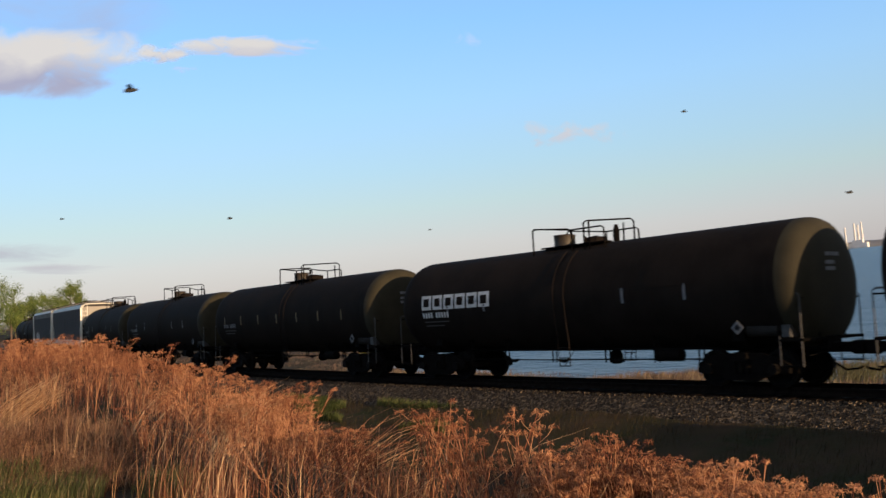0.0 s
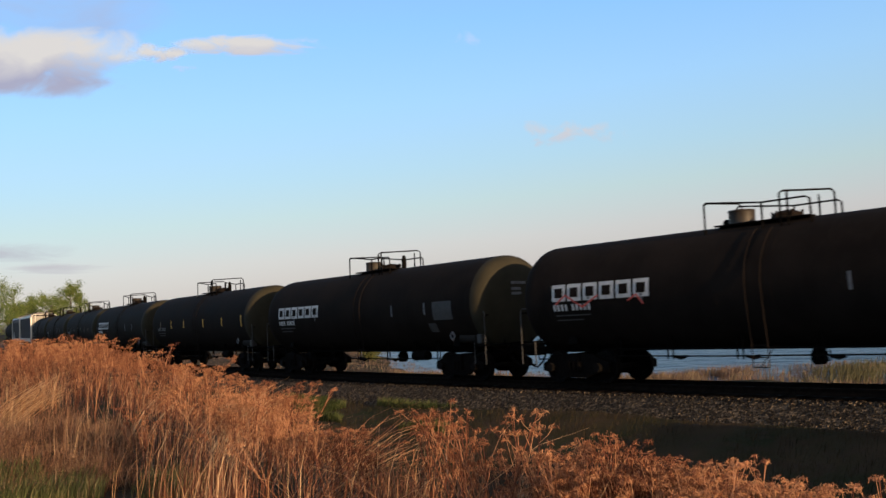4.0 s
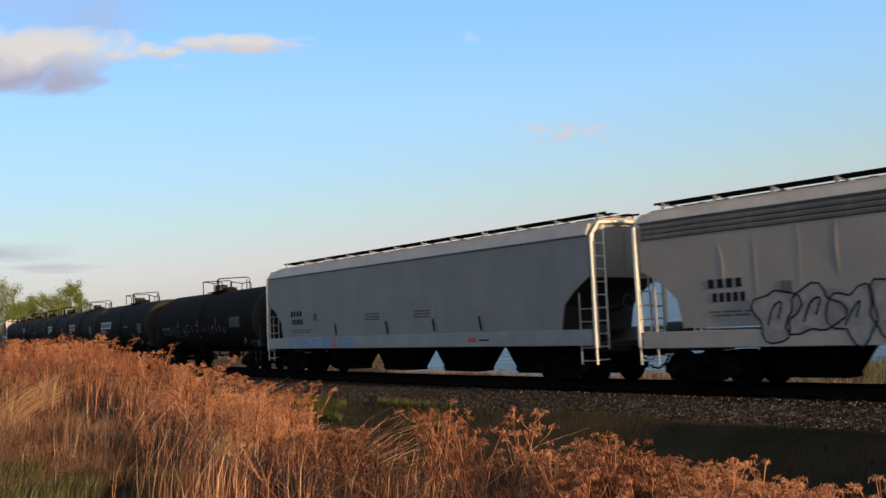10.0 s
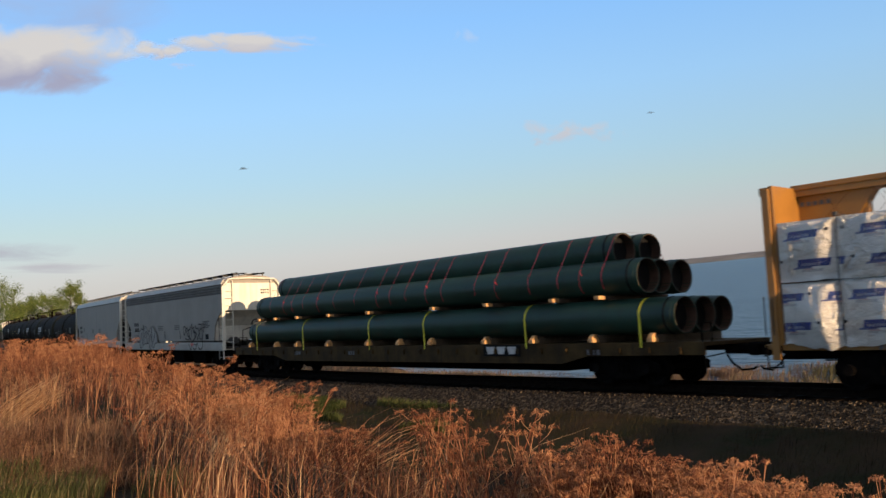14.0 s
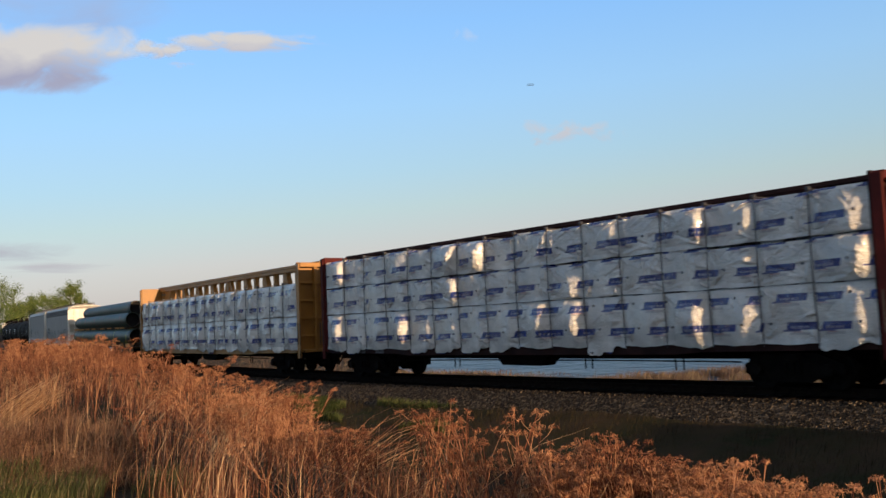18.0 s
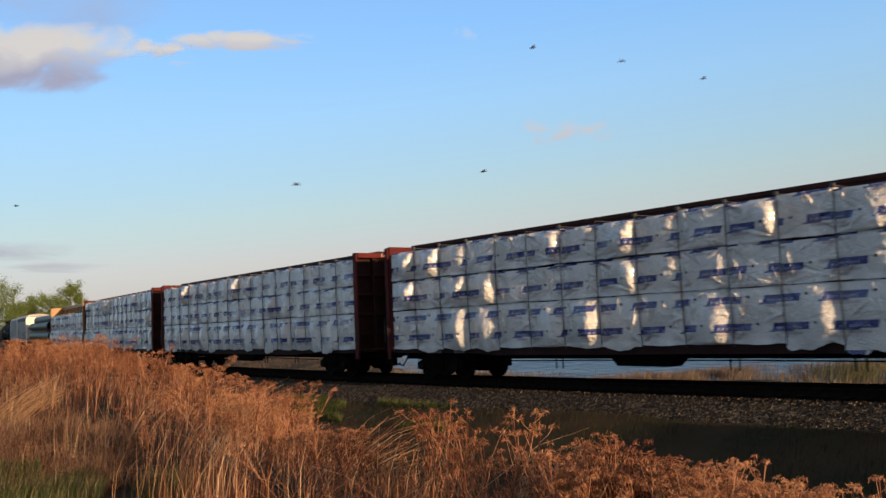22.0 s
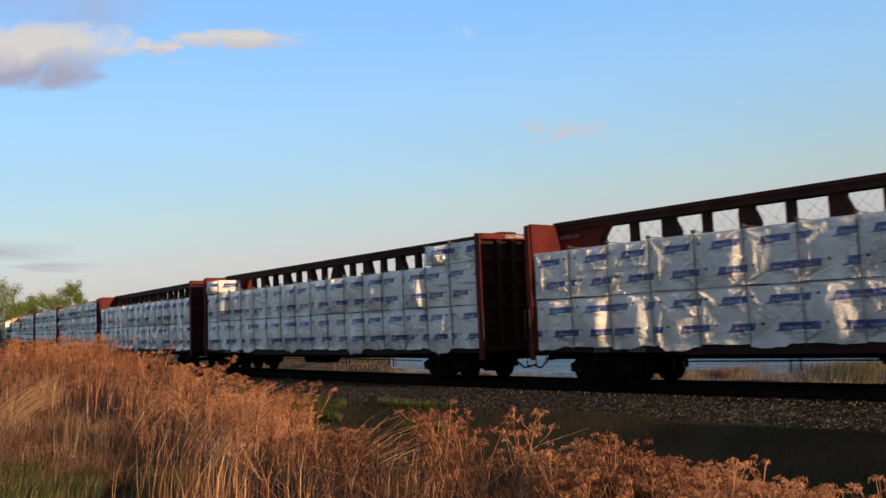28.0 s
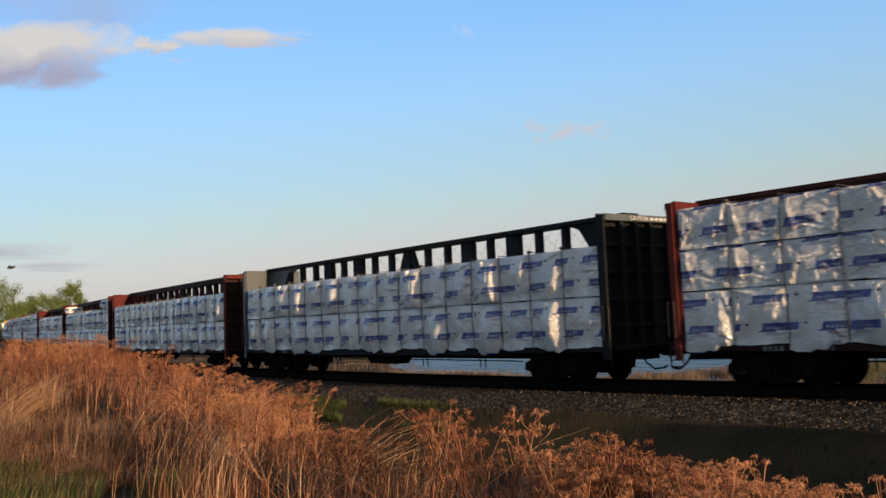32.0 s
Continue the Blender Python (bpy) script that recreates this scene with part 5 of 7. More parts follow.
BUNDLES = {h_: [bundle_mesh(k + int(h_ * 100), h_, 0.02) for k in range(12)] for h_ in (1.40, 1.04, 0.66)}
HANGING = {h_: [bundle_mesh(k + int(h_ * 100) + 50, h_, (0.03, 0.12, 0.05, 0.17, 0.03, 0.08, 0.22, 0.04, 0.06, 0.14, 0.02, 0.10)[k]) for k in range(12)] for h_ in (1.36, 1.40)}
PLAIN = {h_: plain_bundle(h_) for h_ in (1.36, 1.40, 1.04, 0.66)}


def lettering(text, size, material):
    cu = bpy.data.curves.new("lettering", 'FONT')
    cu.body, cu.size, cu.extrude = text, size, 0.003
    ob = bpy.data.objects.new("lettering", cu)
    scene.collection.objects.link(ob)
    bpy.context.view_layer.update()
    me = bpy.data.meshes.new_from_object(ob.evaluated_get(bpy.context.evaluated_depsgraph_get()))
    bpy.data.objects.remove(ob)
    me.materials.clear()
    me.materials.append(M[material])
    return me


CAUTION = lettering("CAUTION", 0.17, "white")


def beam_car(s_lead, paint, dark, tiers, label, seed, extra=()):
    """A centre-beam car with its end bulkheads, and its load of wrapped lumber."""
    L = BEAM_L
    car = new("centre_beam_car")
    h = L / 2
    b0, b1 = -h + 1.17, h - 1.17
    bm = bm_()
    box(bm, b0, b1, -1.33, 1.33, 0.88, 0.99, 0.01)
    part("deck", bm, dark, car)
    for sy in (-1, 1):
        bm = bm_()
        prism(bm, [(b0, 0.985), (b1, 0.985), (b1, 0.84), (b1 - 4.6, 0.80), (b1 - 5.4, 0.74), (b0 + 5.4, 0.74), (b0 + 4.6, 0.80), (b0, 0.84)], min(sy * 1.28, sy * 1.34), max(sy * 1.28, sy * 1.34), "y")
        part("side_sill", bm, dark, car)
    bm = bm_()
    box(bm, -h + 0.7, h - 0.7, -0.35, 0.35, 0.58, 0.88, 0.02)
    part("centre_sill", bm, "under", car)
    # top chord and posts
    bm = bm_()
    box(bm, b0, b1, -0.34, 0.34, 4.60, 4.73, 0.02)
    if paint != "navy":
        box(bm, b0, b1, -0.30, -0.22, 4.46, 4.60)
        box(bm, b0, b1, 0.22, 0.30, 4.46, 4.60)
    part("top_chord", bm, dark, car)
    step = 1.19
    for k in range(-8, 9):
        xx = k * step + (0.2 if paint == "navy" else 0.0)
        wide = k in (-5, -3, 3, 5) if paint == "navy" else k % 2 == 0 and abs(k) < 8
        bm = bm_()
        if k == 0:
            # the middle post, with a strut to either side
            box(bm, xx - 0.17, xx + 0.17, -0.12, 0.12, 1.0, 4.61, 0.01)
            for sg in (-1, 1):
                prism(bm, [(xx + sg * 0.17, 4.61), (xx + sg * 0.26, 4.61), (xx + sg * 0.62, 3.75), (xx + sg * 0.46, 3.75), (xx + sg * 0.17, 4.25)], -0.09, 0.09, "y")
        elif not wide:
            box(bm, xx - 0.11, xx + 0.11, -0.11, 0.11, 1.0, 4.61, 0.01)
        elif paint == "navy":
            box(bm, xx - 0.30, xx + 0.30, -0.12, 0.12, 1.0, 4.61, 0.01)
        else:
            prism(bm, [(xx - 0.20, 1.0), (xx - 0.20, 4.61), (xx + 0.22, 4.61), (xx + 0.19, 4.36), (xx + 0.26, 4.22), (xx + 0.34, 4.05), (xx + 0.36, 3.7), (xx + 0.36, 1.0)], -0.12, 0.12, "y")
        part("post", bm, dark, car)
    for k in range(-9, 9):
        xa, xb = (k + 0.22) * step, (k + 0.78) * step
        for sy in (-1, 1):
            bm = bm_()
            tube(bm, [(xa, sy * 0.18, 4.46), (xb, sy * 0.42, 3.72)], 0.0032, 4)
            tube(bm, [(xb, sy * 0.18, 4.46), (xa, sy * 0.42, 3.72)], 0.0032, 4)
            part("tie_cable", bm, "under", car)
    # bulkheads; the rear one's dark colour stands in for shade between the cars
    for sgn, bx in ((-1, b0), (1, b1)):
        bm = bm_()
        xa, xb = sorted((bx, bx - sgn * 0.10))
        box(bm, xa, xb, -1.40, 1.40, 0.9, 4.66, 0.01)
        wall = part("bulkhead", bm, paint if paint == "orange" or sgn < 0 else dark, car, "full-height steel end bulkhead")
        for sy in (-1, 1):
            bm = bm_()
            xa, xb = sorted((bx - sgn * 0.02, bx + sgn * (0.24 if sgn > 0 else 0.17)))
            ya, yb = sorted((sy * 1.38, sy * 1.46))
            box(bm, xa, xb, ya, yb, 0.62, 4.60, 0.012)
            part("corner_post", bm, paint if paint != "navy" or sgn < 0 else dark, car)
            bm = bm_()
            xe = bx + sgn * 0.28
            tube(bm, [(xe, sy * 1.47, 1.2), (xe, sy * 1.47, 2.1)], 0.016, 5)
            tube(bm, [(xe - sgn * 0.2, sy * 1.48, 1.2), (xe - sgn * 0.2, sy * 1.48, 2.1)], 0.016, 5)
            part("grab_iron", bm, "worn", car, "grey worn grab iron")
            bm = bm_()
            tube(bm, [(xe, sy * 1.46, 0.45), (xe, sy * 1.46, 0.95)], 0.02, 5)
            tube(bm, [(xe - sgn * 0.35, sy * 1.46, 0.45), (xe - sgn * 0.35, sy * 1.46, 0.95)], 0.02, 5)
            tube(bm, [(xe, sy * 1.46, 0.46), (xe - sgn * 0.35, sy * 1.46, 0.46)], 0.02, 5)
            part("sill_step", bm, "under", car)
        for yy in (-0.62, 0.0, 0.62):
            bm = bm_()
            xa, xb = sorted((bx, bx + sgn * 0.20))
            box(bm, xa, xb, yy - 0.07, yy + 0.07, 0.9, 4.5, 0.01)
            part("bulkhead_rib", bm, dark if paint != "orange" else paint, wall)
        for zz in (1.55, 2.3, 3.05, 3.8):
            bm = bm_()
            xa, xb = sorted((bx, bx + sgn * 0.12))
            box(bm, xa, xb, -1.37, 1.37, zz - 0.05, zz + 0.05, 0.01)
            part("bulkhead_band", bm, dark, wall)
        bm = bm_()
        xa, xb = sorted((bx - sgn * 0.06, bx + sgn * 0.26))
        box(bm, xa, xb, -1.37, 1.37, 4.45, 4.64, 0.015)
        cap = part("bulkhead_cap", bm, paint, wall)
        # gusset from the bulkhead to the beam
        bm = bm_()
        prism(bm, [(bx - sgn * 0.10, 3.2), (bx - sgn * 0.10, 4.62), (bx - sgn * 2.3, 4.60), (bx - sgn * 1.9, 4.42), (bx - sgn * 1.55, 3.9), (bx - sgn * 1.35, 3.2)], -0.16, 0.16, "y")
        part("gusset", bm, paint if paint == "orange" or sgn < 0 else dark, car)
        bars(car, bx - sgn * 0.1 - (0.9 if sgn > 0 else -0.05), -0.172, 4.22, (0.1,) * 5, 0.10, "dim", 0.06)
        xo = bx + sgn * 0.262
        word = new("caution_lettering", CAUTION)
        word.parent = cap
        word.matrix_local = pose(xo + sgn * 0.003, -sgn * 0.35, 4.49, 90, 0, 90 * sgn)
        for q in range(4):
            bm = bm_()
            ya = sgn * 0.52 + q * 0.2 * sgn
            box(bm, min(xo, xo + sgn * 0.004), max(xo, xo + sgn * 0.004), min(ya, ya + 0.14 * sgn), max(ya, ya + 0.14 * sgn), 4.50, 4.58)
            part("small_print", bm, "white", cap)
        bm = bm_()
        xa, xb = sorted((sgn * (h - 0.75), bx))
        box(bm, xa, xb, -1.3, 1.3, 0.86, 0.98, 0.015)
        part("end_platform", bm, dark, car)
        end_gear(car, sgn * (h - 0.02), sgn)
    # fittings under the floor
    bm = bm_()
    lathe(bm, [(0, 0.06), (0.03, 0.21), (1.1, 0.21), (1.13, 0.06)], 14, y=-0.75, z=0.62, cx=-1.0)
    part("air_reservoir", bm, "under", car, soft=True)
    bm = bm_()
    prism(bm, [(-1.4, 0.75), (-1.1, 0.42), (0.6, 0.40), (1.0, 0.75)], -1.1, -0.5, "y")
    part("brake_gear", bm, "under", car)
    for xx in (-6.4, -6.1, -3.2, -2.95, 2.6, 2.85, 5.7, 5.95):
        bm = bm_()
        tube(bm, [(xx, -1.3, 0.35), (xx, -1.3, 0.8)], 0.022, 5)
        part("hanger", bm, "under", car)
    bm = bm_()
    tube(bm, [(-7.5, -1.1, 0.55), (-2, -1.1, 0.58), (3, -1.1, 0.58), (7.5, -1.1, 0.55)], 0.02, 5)
    part("brake_pipe", bm, "under", car)
    for x, w in ((b0 + 2.2, 0.22), (b0 + 3.4, 0.22)):
        bars(car, x, -1.343, 0.82, (w * 0.4,) * 4, 0.12, "dim", 0.05)
    spin = []
    for sgn in (-1, 1):
        truck_parts(car, sgn * (h - 3.5), spin)
    tagged(car, label, "lumber car", "train")
    rolling(car, s_lead + h)

    load = new("lumber_load")
    tagged(load, "white plastic-wrapped lumber bundles with blue print, strapped down", "lumber load", "train")
    rnd = random.Random(seed)
    n = 16
    for side in (0, 1):
        for k in range(n):
            z = 1.0
            xx = b0 + 0.13 + BUNDLE_W / 2 + k * BUNDLE_W
            for hh in tiers + ((0.66,) if k in extra and side == 0 else ()):
                me = PLAIN[hh] if side else (HANGING if z < 1.1 else BUNDLES)[hh][rnd.randrange(12)]
                ob = new("lumber_package", me)
                ob.parent = load
                ob.matrix_local = pose(xx * (1 if side == 0 else 1), 0, z, 0, 0, 0 if side == 0 else 180)
                if side == 1:
                    ob.location.x = xx
                ob.scale = (1, 1, rnd.uniform(0.985, 1.0) if hh == tiers[0] else rnd.uniform(0.95, 1.03))
                z += hh + 0.006
            if k and side == 0:
                bm = bm_()
                xs_ = xx - BUNDLE_W / 2
                tube(bm, [(xs_, -1.385, 0.92), (xs_ + rnd.uniform(-0.02, 0.02), -1.43, 1.0 + (z - 1) * 0.3), (xs_ + rnd.uniform(-0.02, 0.02), -1.43, 1.0 + (z - 1) * 0.7), (xs_, -1.40, z + 0.012), (xs_, -0.2, z + 0.02)], 0.015, 5)
                st = part("strap", bm, "strap", load)
                if rnd.random() < 0.75:
                    bm = bm_()
                    box(bm, xs_ - 0.05, xs_ + 0.05, -1.44, -1.34, z - 0.03, z + 0.06, 0.01)
                    part("corner_guard", bm, "strap", st)
    rolling(load, s_lead + h)
    return car, spin


# ---------------------------------------------------------------- the train, from its head to its tail
spins = []
TICK = [(-6.0 + 1.9 * k, "dimyellow") for k in range(7)]
YT = [(-5.6, "dimyellow"), (-3.65, "yellow"), (-1.52, "yellow"), (1.52, "yellow"), (4.2, "yellow"), (6.7, "yellow")]
FAINT = [(-4.8, "dim"), (-3.0, "dim"), (2.6, "dim"), (4.6, "dim")]
PANEL = ((5.1, 2.24, 1.06, 0.62, "worn"), (4.73, 1.68, 0.44, 0.34, "worn"))
first = -25.9
dark_tank = "black painted tank car with a railed top platform"
tank_list = [
    (-5, 2, dark_tank, False, [], ()), (-4, 3, dark_tank, False, [], ()),
    (-3, 2, dark_tank, False, FAINT, ()), (-2, 3, dark_tank, False, FAINT, ()),
    (-1, 3, "black tank car with thin yellow reflector strips", False, [(x, "dimyellow") for x, _ in TICK], ()),
    (0, 2, "black tank car with white lettering blocks on its side", True, FAINT, ((3.4, 2.75, 1.5, 0.5, "tank"),)),
    (1, 4, "black tank car with bright yellow reflector strips", False, YT, ()),
    (2, 2, "black tank car with white lettering blocks and faded panels", True, [(x, "dim") for x, _ in FAINT], PANEL),
    (3, 5, "black tank car with white lettering blocks and pink scrawls", True, FAINT, PANEL),
    (4, 5, "black tank car with white lettering blocks and white scrawls", True, [], ((1.5, 2.37, 0.45, 0.13, "dimyellow"), (1.98, 2.37, 0.63, 0.12, "worn"), *PANEL)),
    (5, 5, "black tank car with pale spray-painted scrawls along its side", False, [(-0.2, "dimyellow"), (2.4, "dimyellow"), (5.2, "dimyellow"), (-3.4, "dim")], ((4.3, 2.3, 1.3, 0.5, "worn"),)),
]
for k, lid, label, logo, ticks, panels in tank_list:
    lead = first + k * TANK_L if k >= -3 else first - 3 * TANK_L - 2 * 20.9 + (k + 3) * TANK_L
    car, sp = tank_car(lead, lid, label, logo, ticks, panels)
    if k >= -3:
        spins.append((sp, lead + TANK_L / 2))
    rnd = random.Random(40 + k)
    if k == 4:
        for pts in ([(-4.2, 1.85), (-4.2, 2.3), (-3.9, 2.2), (-4.1, 2.05), (-3.6, 1.95), (-3.5, 1.65)], [(-4.5, 2.05), (-4.2, 2.15), (-3.8, 2.05)],
                    [(-1.85, 2.0), (-1.8, 1.65), (-1.5, 1.6)], [(-1.4, 1.85), (-1.4, 1.6), (-1.15, 1.6), (-1.12, 1.85)], [(-1.0, 1.6), (-1.0, 1.9), (-0.8, 1.65), (-0.7, 1.92)]):
            stroke(car, pts, 0.06, "grafflight" if pts[0][0] > -3 else "dim", on_tank)
        for q in range(6):
            x = 3.32 + 0.17 * q
            stroke(car, [(x, 1.62), (x - 0.05, 1.8 + 0.06 * (q % 3)), (x + 0.12, 1.72), (x + 0.1, 1.95 + 0.1 * (q % 2))], 0.06, "dimyellow", on_tank)
    if k == 3:
        for pts in ([(-6.0, 2.2), (-5.6, 2.45), (-5.0, 2.1), (-4.4, 2.4)], [(-3.4, 2.2), (-3.1, 2.35), (-2.9, 2.1)]):
            stroke(car, pts, 0.05, "graffred", on_tank)
    if k == 5:
        GL = {"N": [[(0, 0), (0, 1), (0.6, 0), (0.6, 1)]], "E": [[(0.6, 0), (0, 0), (0, 1), (0.6, 1)], [(0, 0.5), (0.5, 0.5)]],
              "W": [[(0, 1), (0.2, 0), (0.4, 0.7), (0.6, 0), (0.8, 1)]], "F": [[(0, 0), (0, 1), (0.6, 1)], [(0, 0.5), (0.5, 0.5)]], "I": [[(0.2, 0), (0.2, 1)]]}
        x = -4.15
        for ch in "NEWFIE":
            for ln in GL[ch]:
                stroke(car, [(x + 0.75 * p[0] + rnd.uniform(-0.04, 0.04), 1.62 + 0.62 * p[1] + rnd.uniform(-0.04, 0.04)) for p in ln], 0.048, "grafflight", on_tank)
            x += 0.74
        for q in range(7):
            stroke(car, [(x + 0.5 * q + rnd.uniform(0, 0.4), 1.7 + rnd.uniform(0, 0.55)) for _ in range(4)], 0.05, "grafflight", on_tank)
        stroke(car, [(-4.9, 2.2), (-4.5, 1.95), (-4.9, 1.75)], 0.06, "grafflight", on_tank)

for k in range(2):
    car, sp = hopper_car(first - 3 * TANK_L - 20.9 * (k + 1), 20.9, "hopsoot", k == 1, "grey covered hopper car with a cream end", tags=False)
car, sp = hopper_car(74.9, 20.95, "hopgrey", False, "light grey covered hopper car with blue scrawls on its sill", blue=True)
spins.append((sp, 74.9 + 20.95 / 2))
car, sp = hopper_car(95.85, 19.65, "hopdark", True, "worn grey hopper car with outlined graffiti and cream end")
spins.append((sp, 95.85 + 19.65 / 2))
car, sp = flat_car(115.65, 27.95)
spins.append((sp, 115.65 + 27.95 / 2))
FULL, LOW = (1.36, 1.04, 1.04), (1.40, 1.40)
RED = "oxide red centre-beam lumber car"
beam_list = [
    (143.6, "orange", "orange", LOW, "yellow-orange centre-beam lumber car", None),
    (168.1, "oxide", "oxdark", FULL, RED, None), (192.55, "oxide", "oxdark", FULL, RED, None), (217.1, "oxide", "oxdark", FULL, RED, None),
    (241.7, "oxide", "oxdark", LOW, RED, None), (266.3, "oxide", "oxdark", LOW, RED, (0, 14, 15)), (290.95, "oxide", "oxdark", LOW, RED, None),
    (315.75, "navy", "trussblack", LOW, "dark grey centre-beam lumber car", None), (340.45, "oxide", "oxdark", FULL, RED, None),
    (365.1, "oxide", "oxdark", LOW, RED, None), (389.8, "oxide", "oxdark", LOW, RED, None),
]
for k, (lead, paint, dark, tiers, label, extra) in enumerate(beam_list):
    car, sp = beam_car(lead, paint, dark, tiers, label, 70 + k, extra or ())
    if k < 9:
        spins.append((sp, lead + BEAM_L / 2))


# ---------------------------------------------------------------- plants
def island_material(name, lo, mid, hi, rough=0.8, trans=0.0):
    """Leaves or stalks, every piece with its own shade between three colours."""
    m = bpy.data.materials.new(name)
    m.use_nodes = True
    n, l = m.node_tree.nodes, m.node_tree.links
    p = n["Principled BSDF"]
    p.inputs["Roughness"].default_value = rough
    p.inputs["Specular IOR Level"].default_value = 0.2
    geo = n.new("ShaderNodeNewGeometry")
    r = n.new("ShaderNodeValToRGB")
    r.color_ramp.elements[0].color, r.color_ramp.elements[1].color = (*lo, 1), (*hi, 1)
    e_ = r.color_ramp.elements.new(0.5)
    e_.color = (*mid, 1)
    co = n.new("ShaderNodeTexCoord")
    big = n.new("ShaderNodeTexNoise")
    big.inputs["Scale"].default_value = 0.9
    k = n.new("ShaderNodeMapRange")
    k.inputs[1].default_value, k.inputs[2].default_value, k.inputs[3].default_value, k.inputs[4].default_value = 0.35, 0.65, -0.3, 0.3
    add = n.new("ShaderNodeMath")
    l.new(co.outputs["Object"], big.inputs[0]), l.new(big.outputs[0], k.inputs[0])
    l.new(geo.outputs["Random Per Island"], add.inputs[0]), l.new(k.outputs[0], add.inputs[1])
    l.new(add.outputs[0], r.inputs[0]), l.new(r.outputs[0], p.inputs["Base Color"])
    if trans:
        t = n.new("ShaderNodeBsdfTranslucent")
        mix = n.new("ShaderNodeMixShader")
        mix.inputs[0].default_value = trans
        l.new(r.outputs[0], t.inputs[0]), l.new(p.outputs[0], mix.inputs[1]), l.new(t.outputs[0], mix.inputs[2])
        l.new(mix.outputs[0], n["Material Output"].inputs[0])
    return m


M["weed"] = island_material("dry_weed", (0.07, 0.020, 0.012), (0.21, 0.074, 0.038), (0.58, 0.30, 0.16), trans=0.12)
M["seed"] = island_material("seed_heads", (0.09, 0.029, 0.015), (0.26, 0.098, 0.047), (0.55, 0.28, 0.14), trans=0.12)
M["straw"] = island_material("dry_straw", (0.20, 0.085, 0.045), (0.48, 0.27, 0.14), (0.70, 0.48, 0.28), trans=0.15)
M["green"] = island_material("grass_green", (0.045, 0.055, 0.020), (0.10, 0.115, 0.040), (0.30, 0.24, 0.12), trans=0.25)
# darker copy of the green grass, the shade beside the track in its colour
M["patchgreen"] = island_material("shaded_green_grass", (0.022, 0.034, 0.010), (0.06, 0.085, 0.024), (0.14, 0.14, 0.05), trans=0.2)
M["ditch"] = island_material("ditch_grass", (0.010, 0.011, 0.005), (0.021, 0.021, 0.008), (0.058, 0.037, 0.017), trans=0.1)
M["reed"] = island_material("dry_reed", (0.13, 0.078, 0.058), (0.18, 0.122, 0.092), (0.16, 0.14, 0.09), trans=0.2)
M["youngreed"] = island_material("young_reed", (0.07, 0.07, 0.036), (0.11, 0.105, 0.054), (0.15, 0.125, 0.075), trans=0.2)
M["leaf"] = island_material("young_leaf", (0.06, 0.095, 0.024), (0.125, 0.175, 0.042), (0.24, 0.27, 0.08), trans=0.35)


M["dryg"] = island_material("dry_red_grass", (0.05, 0.017, 0.012), (0.15, 0.056, 0.034), (0.40, 0.20, 0.115), trans=0.12)
M["matted"] = island_material("matted_straw", (0.09, 0.045, 0.030), (0.24, 0.125, 0.078), (0.45, 0.29, 0.18), trans=0.12)
M["shrubleaf"] = island_material("shrub_leaf", (0.05, 0.06, 0.018), (0.10, 0.11, 0.03), (0.17, 0.16, 0.05), trans=0.25)


class Heap:
    """Gathers triangles in arrays."""
    def __init__(self):
        self.v, self.f, self.m, self.n = [], [], [], 0

    def add(self, v, f, m=0):
        self.m += [m] * len(f)
        self.v.append(np.asarray(v, dtype=np.float32))
        self.f.append(np.asarray(f, dtype=np.int32) + self.n)
        self.n += len(v)

    def mesh(self, name, *mats):
        return array_mesh(name, np.concatenate(self.v), np.concatenate(self.f), *mats)


def stalk(h, pts, r0, r1):
    """A thin three-sided stalk through points."""
    pts = np.asarray(pts, dtype=float)
    n = len(pts)
    v = []
    for i, p in enumerate(pts):
        r = r0 + (r1 - r0) * i / (n - 1)
        v += [p + (r, 0, 0), p + (-0.5 * r, 0.87 * r, 0), p + (-0.5 * r, -0.87 * r, 0)]
    f = []
    for i in range(n - 1):
        for k in range(3):
            a_, b_ = i * 3 + k, i * 3 + (k + 1) % 3
            f += [(a_, b_, b_ + 3), (a_, b_ + 3, a_ + 3)]
    h.add(v, f)


TET = np.array([(1, 1, 1), (-1, -1, 1), (-1, 1, -1), (1, -1, -1)], dtype=float) * 0.6
TETF = [(0, 1, 2), (0, 3, 1), (0, 2, 3), (1, 3, 2)]


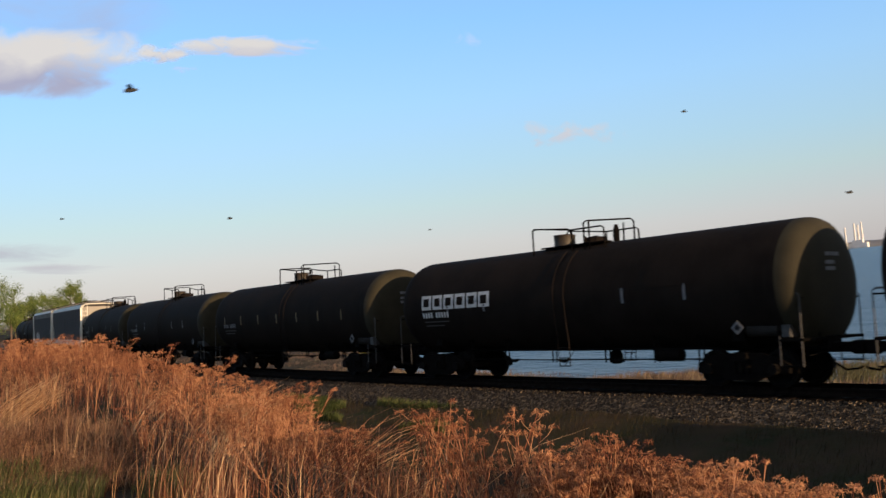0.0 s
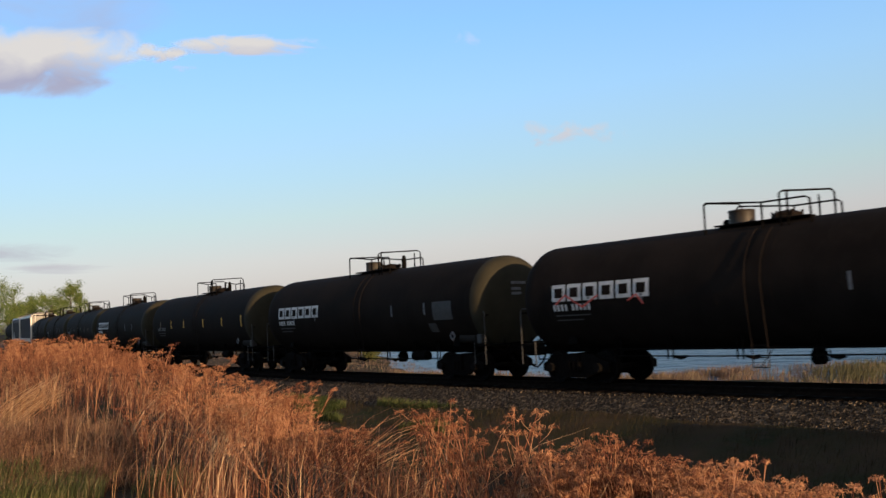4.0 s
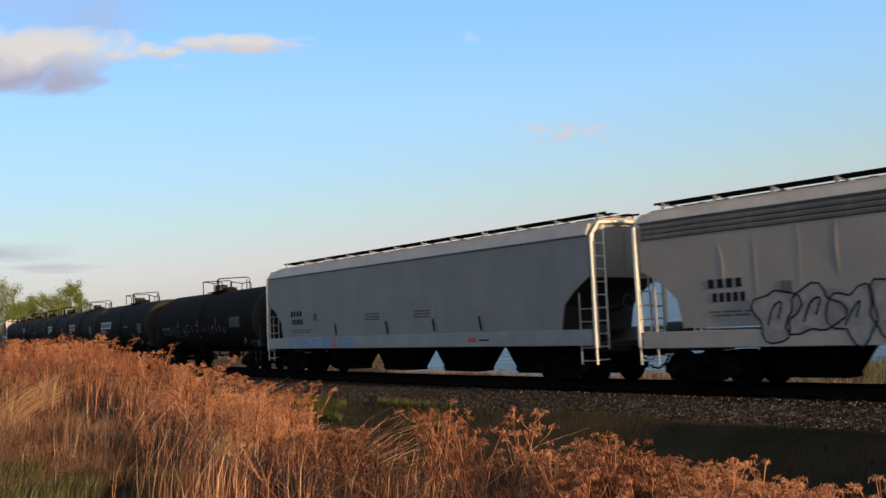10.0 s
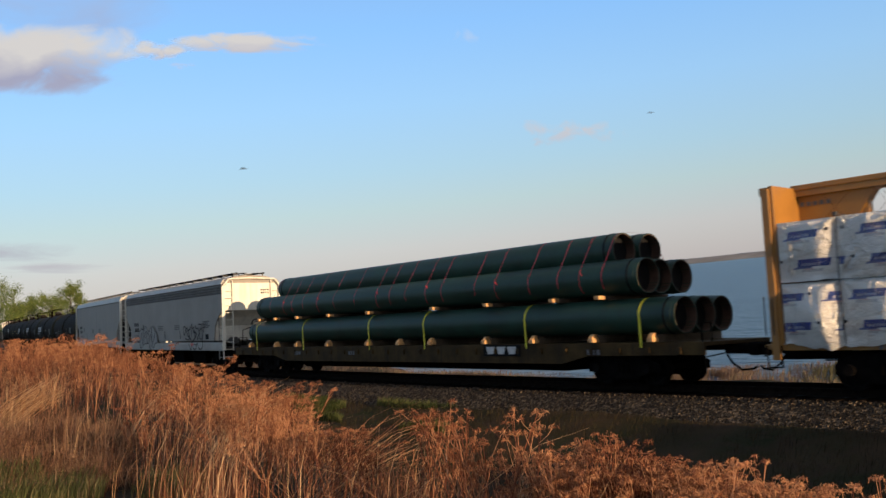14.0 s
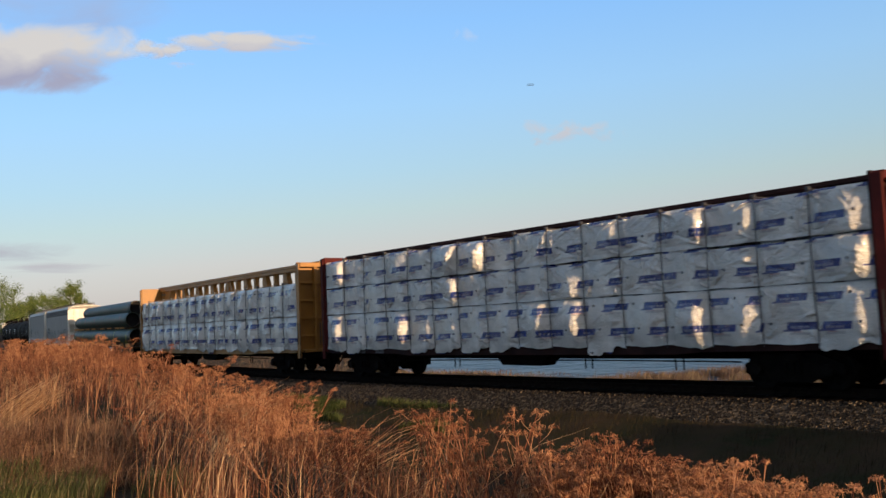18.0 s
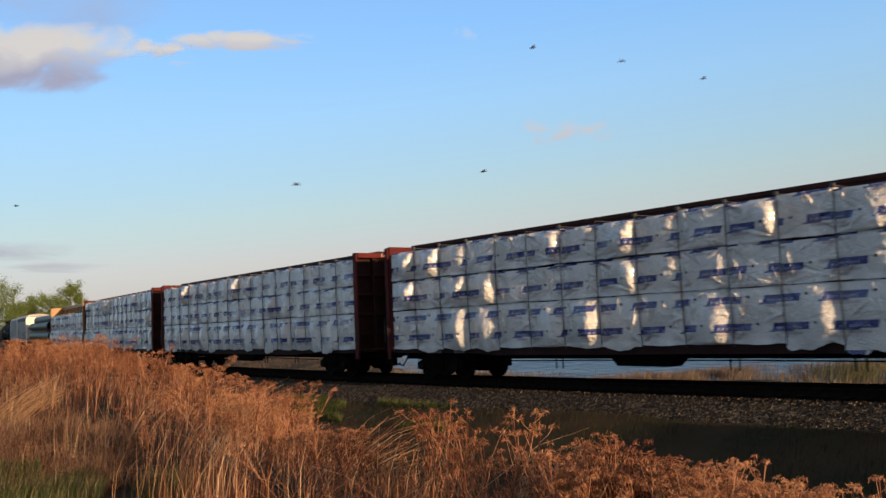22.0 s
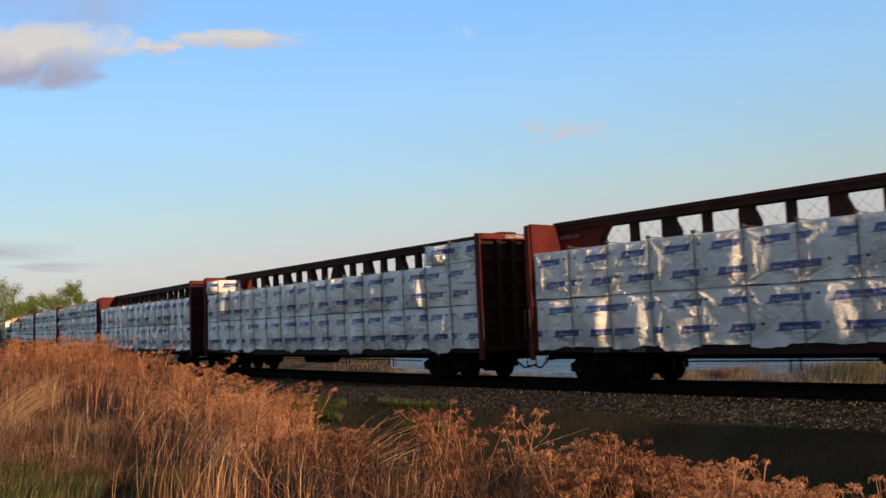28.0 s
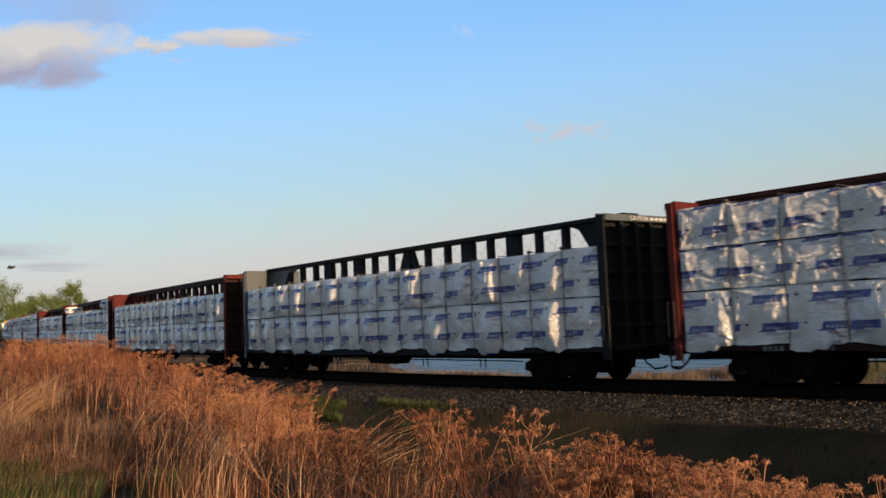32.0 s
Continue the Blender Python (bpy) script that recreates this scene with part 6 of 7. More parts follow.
def weed_plant(seed):
    """One dead weed about a metre high: bare stalks that fork near the top, every fork ending in a flat drooping umbel; curled leaves below."""
    rng = np.random.default_rng(seed)
    h = Heap()
    top = rng.uniform(0.80, 1.0)
    lean = rng.normal(0, 0.10, 2)

    def up(t):
        return np.array((lean[0] * t * t, lean[1] * t * t, top * t))
    stalk(h, [up(t) for t in np.linspace(0, 1, 5)], 0.0055, 0.0028)

    def sliver(a_, b_, w, m):
        d = b_ - a_
        s_ = np.cross(d, rng.normal(0, 1, 3))
        s_ *= w / max(1e-6, np.linalg.norm(s_))
        h.add([a_ - s_, a_ + s_, b_], [(0, 1, 2)], m)

    def umbel(p, r_, tilt):
        """Rays that spread from one point, arch over and carry small seeds."""
        for k in range(rng.integers(11, 16)):
            a_ = rng.uniform(0, 6.28)
            q = r_ * math.sqrt(rng.uniform(0.08, 1.0))
            e_ = p + np.array((math.cos(a_) * q, math.sin(a_) * q, r_ * (0.55 - 0.75 * (q / r_) ** 2))) + np.array((tilt[0], tilt[1], 0)) * q * 0.4
            sliver(p, e_, 0.0016, 0)
            for _ in range(3):
                sliver(e_ + rng.normal(0, 0.004, 3), e_ + rng.normal(0, 0.012, 3) + (0, 0, -0.008), 0.0021, 1)
    for k in range(rng.integers(5, 9)):
        t = rng.uniform(0.58, 0.94)
        p = up(t)
        a_ = rng.uniform(0, 6.28)
        reach = rng.uniform(0.05, 0.15) * (1.5 - 0.8 * t)
        d = np.array((math.cos(a_), math.sin(a_), 0.0))
        rise = top * (1.0 - t) * rng.uniform(0.6, 1.05) + 0.02
        e_ = p + d * reach + (0, 0, rise)
        stalk(h, [p, p + d * reach * 0.6 + (0, 0, rise * 0.45), e_], 0.0028, 0.0018)
        umbel(e_, rng.uniform(0.024, 0.044), d)
    umbel(up(1.0), rng.uniform(0.03, 0.05), (0, 0))
    for k in range(rng.integers(3, 7)):
        t = rng.uniform(0.12, 0.7)
        p = up(t)
        a_, ln, w = rng.uniform(0, 6.28), rng.uniform(0.05, 0.13), rng.uniform(0.004, 0.009)
        d = np.array((math.cos(a_), math.sin(a_), 0))
        s_ = np.array((-d[1], d[0], 0)) * w
        q1, q2 = p + d * ln * 0.6 + (0, 0, 0.02), p + d * ln + (0, 0, -0.05)
        h.add([p, q1 + s_, q1 - s_, q2], [(0, 1, 2), (1, 3, 2)])
    return np.concatenate(h.v), np.concatenate(h.f), h.m


def scatter(name, protos, places, material, label, category):
    """Plants turned, scaled and set on the ground, gathered into one mesh."""
    V, F, I, n = [], [], [], 0
    for k, (x, y, z, rot, sc, tilt, tdir) in enumerate(places):
        v, f, mi = protos[k % len(protos)]
        I.extend(mi)
        c, s_ = math.cos(rot), math.sin(rot)
        q = np.empty_like(v)
        q[:, 0], q[:, 1], q[:, 2] = v[:, 0] * c - v[:, 1] * s_, v[:, 0] * s_ + v[:, 1] * c, v[:, 2]
        q *= sc
        q[:, 0] += q[:, 2] * tilt * math.cos(tdir)
        q[:, 1] += q[:, 2] * tilt * math.sin(tdir)
        q += np.array((x, y, z - 0.03), dtype=np.float32)
        V.append(q), F.append(f + n)
        n += len(v)
    ob = new(name, array_mesh(name, np.concatenate(V), np.concatenate(F), *material, index=I))
    return tagged(ob, label, category, kind="stuff")


def seen_depth(x, y):
    return (Vector((x, y, 0)) - Vector((EYE.x, EYE.y, 0))).dot(Vector((-math.sin(YAW), math.cos(YAW), 0)))


def bearing(x, y):
    """Where a ground spot lies across the view, as view_spot() counts it."""
    d = Vector((x - EYE.x, y - EYE.y))
    return 810 + 1611.7 * d.dot(Vector((math.cos(YAW), math.sin(YAW)))) / max(0.1, d.dot(Vector((-math.sin(YAW), math.cos(YAW)))))


def in_hollow(x, y):
    """The trodden hollow at the end of the bank, where straw lies flat."""
    b_, dep = bearing(x, y), seen_depth(x, y)
    w_ = noise.noise((x * 0.8, y * 0.8, 3.0))
    return b_ < 235 + 70 * w_ and dep < 14.0 + 0.9 * w_ or b_ < 140 and dep < 15.6


rng = np.random.default_rng(5)
WEEDS = [weed_plant(k) for k in range(20)]
places = []
while len(places) < 1500:
    x, y = rng.uniform(-34, -1.2), rng.uniform(-17.9, -10.5)
    dep = seen_depth(x, y)
    if dep < 4.6:
        continue
    near_edge = -17.7 + 0.9 * max(0.0, x + 3.4) + 0.25 * math.sin(x * 1.3)
    far_edge = -14.6 + 2.6 * ease((-7.5 - x) / 9) + 2.2 * ease((-18 - x) / 12) + 0.5 * math.sin(x * 0.9 + 1)
    if not near_edge < y < far_edge:
        continue
    clump = noise.noise((x * 0.9, y * 0.9, 4.0)) + 0.5 * noise.noise((x * 2.3, y * 2.3, 9.0))
    if in_hollow(x, y) or 590 < bearing(x, y) < 770 and dep < 8.6:
        continue
    if x > -9 and clump < 0.16:
        continue
    if x <= -9 and clump < -0.22:
        continue
    sc = rng.uniform(0.72, 1.15) * (1.0 + 0.14 * clump) * (0.74 + 0.26 * ease((-8.5 - x) / 5))
    places.append((x, y, ground_z(x, y), rng.uniform(0, 6.28), sc, abs(rng.normal(0, 0.30)), rng.normal(0.5, 1.3)))
# thick clumps on the brow of the bank: bearing, depth, plants, height
CLUMPS = ((788, 6.5, 9, 1.22), (836, 6.6, 6, 1.16), (690, 7.2, 7, 0.78), (560, 7.8, 18, 0.80), (620, 7.6, 12, 0.76), (500, 8.4, 20, 0.86), (430, 9.5, 36, 1.02),
          (940, 6.4, 20, 0.84), (1000, 6.0, 44, 0.95), (1040, 6.0, 34, 0.92), (1085, 5.8, 46, 1.04), (1150, 5.9, 40, 0.98), (1190, 5.7, 30, 0.94), (1225, 5.6, 46, 1.0), (1300, 5.5, 46, 1.0), (1365, 5.4, 26, 0.95), (1440, 5.6, 6, 0.90), (1515, 5.2, 30, 0.96), (1570, 5.1, 34, 0.98))


def view_spot(px, dep):
    f_, r_ = Vector((-math.sin(YAW), math.cos(YAW))), Vector((math.cos(YAW), math.sin(YAW)))
    q = Vector((EYE.x, EYE.y)) + (f_ + r_ * (px - 810) / 1611.7) * dep
    return q.x, q.y


for px, dep, n, sc in CLUMPS:
    cx, cy = view_spot(px, dep)
    for _ in range(n):
        x, y = cx + rng.normal(0, 0.14 + 0.012 * dep), cy + rng.normal(0, 0.2)
        places.append((x, y, ground_z(x, y), rng.uniform(0, 6.28), sc * rng.uniform(0.74, 1.03), abs(rng.normal(0, 0.13)), rng.normal(0.5, 1.3)))
scatter("dry_weeds", WEEDS, places, ("weed", "seed"), "dead rust-brown weeds with clustered seed heads on a bank", "weeds")


def blade_field(name, n, place, height, width, lean, material, label, category):
    """Grass blades, two triangles each bent, gathered into one mesh."""
    P = []
    while len(P) < n:
        q = place()
        if q is not None:
            P.append(q)
    P = np.asarray(P, dtype=np.float32)
    hh = rng.uniform(height[0], height[1], n)[:, None]
    a_ = rng.uniform(0, 6.28, n)
    w = rng.uniform(width[0], width[1], n)[:, None]
    d = np.stack([np.cos(a_), np.sin(a_), 0 * a_], 1)
    b_ = rng.normal(lean[0], 0.6, n)
    bend = np.stack([np.cos(b_), np.sin(b_), 0 * b_], 1) * rng.uniform(0.05, lean[1], n)[:, None] * hh
    up = np.array((0, 0, 1.0))
    v = np.stack([P - d * w, P + d * w, P + bend * 0.35 + up * hh * 0.55 - d * w * 0.8, P + bend * 0.35 + up * hh * 0.55 + d * w * 0.8, P + bend + up * hh * 0.96], 1).reshape(-1, 3)
    k = np.arange(n)[:, None] * 5
    f = np.stack([k + (0, 1, 3), k + (0, 3, 2), k + (2, 3, 4)], 1).reshape(-1, 3)
    return tagged(new(name, array_mesh(name, v, f, material)), label, category, kind="stuff")


def in_bank():
    x, y = (rng.uniform(-30, -1.0), rng.uniform(-18.6, -11.5)) if rng.random() < 0.6 else (rng.uniform(-8.0, -1.0), rng.uniform(-18.0, -13.5))
    if seen_depth(x, y) < 4.2 or y < -17.9 + 0.9 * max(0.0, x + 3.4) or y > -14.2 + 2.6 * ease((-7.5 - x) / 9):
        return None
    if in_hollow(x, y) and rng.random() < 0.85 or noise.noise((x * 1.3, y * 1.3, 44.0)) < -0.06 or (430 < bearing(x, y) < 960 and seen_depth(x, y) < 9.5 and rng.random() < 0.72):
        return None
    return (x, y, ground_z(x, y) - 0.02)


blade_field("dry_grass", 10500, in_bank, (0.20, 0.68), (0.0016, 0.0034), (0.5, 0.4), "dryg", "dry red-brown grass between the weeds", "grass")


def in_straw():
    x, y = (rng.uniform(-26, -1.0), rng.uniform(-18.2, -12.5)) if rng.random() < 0.5 else (rng.uniform(-8.0, -1.0), rng.uniform(-18.0, -13.5))
    if seen_depth(x, y) < 4.6 or y > -14.4 + 2.4 * ease((-7.5 - x) / 9) or noise.noise((x * 1.1, y * 1.1, 20.0)) < 0.12 or (440 < bearing(x, y) < 960 and rng.random() < 0.7):
        return None
    return (x, y, ground_z(x, y) - 0.02)


blade_field("straw", 1000, in_straw, (0.45, 0.95), (0.002, 0.0035), (0.7, 0.5), "straw", "pale bent straw standing among the weeds", "grass")


def in_corner():
    """Two fresh patches at the foot of the bank."""
    px, dep = (rng.uniform(-70, 175), rng.uniform(9.3, 11.3)) if rng.random() < 0.8 else (rng.normal(300, 28), rng.uniform(8.6, 9.9))
    x, y = view_spot(px, dep)
    if dep > 11.1 - 0.008 * max(0.0, px) + 0.8 * noise.noise((x * 1.5, y * 1.5, 2.0)) and px < 200:
        return None
    return (x, y, ground_z(x, y) - 0.02)


blade_field("green_grass", 5200, in_corner, (0.10, 0.32), (0.003, 0.006), (0.4, 0.8), "green", "fresh green grass at the foot of the weeds", "grass")


def in_ditch():
    x = rng.uniform(-60, 0.5)
    y = near_y(x) - rng.uniform(2.5, 14.5)
    if y < -14.5 + 2.6 * ease((-7.5 - x) / 9):
        return None
    if noise.noise((x * 0.5, y * 0.5, 31.0)) < -0.25:
        return None
    return (x, y, ground_z(x, y) - 0.02)


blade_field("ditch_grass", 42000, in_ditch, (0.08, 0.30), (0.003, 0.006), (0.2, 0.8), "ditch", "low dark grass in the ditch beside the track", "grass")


def in_patch():
    x = rng.uniform(-32, -17)
    y = near_y(x) - rng.uniform(2.5, 5.0)
    if noise.noise((x * 0.33, y * 0.5, 51.0)) < -0.02 + 0.15 * max(0.0, x + 22):
        return None
    return (x, y, ground_z(x, y) - 0.02)


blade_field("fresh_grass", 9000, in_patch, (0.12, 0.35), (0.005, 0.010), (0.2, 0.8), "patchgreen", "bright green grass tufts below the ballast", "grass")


def in_shore():
    x = rng.uniform(-75, 12)
    w = shore(x)
    d = rng.uniform(3.6, w + 0.3)
    if noise.noise((x * 0.22, d * 0.2, 77.0)) < -0.05 - 0.25 * (x < -30):
        return None
    y = near_y(x) + d
    return (x, y, max(ground_z(x, y), WATER_Z) - 0.03)


blade_field("shore_reeds", 16000, in_shore, (0.06, 0.24), (0.006, 0.014), (0.2, 0.5), "reed", "tan and olive reeds along the lake shore", "reeds")


def in_reeds():
    x, y = at_bearing((rng.normal(1205, 62) - 784) / 1611.7, rng.uniform(33.5, 38))
    if noise.noise((x * 0.6, y * 0.6, 61.0)) < -0.1:
        return None
    return (x, y, max(ground_z(x, y), WATER_Z) - 0.03)


def at_bearing(px_right, depth):
    """World x, y of a spot at that depth, px_right being the tangent to the right of the view's axis."""
    f_ = Vector((-math.sin(YAW), math.cos(YAW)))
    r_ = Vector((math.cos(YAW), math.sin(YAW)))
    q = Vector((EYE.x, EYE.y)) + f_ * depth + r_ * px_right * depth
    return q.x, q.y


def in_fringe():
    """The ragged fringe of reeds along the near shore."""
    x, y = at_bearing((rng.uniform(930, 1700) - 784) / 1611.7, rng.uniform(31.0, 39.0))
    if noise.noise((x * 0.45, y * 0.45, 66.0)) < -0.02:
        return None
    return (x, y, max(ground_z(x, y), WATER_Z) - 0.03)


def in_green():
    x, y = at_bearing((rng.normal(1485, 45) - 784) / 1611.7, rng.uniform(31, 36))
    return (x, y, max(ground_z(x, y), WATER_Z) - 0.03)


blade_field("reed_fringe", 6500, in_fringe, (0.06, 0.30), (0.005, 0.012), (0.2, 0.5), "reed", "rust-coloured reeds fringing the near lake shore", "reeds")
blade_field("young_reeds", 2600, in_green, (0.10, 0.50), (0.006, 0.013), (0.2, 0.5), "youngreed", "fresh yellow-green reeds at the water's edge", "reeds")
blade_field("reed_bed", 5000, in_reeds, (0.12, 0.55), (0.005, 0.011), (0.2, 0.4), "reed", "reddish dry reeds standing at the water's edge", "reeds")


def tussock(x, y, n, length, direction, spread_, label, rises=(0.35, 0.95)):
    """A tuft of long bent straw growing from one spot."""
    z = ground_z(x, y)
    h = Heap()
    r_ = np.random.default_rng(int(abs(x * 100)))
    for _ in range(n):
        a_ = direction + r_.normal(0, spread_)
        ln = length * r_.uniform(0.6, 1.1)
        rise = r_.uniform(*rises)
        b_ = np.array((x + r_.normal(0, 0.12), y + r_.normal(0, 0.12), z))
        d = np.array((math.cos(a_), math.sin(a_), 0))
        stalk(h, [b_, b_ + d * ln * 0.35 + (0, 0, ln * rise * 0.45), b_ + d * ln * 0.7 + (0, 0, ln * rise * 0.70), b_ + d * ln + (0, 0, ln * rise * 0.78)], 0.005, 0.0025)
    ob = new("straw_tussock", h.mesh("straw_tussock", "straw"))
    return tagged(ob, label, "straw", "straw tussocks", "stuff")


RIGHTWARD = math.radians(47)
for px, dep, n, ln in ((5, 15.4, 120, 1.25), (25, 15.0, 100, 1.1), (-25, 15.2, 80, 1.2)):
    tussock(*view_spot(px, dep), n, ln, RIGHTWARD, 0.20, "fan of long golden straw bent over by the wind", (0.40, 0.78))
for px, dep, n, ln, d in ((0, 13.2, 45, 1.2, -0.8), (40, 12.6, 40, 1.2, -0.9), (95, 12.2, 30, 1.1, -0.8), (-25, 12.0, 55, 1.2, -0.9), (15, 11.3, 55, 1.0, -0.6), (70, 11.1, 45, 0.9, -1.0), (130, 11.0, 35, 0.9, -0.8), (185, 10.6, 30, 0.9, -0.9), (-10, 10.6, 50, 0.8, -0.5)):
    tussock(*view_spot(px, dep), n, ln, RIGHTWARD + d, 0.3, "flattened pale straw lying over the hollow", (0.05, 0.28))
for x, y, n, ln, d, sp in ((-6.9, -16.6, 60, 1.15, RIGHTWARD, 0.3), *((*view_spot(px, dep), 14, 0.95 * sc, RIGHTWARD + (0.5 if px % 2 else -0.6), 1.2) for px, dep, n, sc in CLUMPS)):
    tussock(x, y, n, ln, d, sp, "tuft of long bent golden straw")


for px, dep, n, ln in ((352, 11.0, 26, 0.80), (388, 10.5, 30, 0.78), (318, 11.4, 16, 0.75), (240, 12.6, 18, 0.75)):
    tussock(*view_spot(px, dep), n, ln, RIGHTWARD, 0.3, "upright sheaf of golden straw leaning with the wind", (0.8, 1.4))


def in_mat():
    """Last year's growth lying in the hollow."""
    x, y = view_spot(rng.uniform(-70, 280), rng.uniform(9.6, 15.4))
    return (x, y, ground_z(x, y) - 0.02) if in_hollow(x, y) else None


blade_field("matted_grass", 8000, in_mat, (0.12, 0.34), (0.002, 0.0045), (-0.1, 2.2), "matted", "flattened dry brown grass matted over the hollow", "grass")


def stones():
    """Loose ballast chips on the shoulder towards the camera."""
    h = Heap()
    r_ = np.random.default_rng(12)
    for _ in range(19000):
        s = r_.uniform(-46, -1.0)
        n = -r_.uniform(1.28, 2.85)
        z = -0.262 if n > -1.55 else -0.275 - (-n - 1.55) * 0.53
        p = np.array(on_track(s, n, z + 0.012))
        q = TET * r_.uniform(0.03, 0.062) * r_.uniform(0.6, 1.2, 3) + r_.normal(0, 0.008, (4, 3))
        a_ = r_.uniform(0, 6.28)
        c, s_ = math.cos(a_), math.sin(a_)
        q = np.stack([q[:, 0] * c - q[:, 1] * s_, q[:, 0] * s_ + q[:, 1] * c, q[:, 2]], 1)
        h.add(p + q, TETF)
    ob = new("ballast_stones", h.mesh("ballast_stones", "ballast"))
    tagged(ob, "loose grey and brown crushed stones along the track", "stones", kind="stuff")


stones()


def tree(x, y, height, width, seed, label):
    """A tree in young leaf: tapered trunk, limbs, a loose crown of small leaf clumps."""
    r_ = np.random.default_rng(seed)
    ob = new("tree")
    ob.location = (x, y, -1.0)
    bm = bm_()
    tube(bm, [(0, 0, 0), (0.1, 0, height * 0.3), (0.0, 0.15, height * 0.62), (0.1, 0.1, height * 0.9)], [0.32, 0.25, 0.15, 0.04], 8)
    part("trunk", bm, "bark", ob)
    tips = []
    for k in range(13):
        t = r_.uniform(0.25, 0.85)
        a_ = r_.uniform(0, 6.28)
        reach = width * 0.5 * (1.1 - abs(t - 0.5)) * r_.uniform(0.5, 1.0)
        p0 = Vector((0, 0, height * t))
        p2 = p0 + Vector((math.cos(a_) * reach, math.sin(a_) * reach, height * r_.uniform(0.08, 0.22)))
        bm = bm_()
        tube(bm, [p0, (p0 + p2) / 2 + Vector((0, 0, -0.2)), p2], [0.10, 0.07, 0.03], 5)
        part("limb", bm, "bark", ob)
        tips += [p0.lerp(p2, q) for q in (0.55, 0.8, 1.0)]
    tips += [Vector((0, 0, height * q)) for q in (0.8, 0.9, 0.98)]
    h = Heap()
    for t in tips:
        for _ in range(120):
            c = np.array(t) + r_.normal(0, width * 0.075, 3)
            e1, e2 = r_.normal(0, 1, 3), r_.normal(0, 1, 3)
            e1 *= 0.17 / np.linalg.norm(e1)
            e2 *= 0.14 / np.linalg.norm(e2)
            h.add([c - e1, c + e2, c + e1, c - e2], [(0, 1, 2), (0, 2, 3)])
    part("crown", h.mesh("crown", "leaf"), "leaf", ob)
    return tagged(ob, label, "tree", "lakeside trees")


for k, (px, dep, hh, ww) in enumerate(((18, 300, 17.5, 13), (-20, 290, 18, 14), (48, 305, 13, 9), (68, 330, 15.5, 10), (100, 300, 15, 9), (118, 300, 17, 9), (136, 310, 13, 8), (-48, 300, 16, 12), (84, 290, 12, 9), (30, 280, 11, 10), (10, 270, 9, 10))):
    tree(*at_bearing((px - 784) / 1611.7, dep), hh, ww, 30 + k, "lakeside tree in sparse young green leaf")


def shrub(x, y, size, seed):
    r_ = np.random.default_rng(seed)
    ob = new("shrub")
    ob.location = (x, y, ground_z(x, y))
    bm = bm_()
    for k in range(7):
        a_ = k * 0.9
        tube(bm, [(0, 0, 0), (math.cos(a_) * size * 0.25, math.sin(a_) * size * 0.25, size * 0.5), (math.cos(a_) * size * 0.45, math.sin(a_) * size * 0.45, size * 0.9)], [0.03, 0.02, 0.008], 5)
    part("stems", bm, "bark", ob)
    h = Heap()
    for _ in range(1100):
        c = r_.normal(0, 1, 3) * (size * 0.3, size * 0.3, size * 0.22) + (0, 0, size * 0.55)
        e1, e2 = r_.normal(0, 1, 3), r_.normal(0, 1, 3)
        e1 *= 0.06 / np.linalg.norm(e1)
        e2 *= 0.05 / np.linalg.norm(e2)
        h.add([c - e1, c + e2, c + e1, c - e2], [(0, 1, 2), (0, 2, 3)])
    part("leaves", h.mesh("leaves", "shrubleaf"), "shrubleaf", ob)
    tagged(ob, "yellow-green lakeside shrub beyond the track", "shrub", "shrubs")


for k, (px, dep, sz) in enumerate(((640, 60, 0.9), (1610, 35, 0.8))):
    shrub(*at_bearing((px - 784) / 1611.7, dep), sz, 90 + k)


# ---------------------------------------------------------------- clouds and flying insects
def spot(px, py, dist):
    """The world place at that distance behind a point of the view, given in units of the view's 1568 x 882 field."""
    w = 1611.7
    m = look(EYE, AIM, LEAN)
    return m @ (Vector(((px - 784) / w, (441 - py) / w, -1)) * dist)


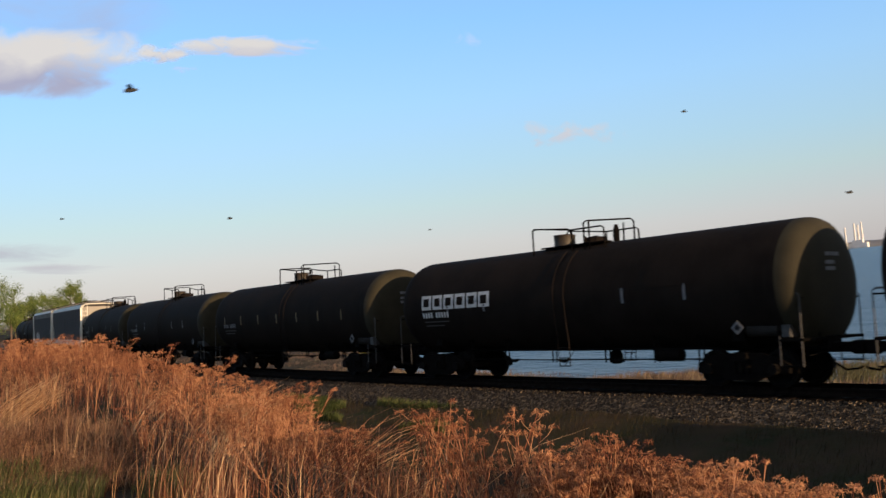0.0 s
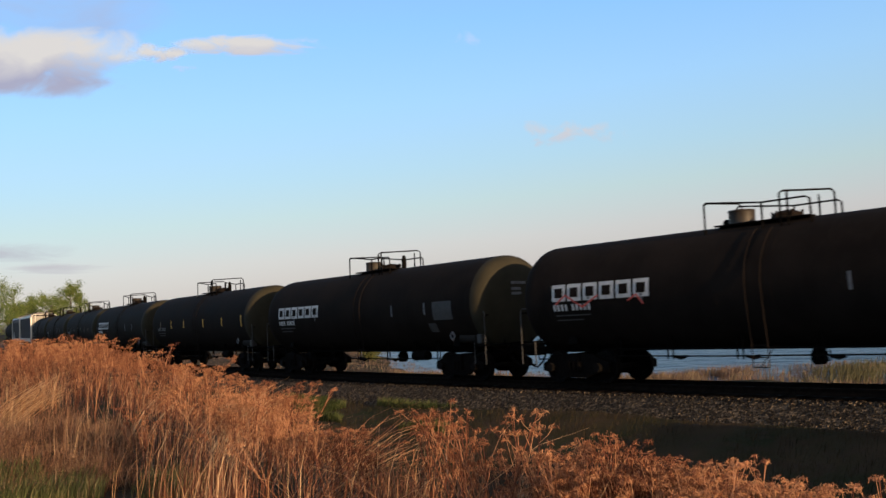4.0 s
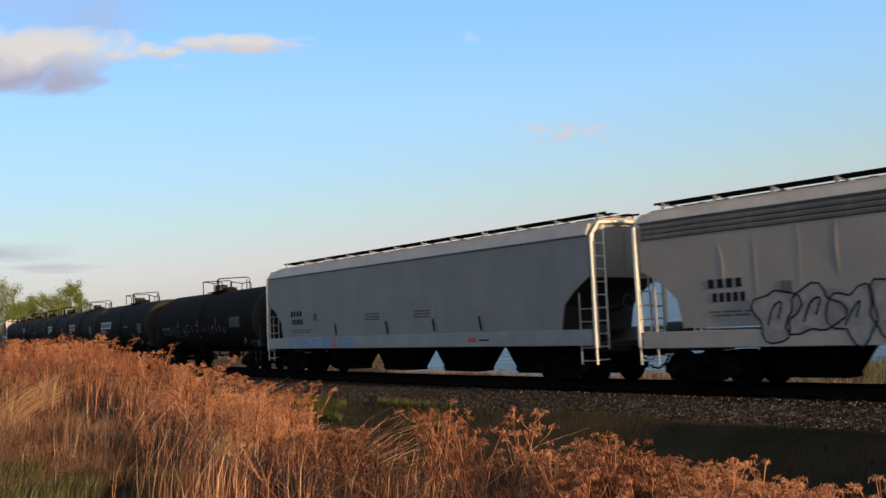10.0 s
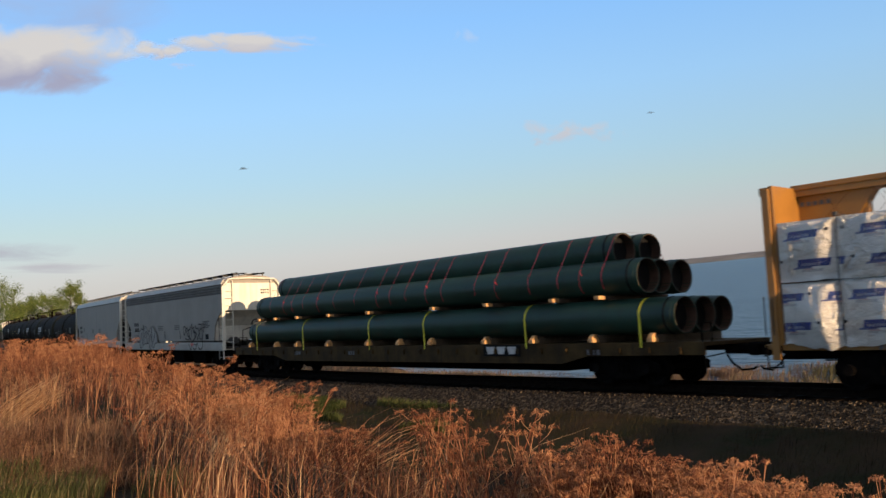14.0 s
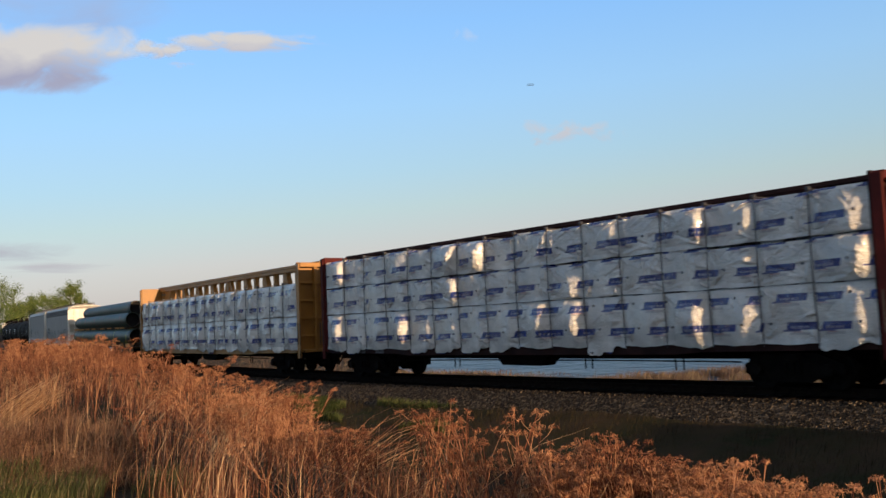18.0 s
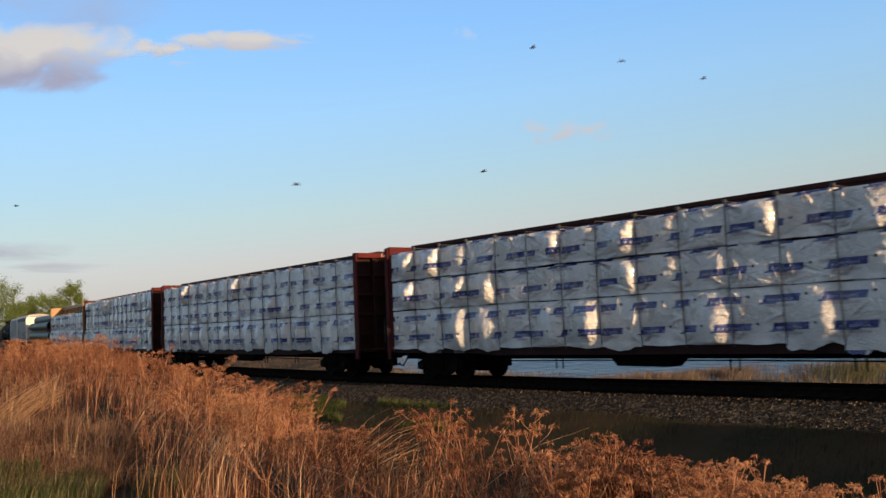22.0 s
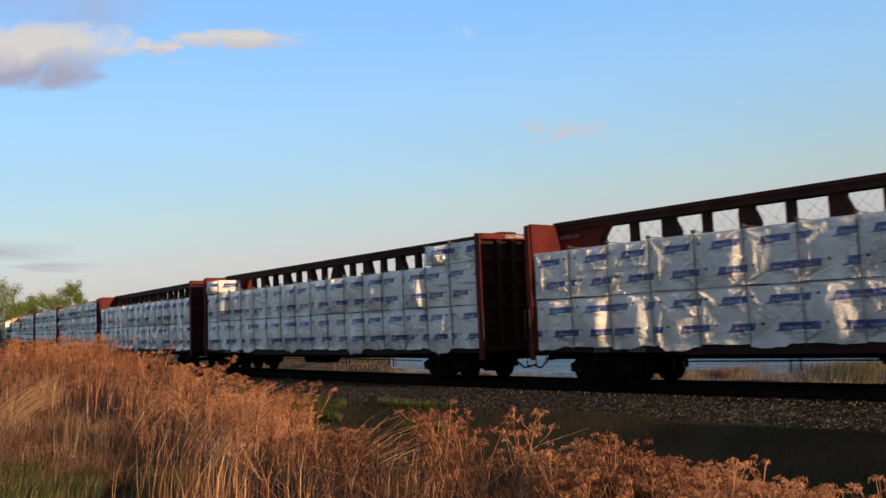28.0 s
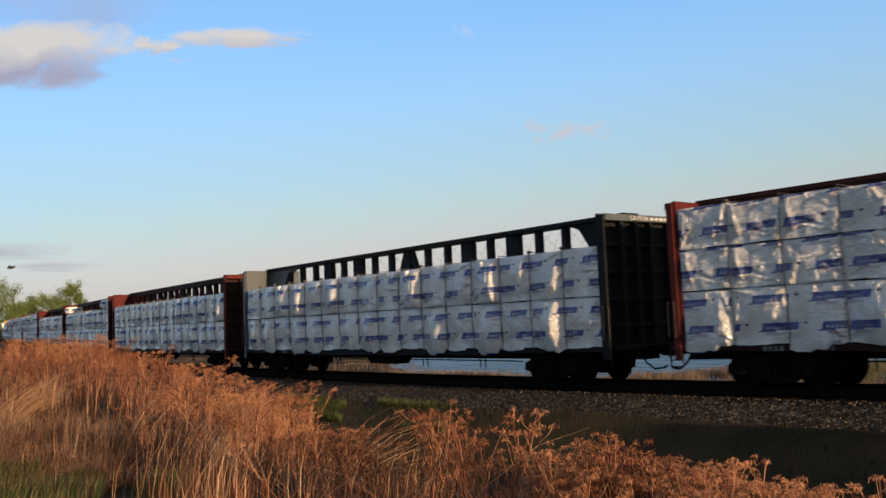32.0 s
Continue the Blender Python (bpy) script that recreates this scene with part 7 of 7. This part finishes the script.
def cloud_material(name, seed, thick, top, low, cover, fade):
    m = bpy.data.materials.new(name)
    m.use_nodes = True
    n, l = m.node_tree.nodes, m.node_tree.links
    n.remove(n["Principled BSDF"])
    co = n.new("ShaderNodeTexCoord")
    sep = n.new("ShaderNodeSeparateXYZ")
    l.new(co.outputs["UV"], sep.inputs[0])

    def m2(op, a_, b_, c_=None):
        k = n.new("ShaderNodeMath")
        k.operation = op
        for i, q in enumerate((a_, b_, c_)):
            if q is None:
                continue
            if isinstance(q, (int, float)):
                k.inputs[i].default_value = q
            else:
                l.new(q, k.inputs[i])
        return k.outputs[0]
    u, v = m2('MULTIPLY_ADD', sep.outputs[0], 2.0, -1.0), m2('MULTIPLY_ADD', sep.outputs[1], 2.0, -1.0)
    r2 = m2('ADD', m2('POWER', m2('ABSOLUTE', u, 0), 2.2), m2('POWER', m2('ABSOLUTE', v, 0), 2.0))
    mp = n.new("ShaderNodeMapping")
    mp.inputs["Location"].default_value = (seed * 3.7, seed * 1.9, seed)
    mp.inputs["Scale"].default_value = (thick, 1.6, 1.0)
    l.new(co.outputs["UV"], mp.inputs[0])
    nz = n.new("ShaderNodeTexNoise")
    nz.inputs["Scale"].default_value, nz.inputs["Detail"].default_value, nz.inputs["Roughness"].default_value, nz.inputs["Distortion"].default_value = 1.3, 5, 0.5, 0.4
    l.new(mp.outputs[0], nz.inputs[0])
    dens = m2('ADD', m2('MULTIPLY', m2('SUBTRACT', nz.outputs[0], 0.5), 2.6), m2('SUBTRACT', cover, m2('MULTIPLY', r2, 1.15)))
    al = n.new("ShaderNodeMapRange")
    al.interpolation_type = 'SMOOTHSTEP'
    al.inputs[1].default_value, al.inputs[2].default_value = 0.0, fade
    l.new(dens, al.inputs[0])
    mix = n.new("ShaderNodeMix")
    mix.data_type = 'RGBA'
    mix.inputs[6].default_value, mix.inputs[7].default_value = (*low, 1), (*top, 1)
    tone = n.new("ShaderNodeMapRange")
    tone.inputs[1].default_value, tone.inputs[2].default_value = -0.45, 0.25
    l.new(m2('ADD', v, m2('MULTIPLY', m2('SUBTRACT', nz.outputs[0], 0.5), 1.2)), tone.inputs[0]), l.new(tone.outputs[0], mix.inputs[0])
    em, tr, ms = n.new("ShaderNodeEmission"), n.new("ShaderNodeBsdfTransparent"), n.new("ShaderNodeMixShader")
    l.new(mix.outputs[2], em.inputs[0])
    l.new(al.outputs[0], ms.inputs[0]), l.new(tr.outputs[0], ms.inputs[1]), l.new(em.outputs[0], ms.inputs[2])
    l.new(ms.outputs[0], n["Material Output"].inputs[0])
    return m


clouds = []
CREAM, MAUVE, PINK, HAZE = (0.71, 0.685, 0.67), (0.40, 0.41, 0.55), (0.58, 0.57, 0.63), (0.46, 0.48, 0.60)
for k, (x0, x1, y0, y1, thick, top, low, cover, fade, label) in enumerate((
        (-200, 272, 44, 182, 3.2, CREAM, MAUVE, 1.08, 0.8, "cream and mauve cumulus cloud"),
        (270, 612, 58, 108, 3.2, CREAM, PINK, 0.70, 0.8, "long thin cream streak of cloud"),
        (225, 345, 76, 120, 2.6, CREAM, PINK, 0.66, 0.9, "small cream shred of cloud"),
        (-190, 360, -110, 118, 1.8, HAZE, MAUVE, 0.80, 1.7, "soft mauve cloud high in the sky"),
        (850, 1150, 206, 266, 5.5, (0.64, 0.62, 0.65), (0.57, 0.60, 0.68), 0.52, 0.9, "small faint pink puff of cloud"),
        (-150, 200, 416, 470, 1.6, (0.50, 0.50, 0.56), (0.46, 0.47, 0.54), 0.70, 1.3, "flat grey cloud bank low over the horizon"),
        (765, 865, 36, 104, 2.0, (0.50, 0.66, 0.92), (0.47, 0.63, 0.90), 0.25, 0.9, "barely visible wisp of cloud"),
        (285, 365, 108, 146, 2.0, (0.52, 0.64, 0.86), (0.50, 0.63, 0.86), 0.35, 0.9, "faint lilac shred of cloud"),
        (-60, 240, 460, 492, 1.6, (0.53, 0.52, 0.56), (0.51, 0.51, 0.56), 0.50, 1.3, "faint grey haze bank low over the horizon"))):
    c = spot((x0 + x1) / 2, (y0 + y1) / 2, 3800 + 60 * k)
    me = array_mesh("cloud", [(-1, -1, 0), (1, -1, 0), (1, 1, 0), (-1, 1, 0)], [(0, 1, 2, 3)], cloud_material("cloud_%s" % "abcdefghi"[k], k + 2.3, thick, top, low, cover, fade))
    lay = me.uv_layers.new(name="sheet")
    lay.data.foreach_set("uv", [0, 0, 1, 0, 1, 1, 0, 1])
    s_ = (3800 + 60 * k) / 1611.7
    for vv in me.vertices:
        vv.co.x *= (x1 - x0) / 2 * s_
        vv.co.y *= (y1 - y0) / 2 * s_
    ob = new("cloud", me)
    tagged(ob, label, "cloud", "clouds", "structure")
    turn = look(EYE, AIM, LEAN).to_3x3().to_4x4()
    ob.matrix_world = Matrix.Translation(c) @ turn
    ob.visible_shadow = False
    up = 1.0 if y0 < 180 else 0.25
    clouds.append((ob, Matrix.Translation(c) @ turn, Matrix.Translation(spot((x0 + x1) / 2 - 9 * up, (y0 + y1) / 2 - 15 * up, 3800 + 60 * k)) @ turn))


def insect(size):
    ob = new("flying_insect")
    bm = bm_()
    lathe(bm, [(-0.5, 0.02), (-0.35, 0.10), (0.0, 0.16), (0.3, 0.14), (0.45, 0.09), (0.5, 0.02)], 8)
    part("body", bm, "bird", ob)
    for sy in (-1, 1):
        bm = bm_()
        v = [bm.verts.new(p) for p in ((0.2, sy * 0.1, 0.08), (0.05, sy * 0.75, 0.22), (-0.25, sy * 0.8, 0.2), (-0.2, sy * 0.1, 0.07))]
        w = [bm.verts.new(p.co + Vector((0, 0, 0.02))) for p in v]
        bm.faces.new(v), bm.faces.new(w[::-1])
        for q in range(4):
            bm.faces.new((v[q], w[q], w[(q + 1) % 4], v[(q + 1) % 4]))
        part("wing", bm, "bird", ob)
    ob.scale = (size, size, size)
    tagged(ob, "small dark insect flying over the bank", "insect", "insects")
    return ob


flights = []
for t, px, py, wide, dx, dy in ((0.0, 232, 160, 26, -520, 60), (0.0, 1210, 198, 10, 300, -40), (0.0, 1503, 341, 13, 260, 40), (0.0, 407, 387, 10, -200, 30), (0.0, 110, 388, 8, -200, 10),
                                (0.0, 761, 407, 6, 220, -30), (9.0, 754, 59, 8, 420, -120), (13.0, 892, 36, 20, -380, 240), (13.0, 1215, 269, 8, 320, 30), (13.0, 1289, 271, 7, 300, -60),
                                (13.0, 1343, 36, 9, 300, 10), (19.0, 1145, 67, 6, 240, 60), (19.0, 983, 50, 6, -260, 80), (23.0, 487, 186, 10, -300, 10), (23.0, 287, 302, 11, -260, 90),
                                (23.0, 149, 387, 11, -280, 40), (23.0, 682, 408, 8, 260, 10), (31.0, 62, 157, 44, -700, 30), (31.0, 976, 180, 17, 420, 20), (32.0, 20, 474, 15, -200, 20),
                                (2.0, 400, 224, 9, -520, 30), (2.0, 1450, 179, 10, 560, -60), (2.0, 753, 92, 8, 620, -90), (3.0, 322, 362, 10, -540, 40), (12.0, 1320, 146, 9, 560, -50),
                                (12.0, 1415, 315, 8, 520, 20), (14.0, 431, 299, 9, -560, 60), (14.0, 1151, 200, 7, 600, -40), (17.0, 1293, 52, 11, 560, -80), (18.0, 939, 151, 8, 620, -60),
                                (22.0, 1100, 109, 10, 580, -60), (22.0, 525, 327, 12, -600, 40), (24.0, 727, 308, 22, -640, 80), (24.0, 275, 457, 11, -560, 10), (24.0, 374, 367, 9, -580, 50),
                                (25.0, 603, 101, 11, 640, -70), (30.0, 1281, 297, 9, 560, -40), (31.0, 308, 377, 14, -560, 50), (31.0, 377, 315, 8, -600, -40)):
    dist = 3.2 if wide > 15 else 4.5
    flights.append((insect(wide * dist / 1611.7), t, px, py, dx, dy, dist))


# ---------------------------------------------------------------- what moves
def motions():
    for ob, s0 in moving:
        rows = []
        for t in np.arange(0, 32.01, 1.0):
            rows.append((float(t), on_rails(s0 + SPEED * float(t))))
        walk(ob, rows)
    for ob, start, end in clouds:
        walk(ob, [(0.0, start), (32.0, end)])
    for ob, t, px, py, dx, dy, dist in flights:
        size = ob.scale.copy()
        rows = []
        face = Matrix.Rotation(YAW + (0 if dx > 0 else math.pi), 4, 'Z')
        for k in (-4, -3, -2, -1, 0, 1, 2, 3, 4):
            tt = t + k * 0.4
            if 0 <= tt <= 32:
                wob = 26 * math.sin(k * 1.9 + px)
                rows.append((tt, Matrix.Translation(spot(px + dx * k, py + dy * k + (wob - 26 * math.sin(px)) * (1 if k else 0), dist)) @ face))
        if rows[0][0] > 0.05:
            rows.insert(0, (0.0, Matrix.Translation(spot(px - dx * 6, -900, dist)) @ face))
            if t - 2.2 > 0.1:
                rows.insert(1, (t - 2.2, rows[0][1]))
        if rows[-1][0] < 31.95:
            rows.append((min(31.9, t + 2.2), Matrix.Translation(spot(px + dx * 6, -900, dist)) @ face))
            rows.append((32.0, rows[-1][1]))
        walk(ob, rows)
        ob.scale = size
    for sp, s0 in spins:
        # the wheels turn while the car is close enough to see them turn
        t0, t1 = max(0.0, s0 / -SPEED + 0.0), min(32.0, (s0 + 42) / -SPEED)
        if t1 <= t0:
            continue
        times = [0.0] + [float(t) for t in np.arange(math.ceil(t0 * 30) / 30, t1, 1 / 30)] + [32.0]
        for ws in sp:
            rows = [(t, Matrix.Translation(ws.location) @ Matrix.Rotation(SPEED / 0.455 * (min(max(t, t0), t1) - t0), 4, 'Y')) for t in times]
            walk(ws, rows)


motions()
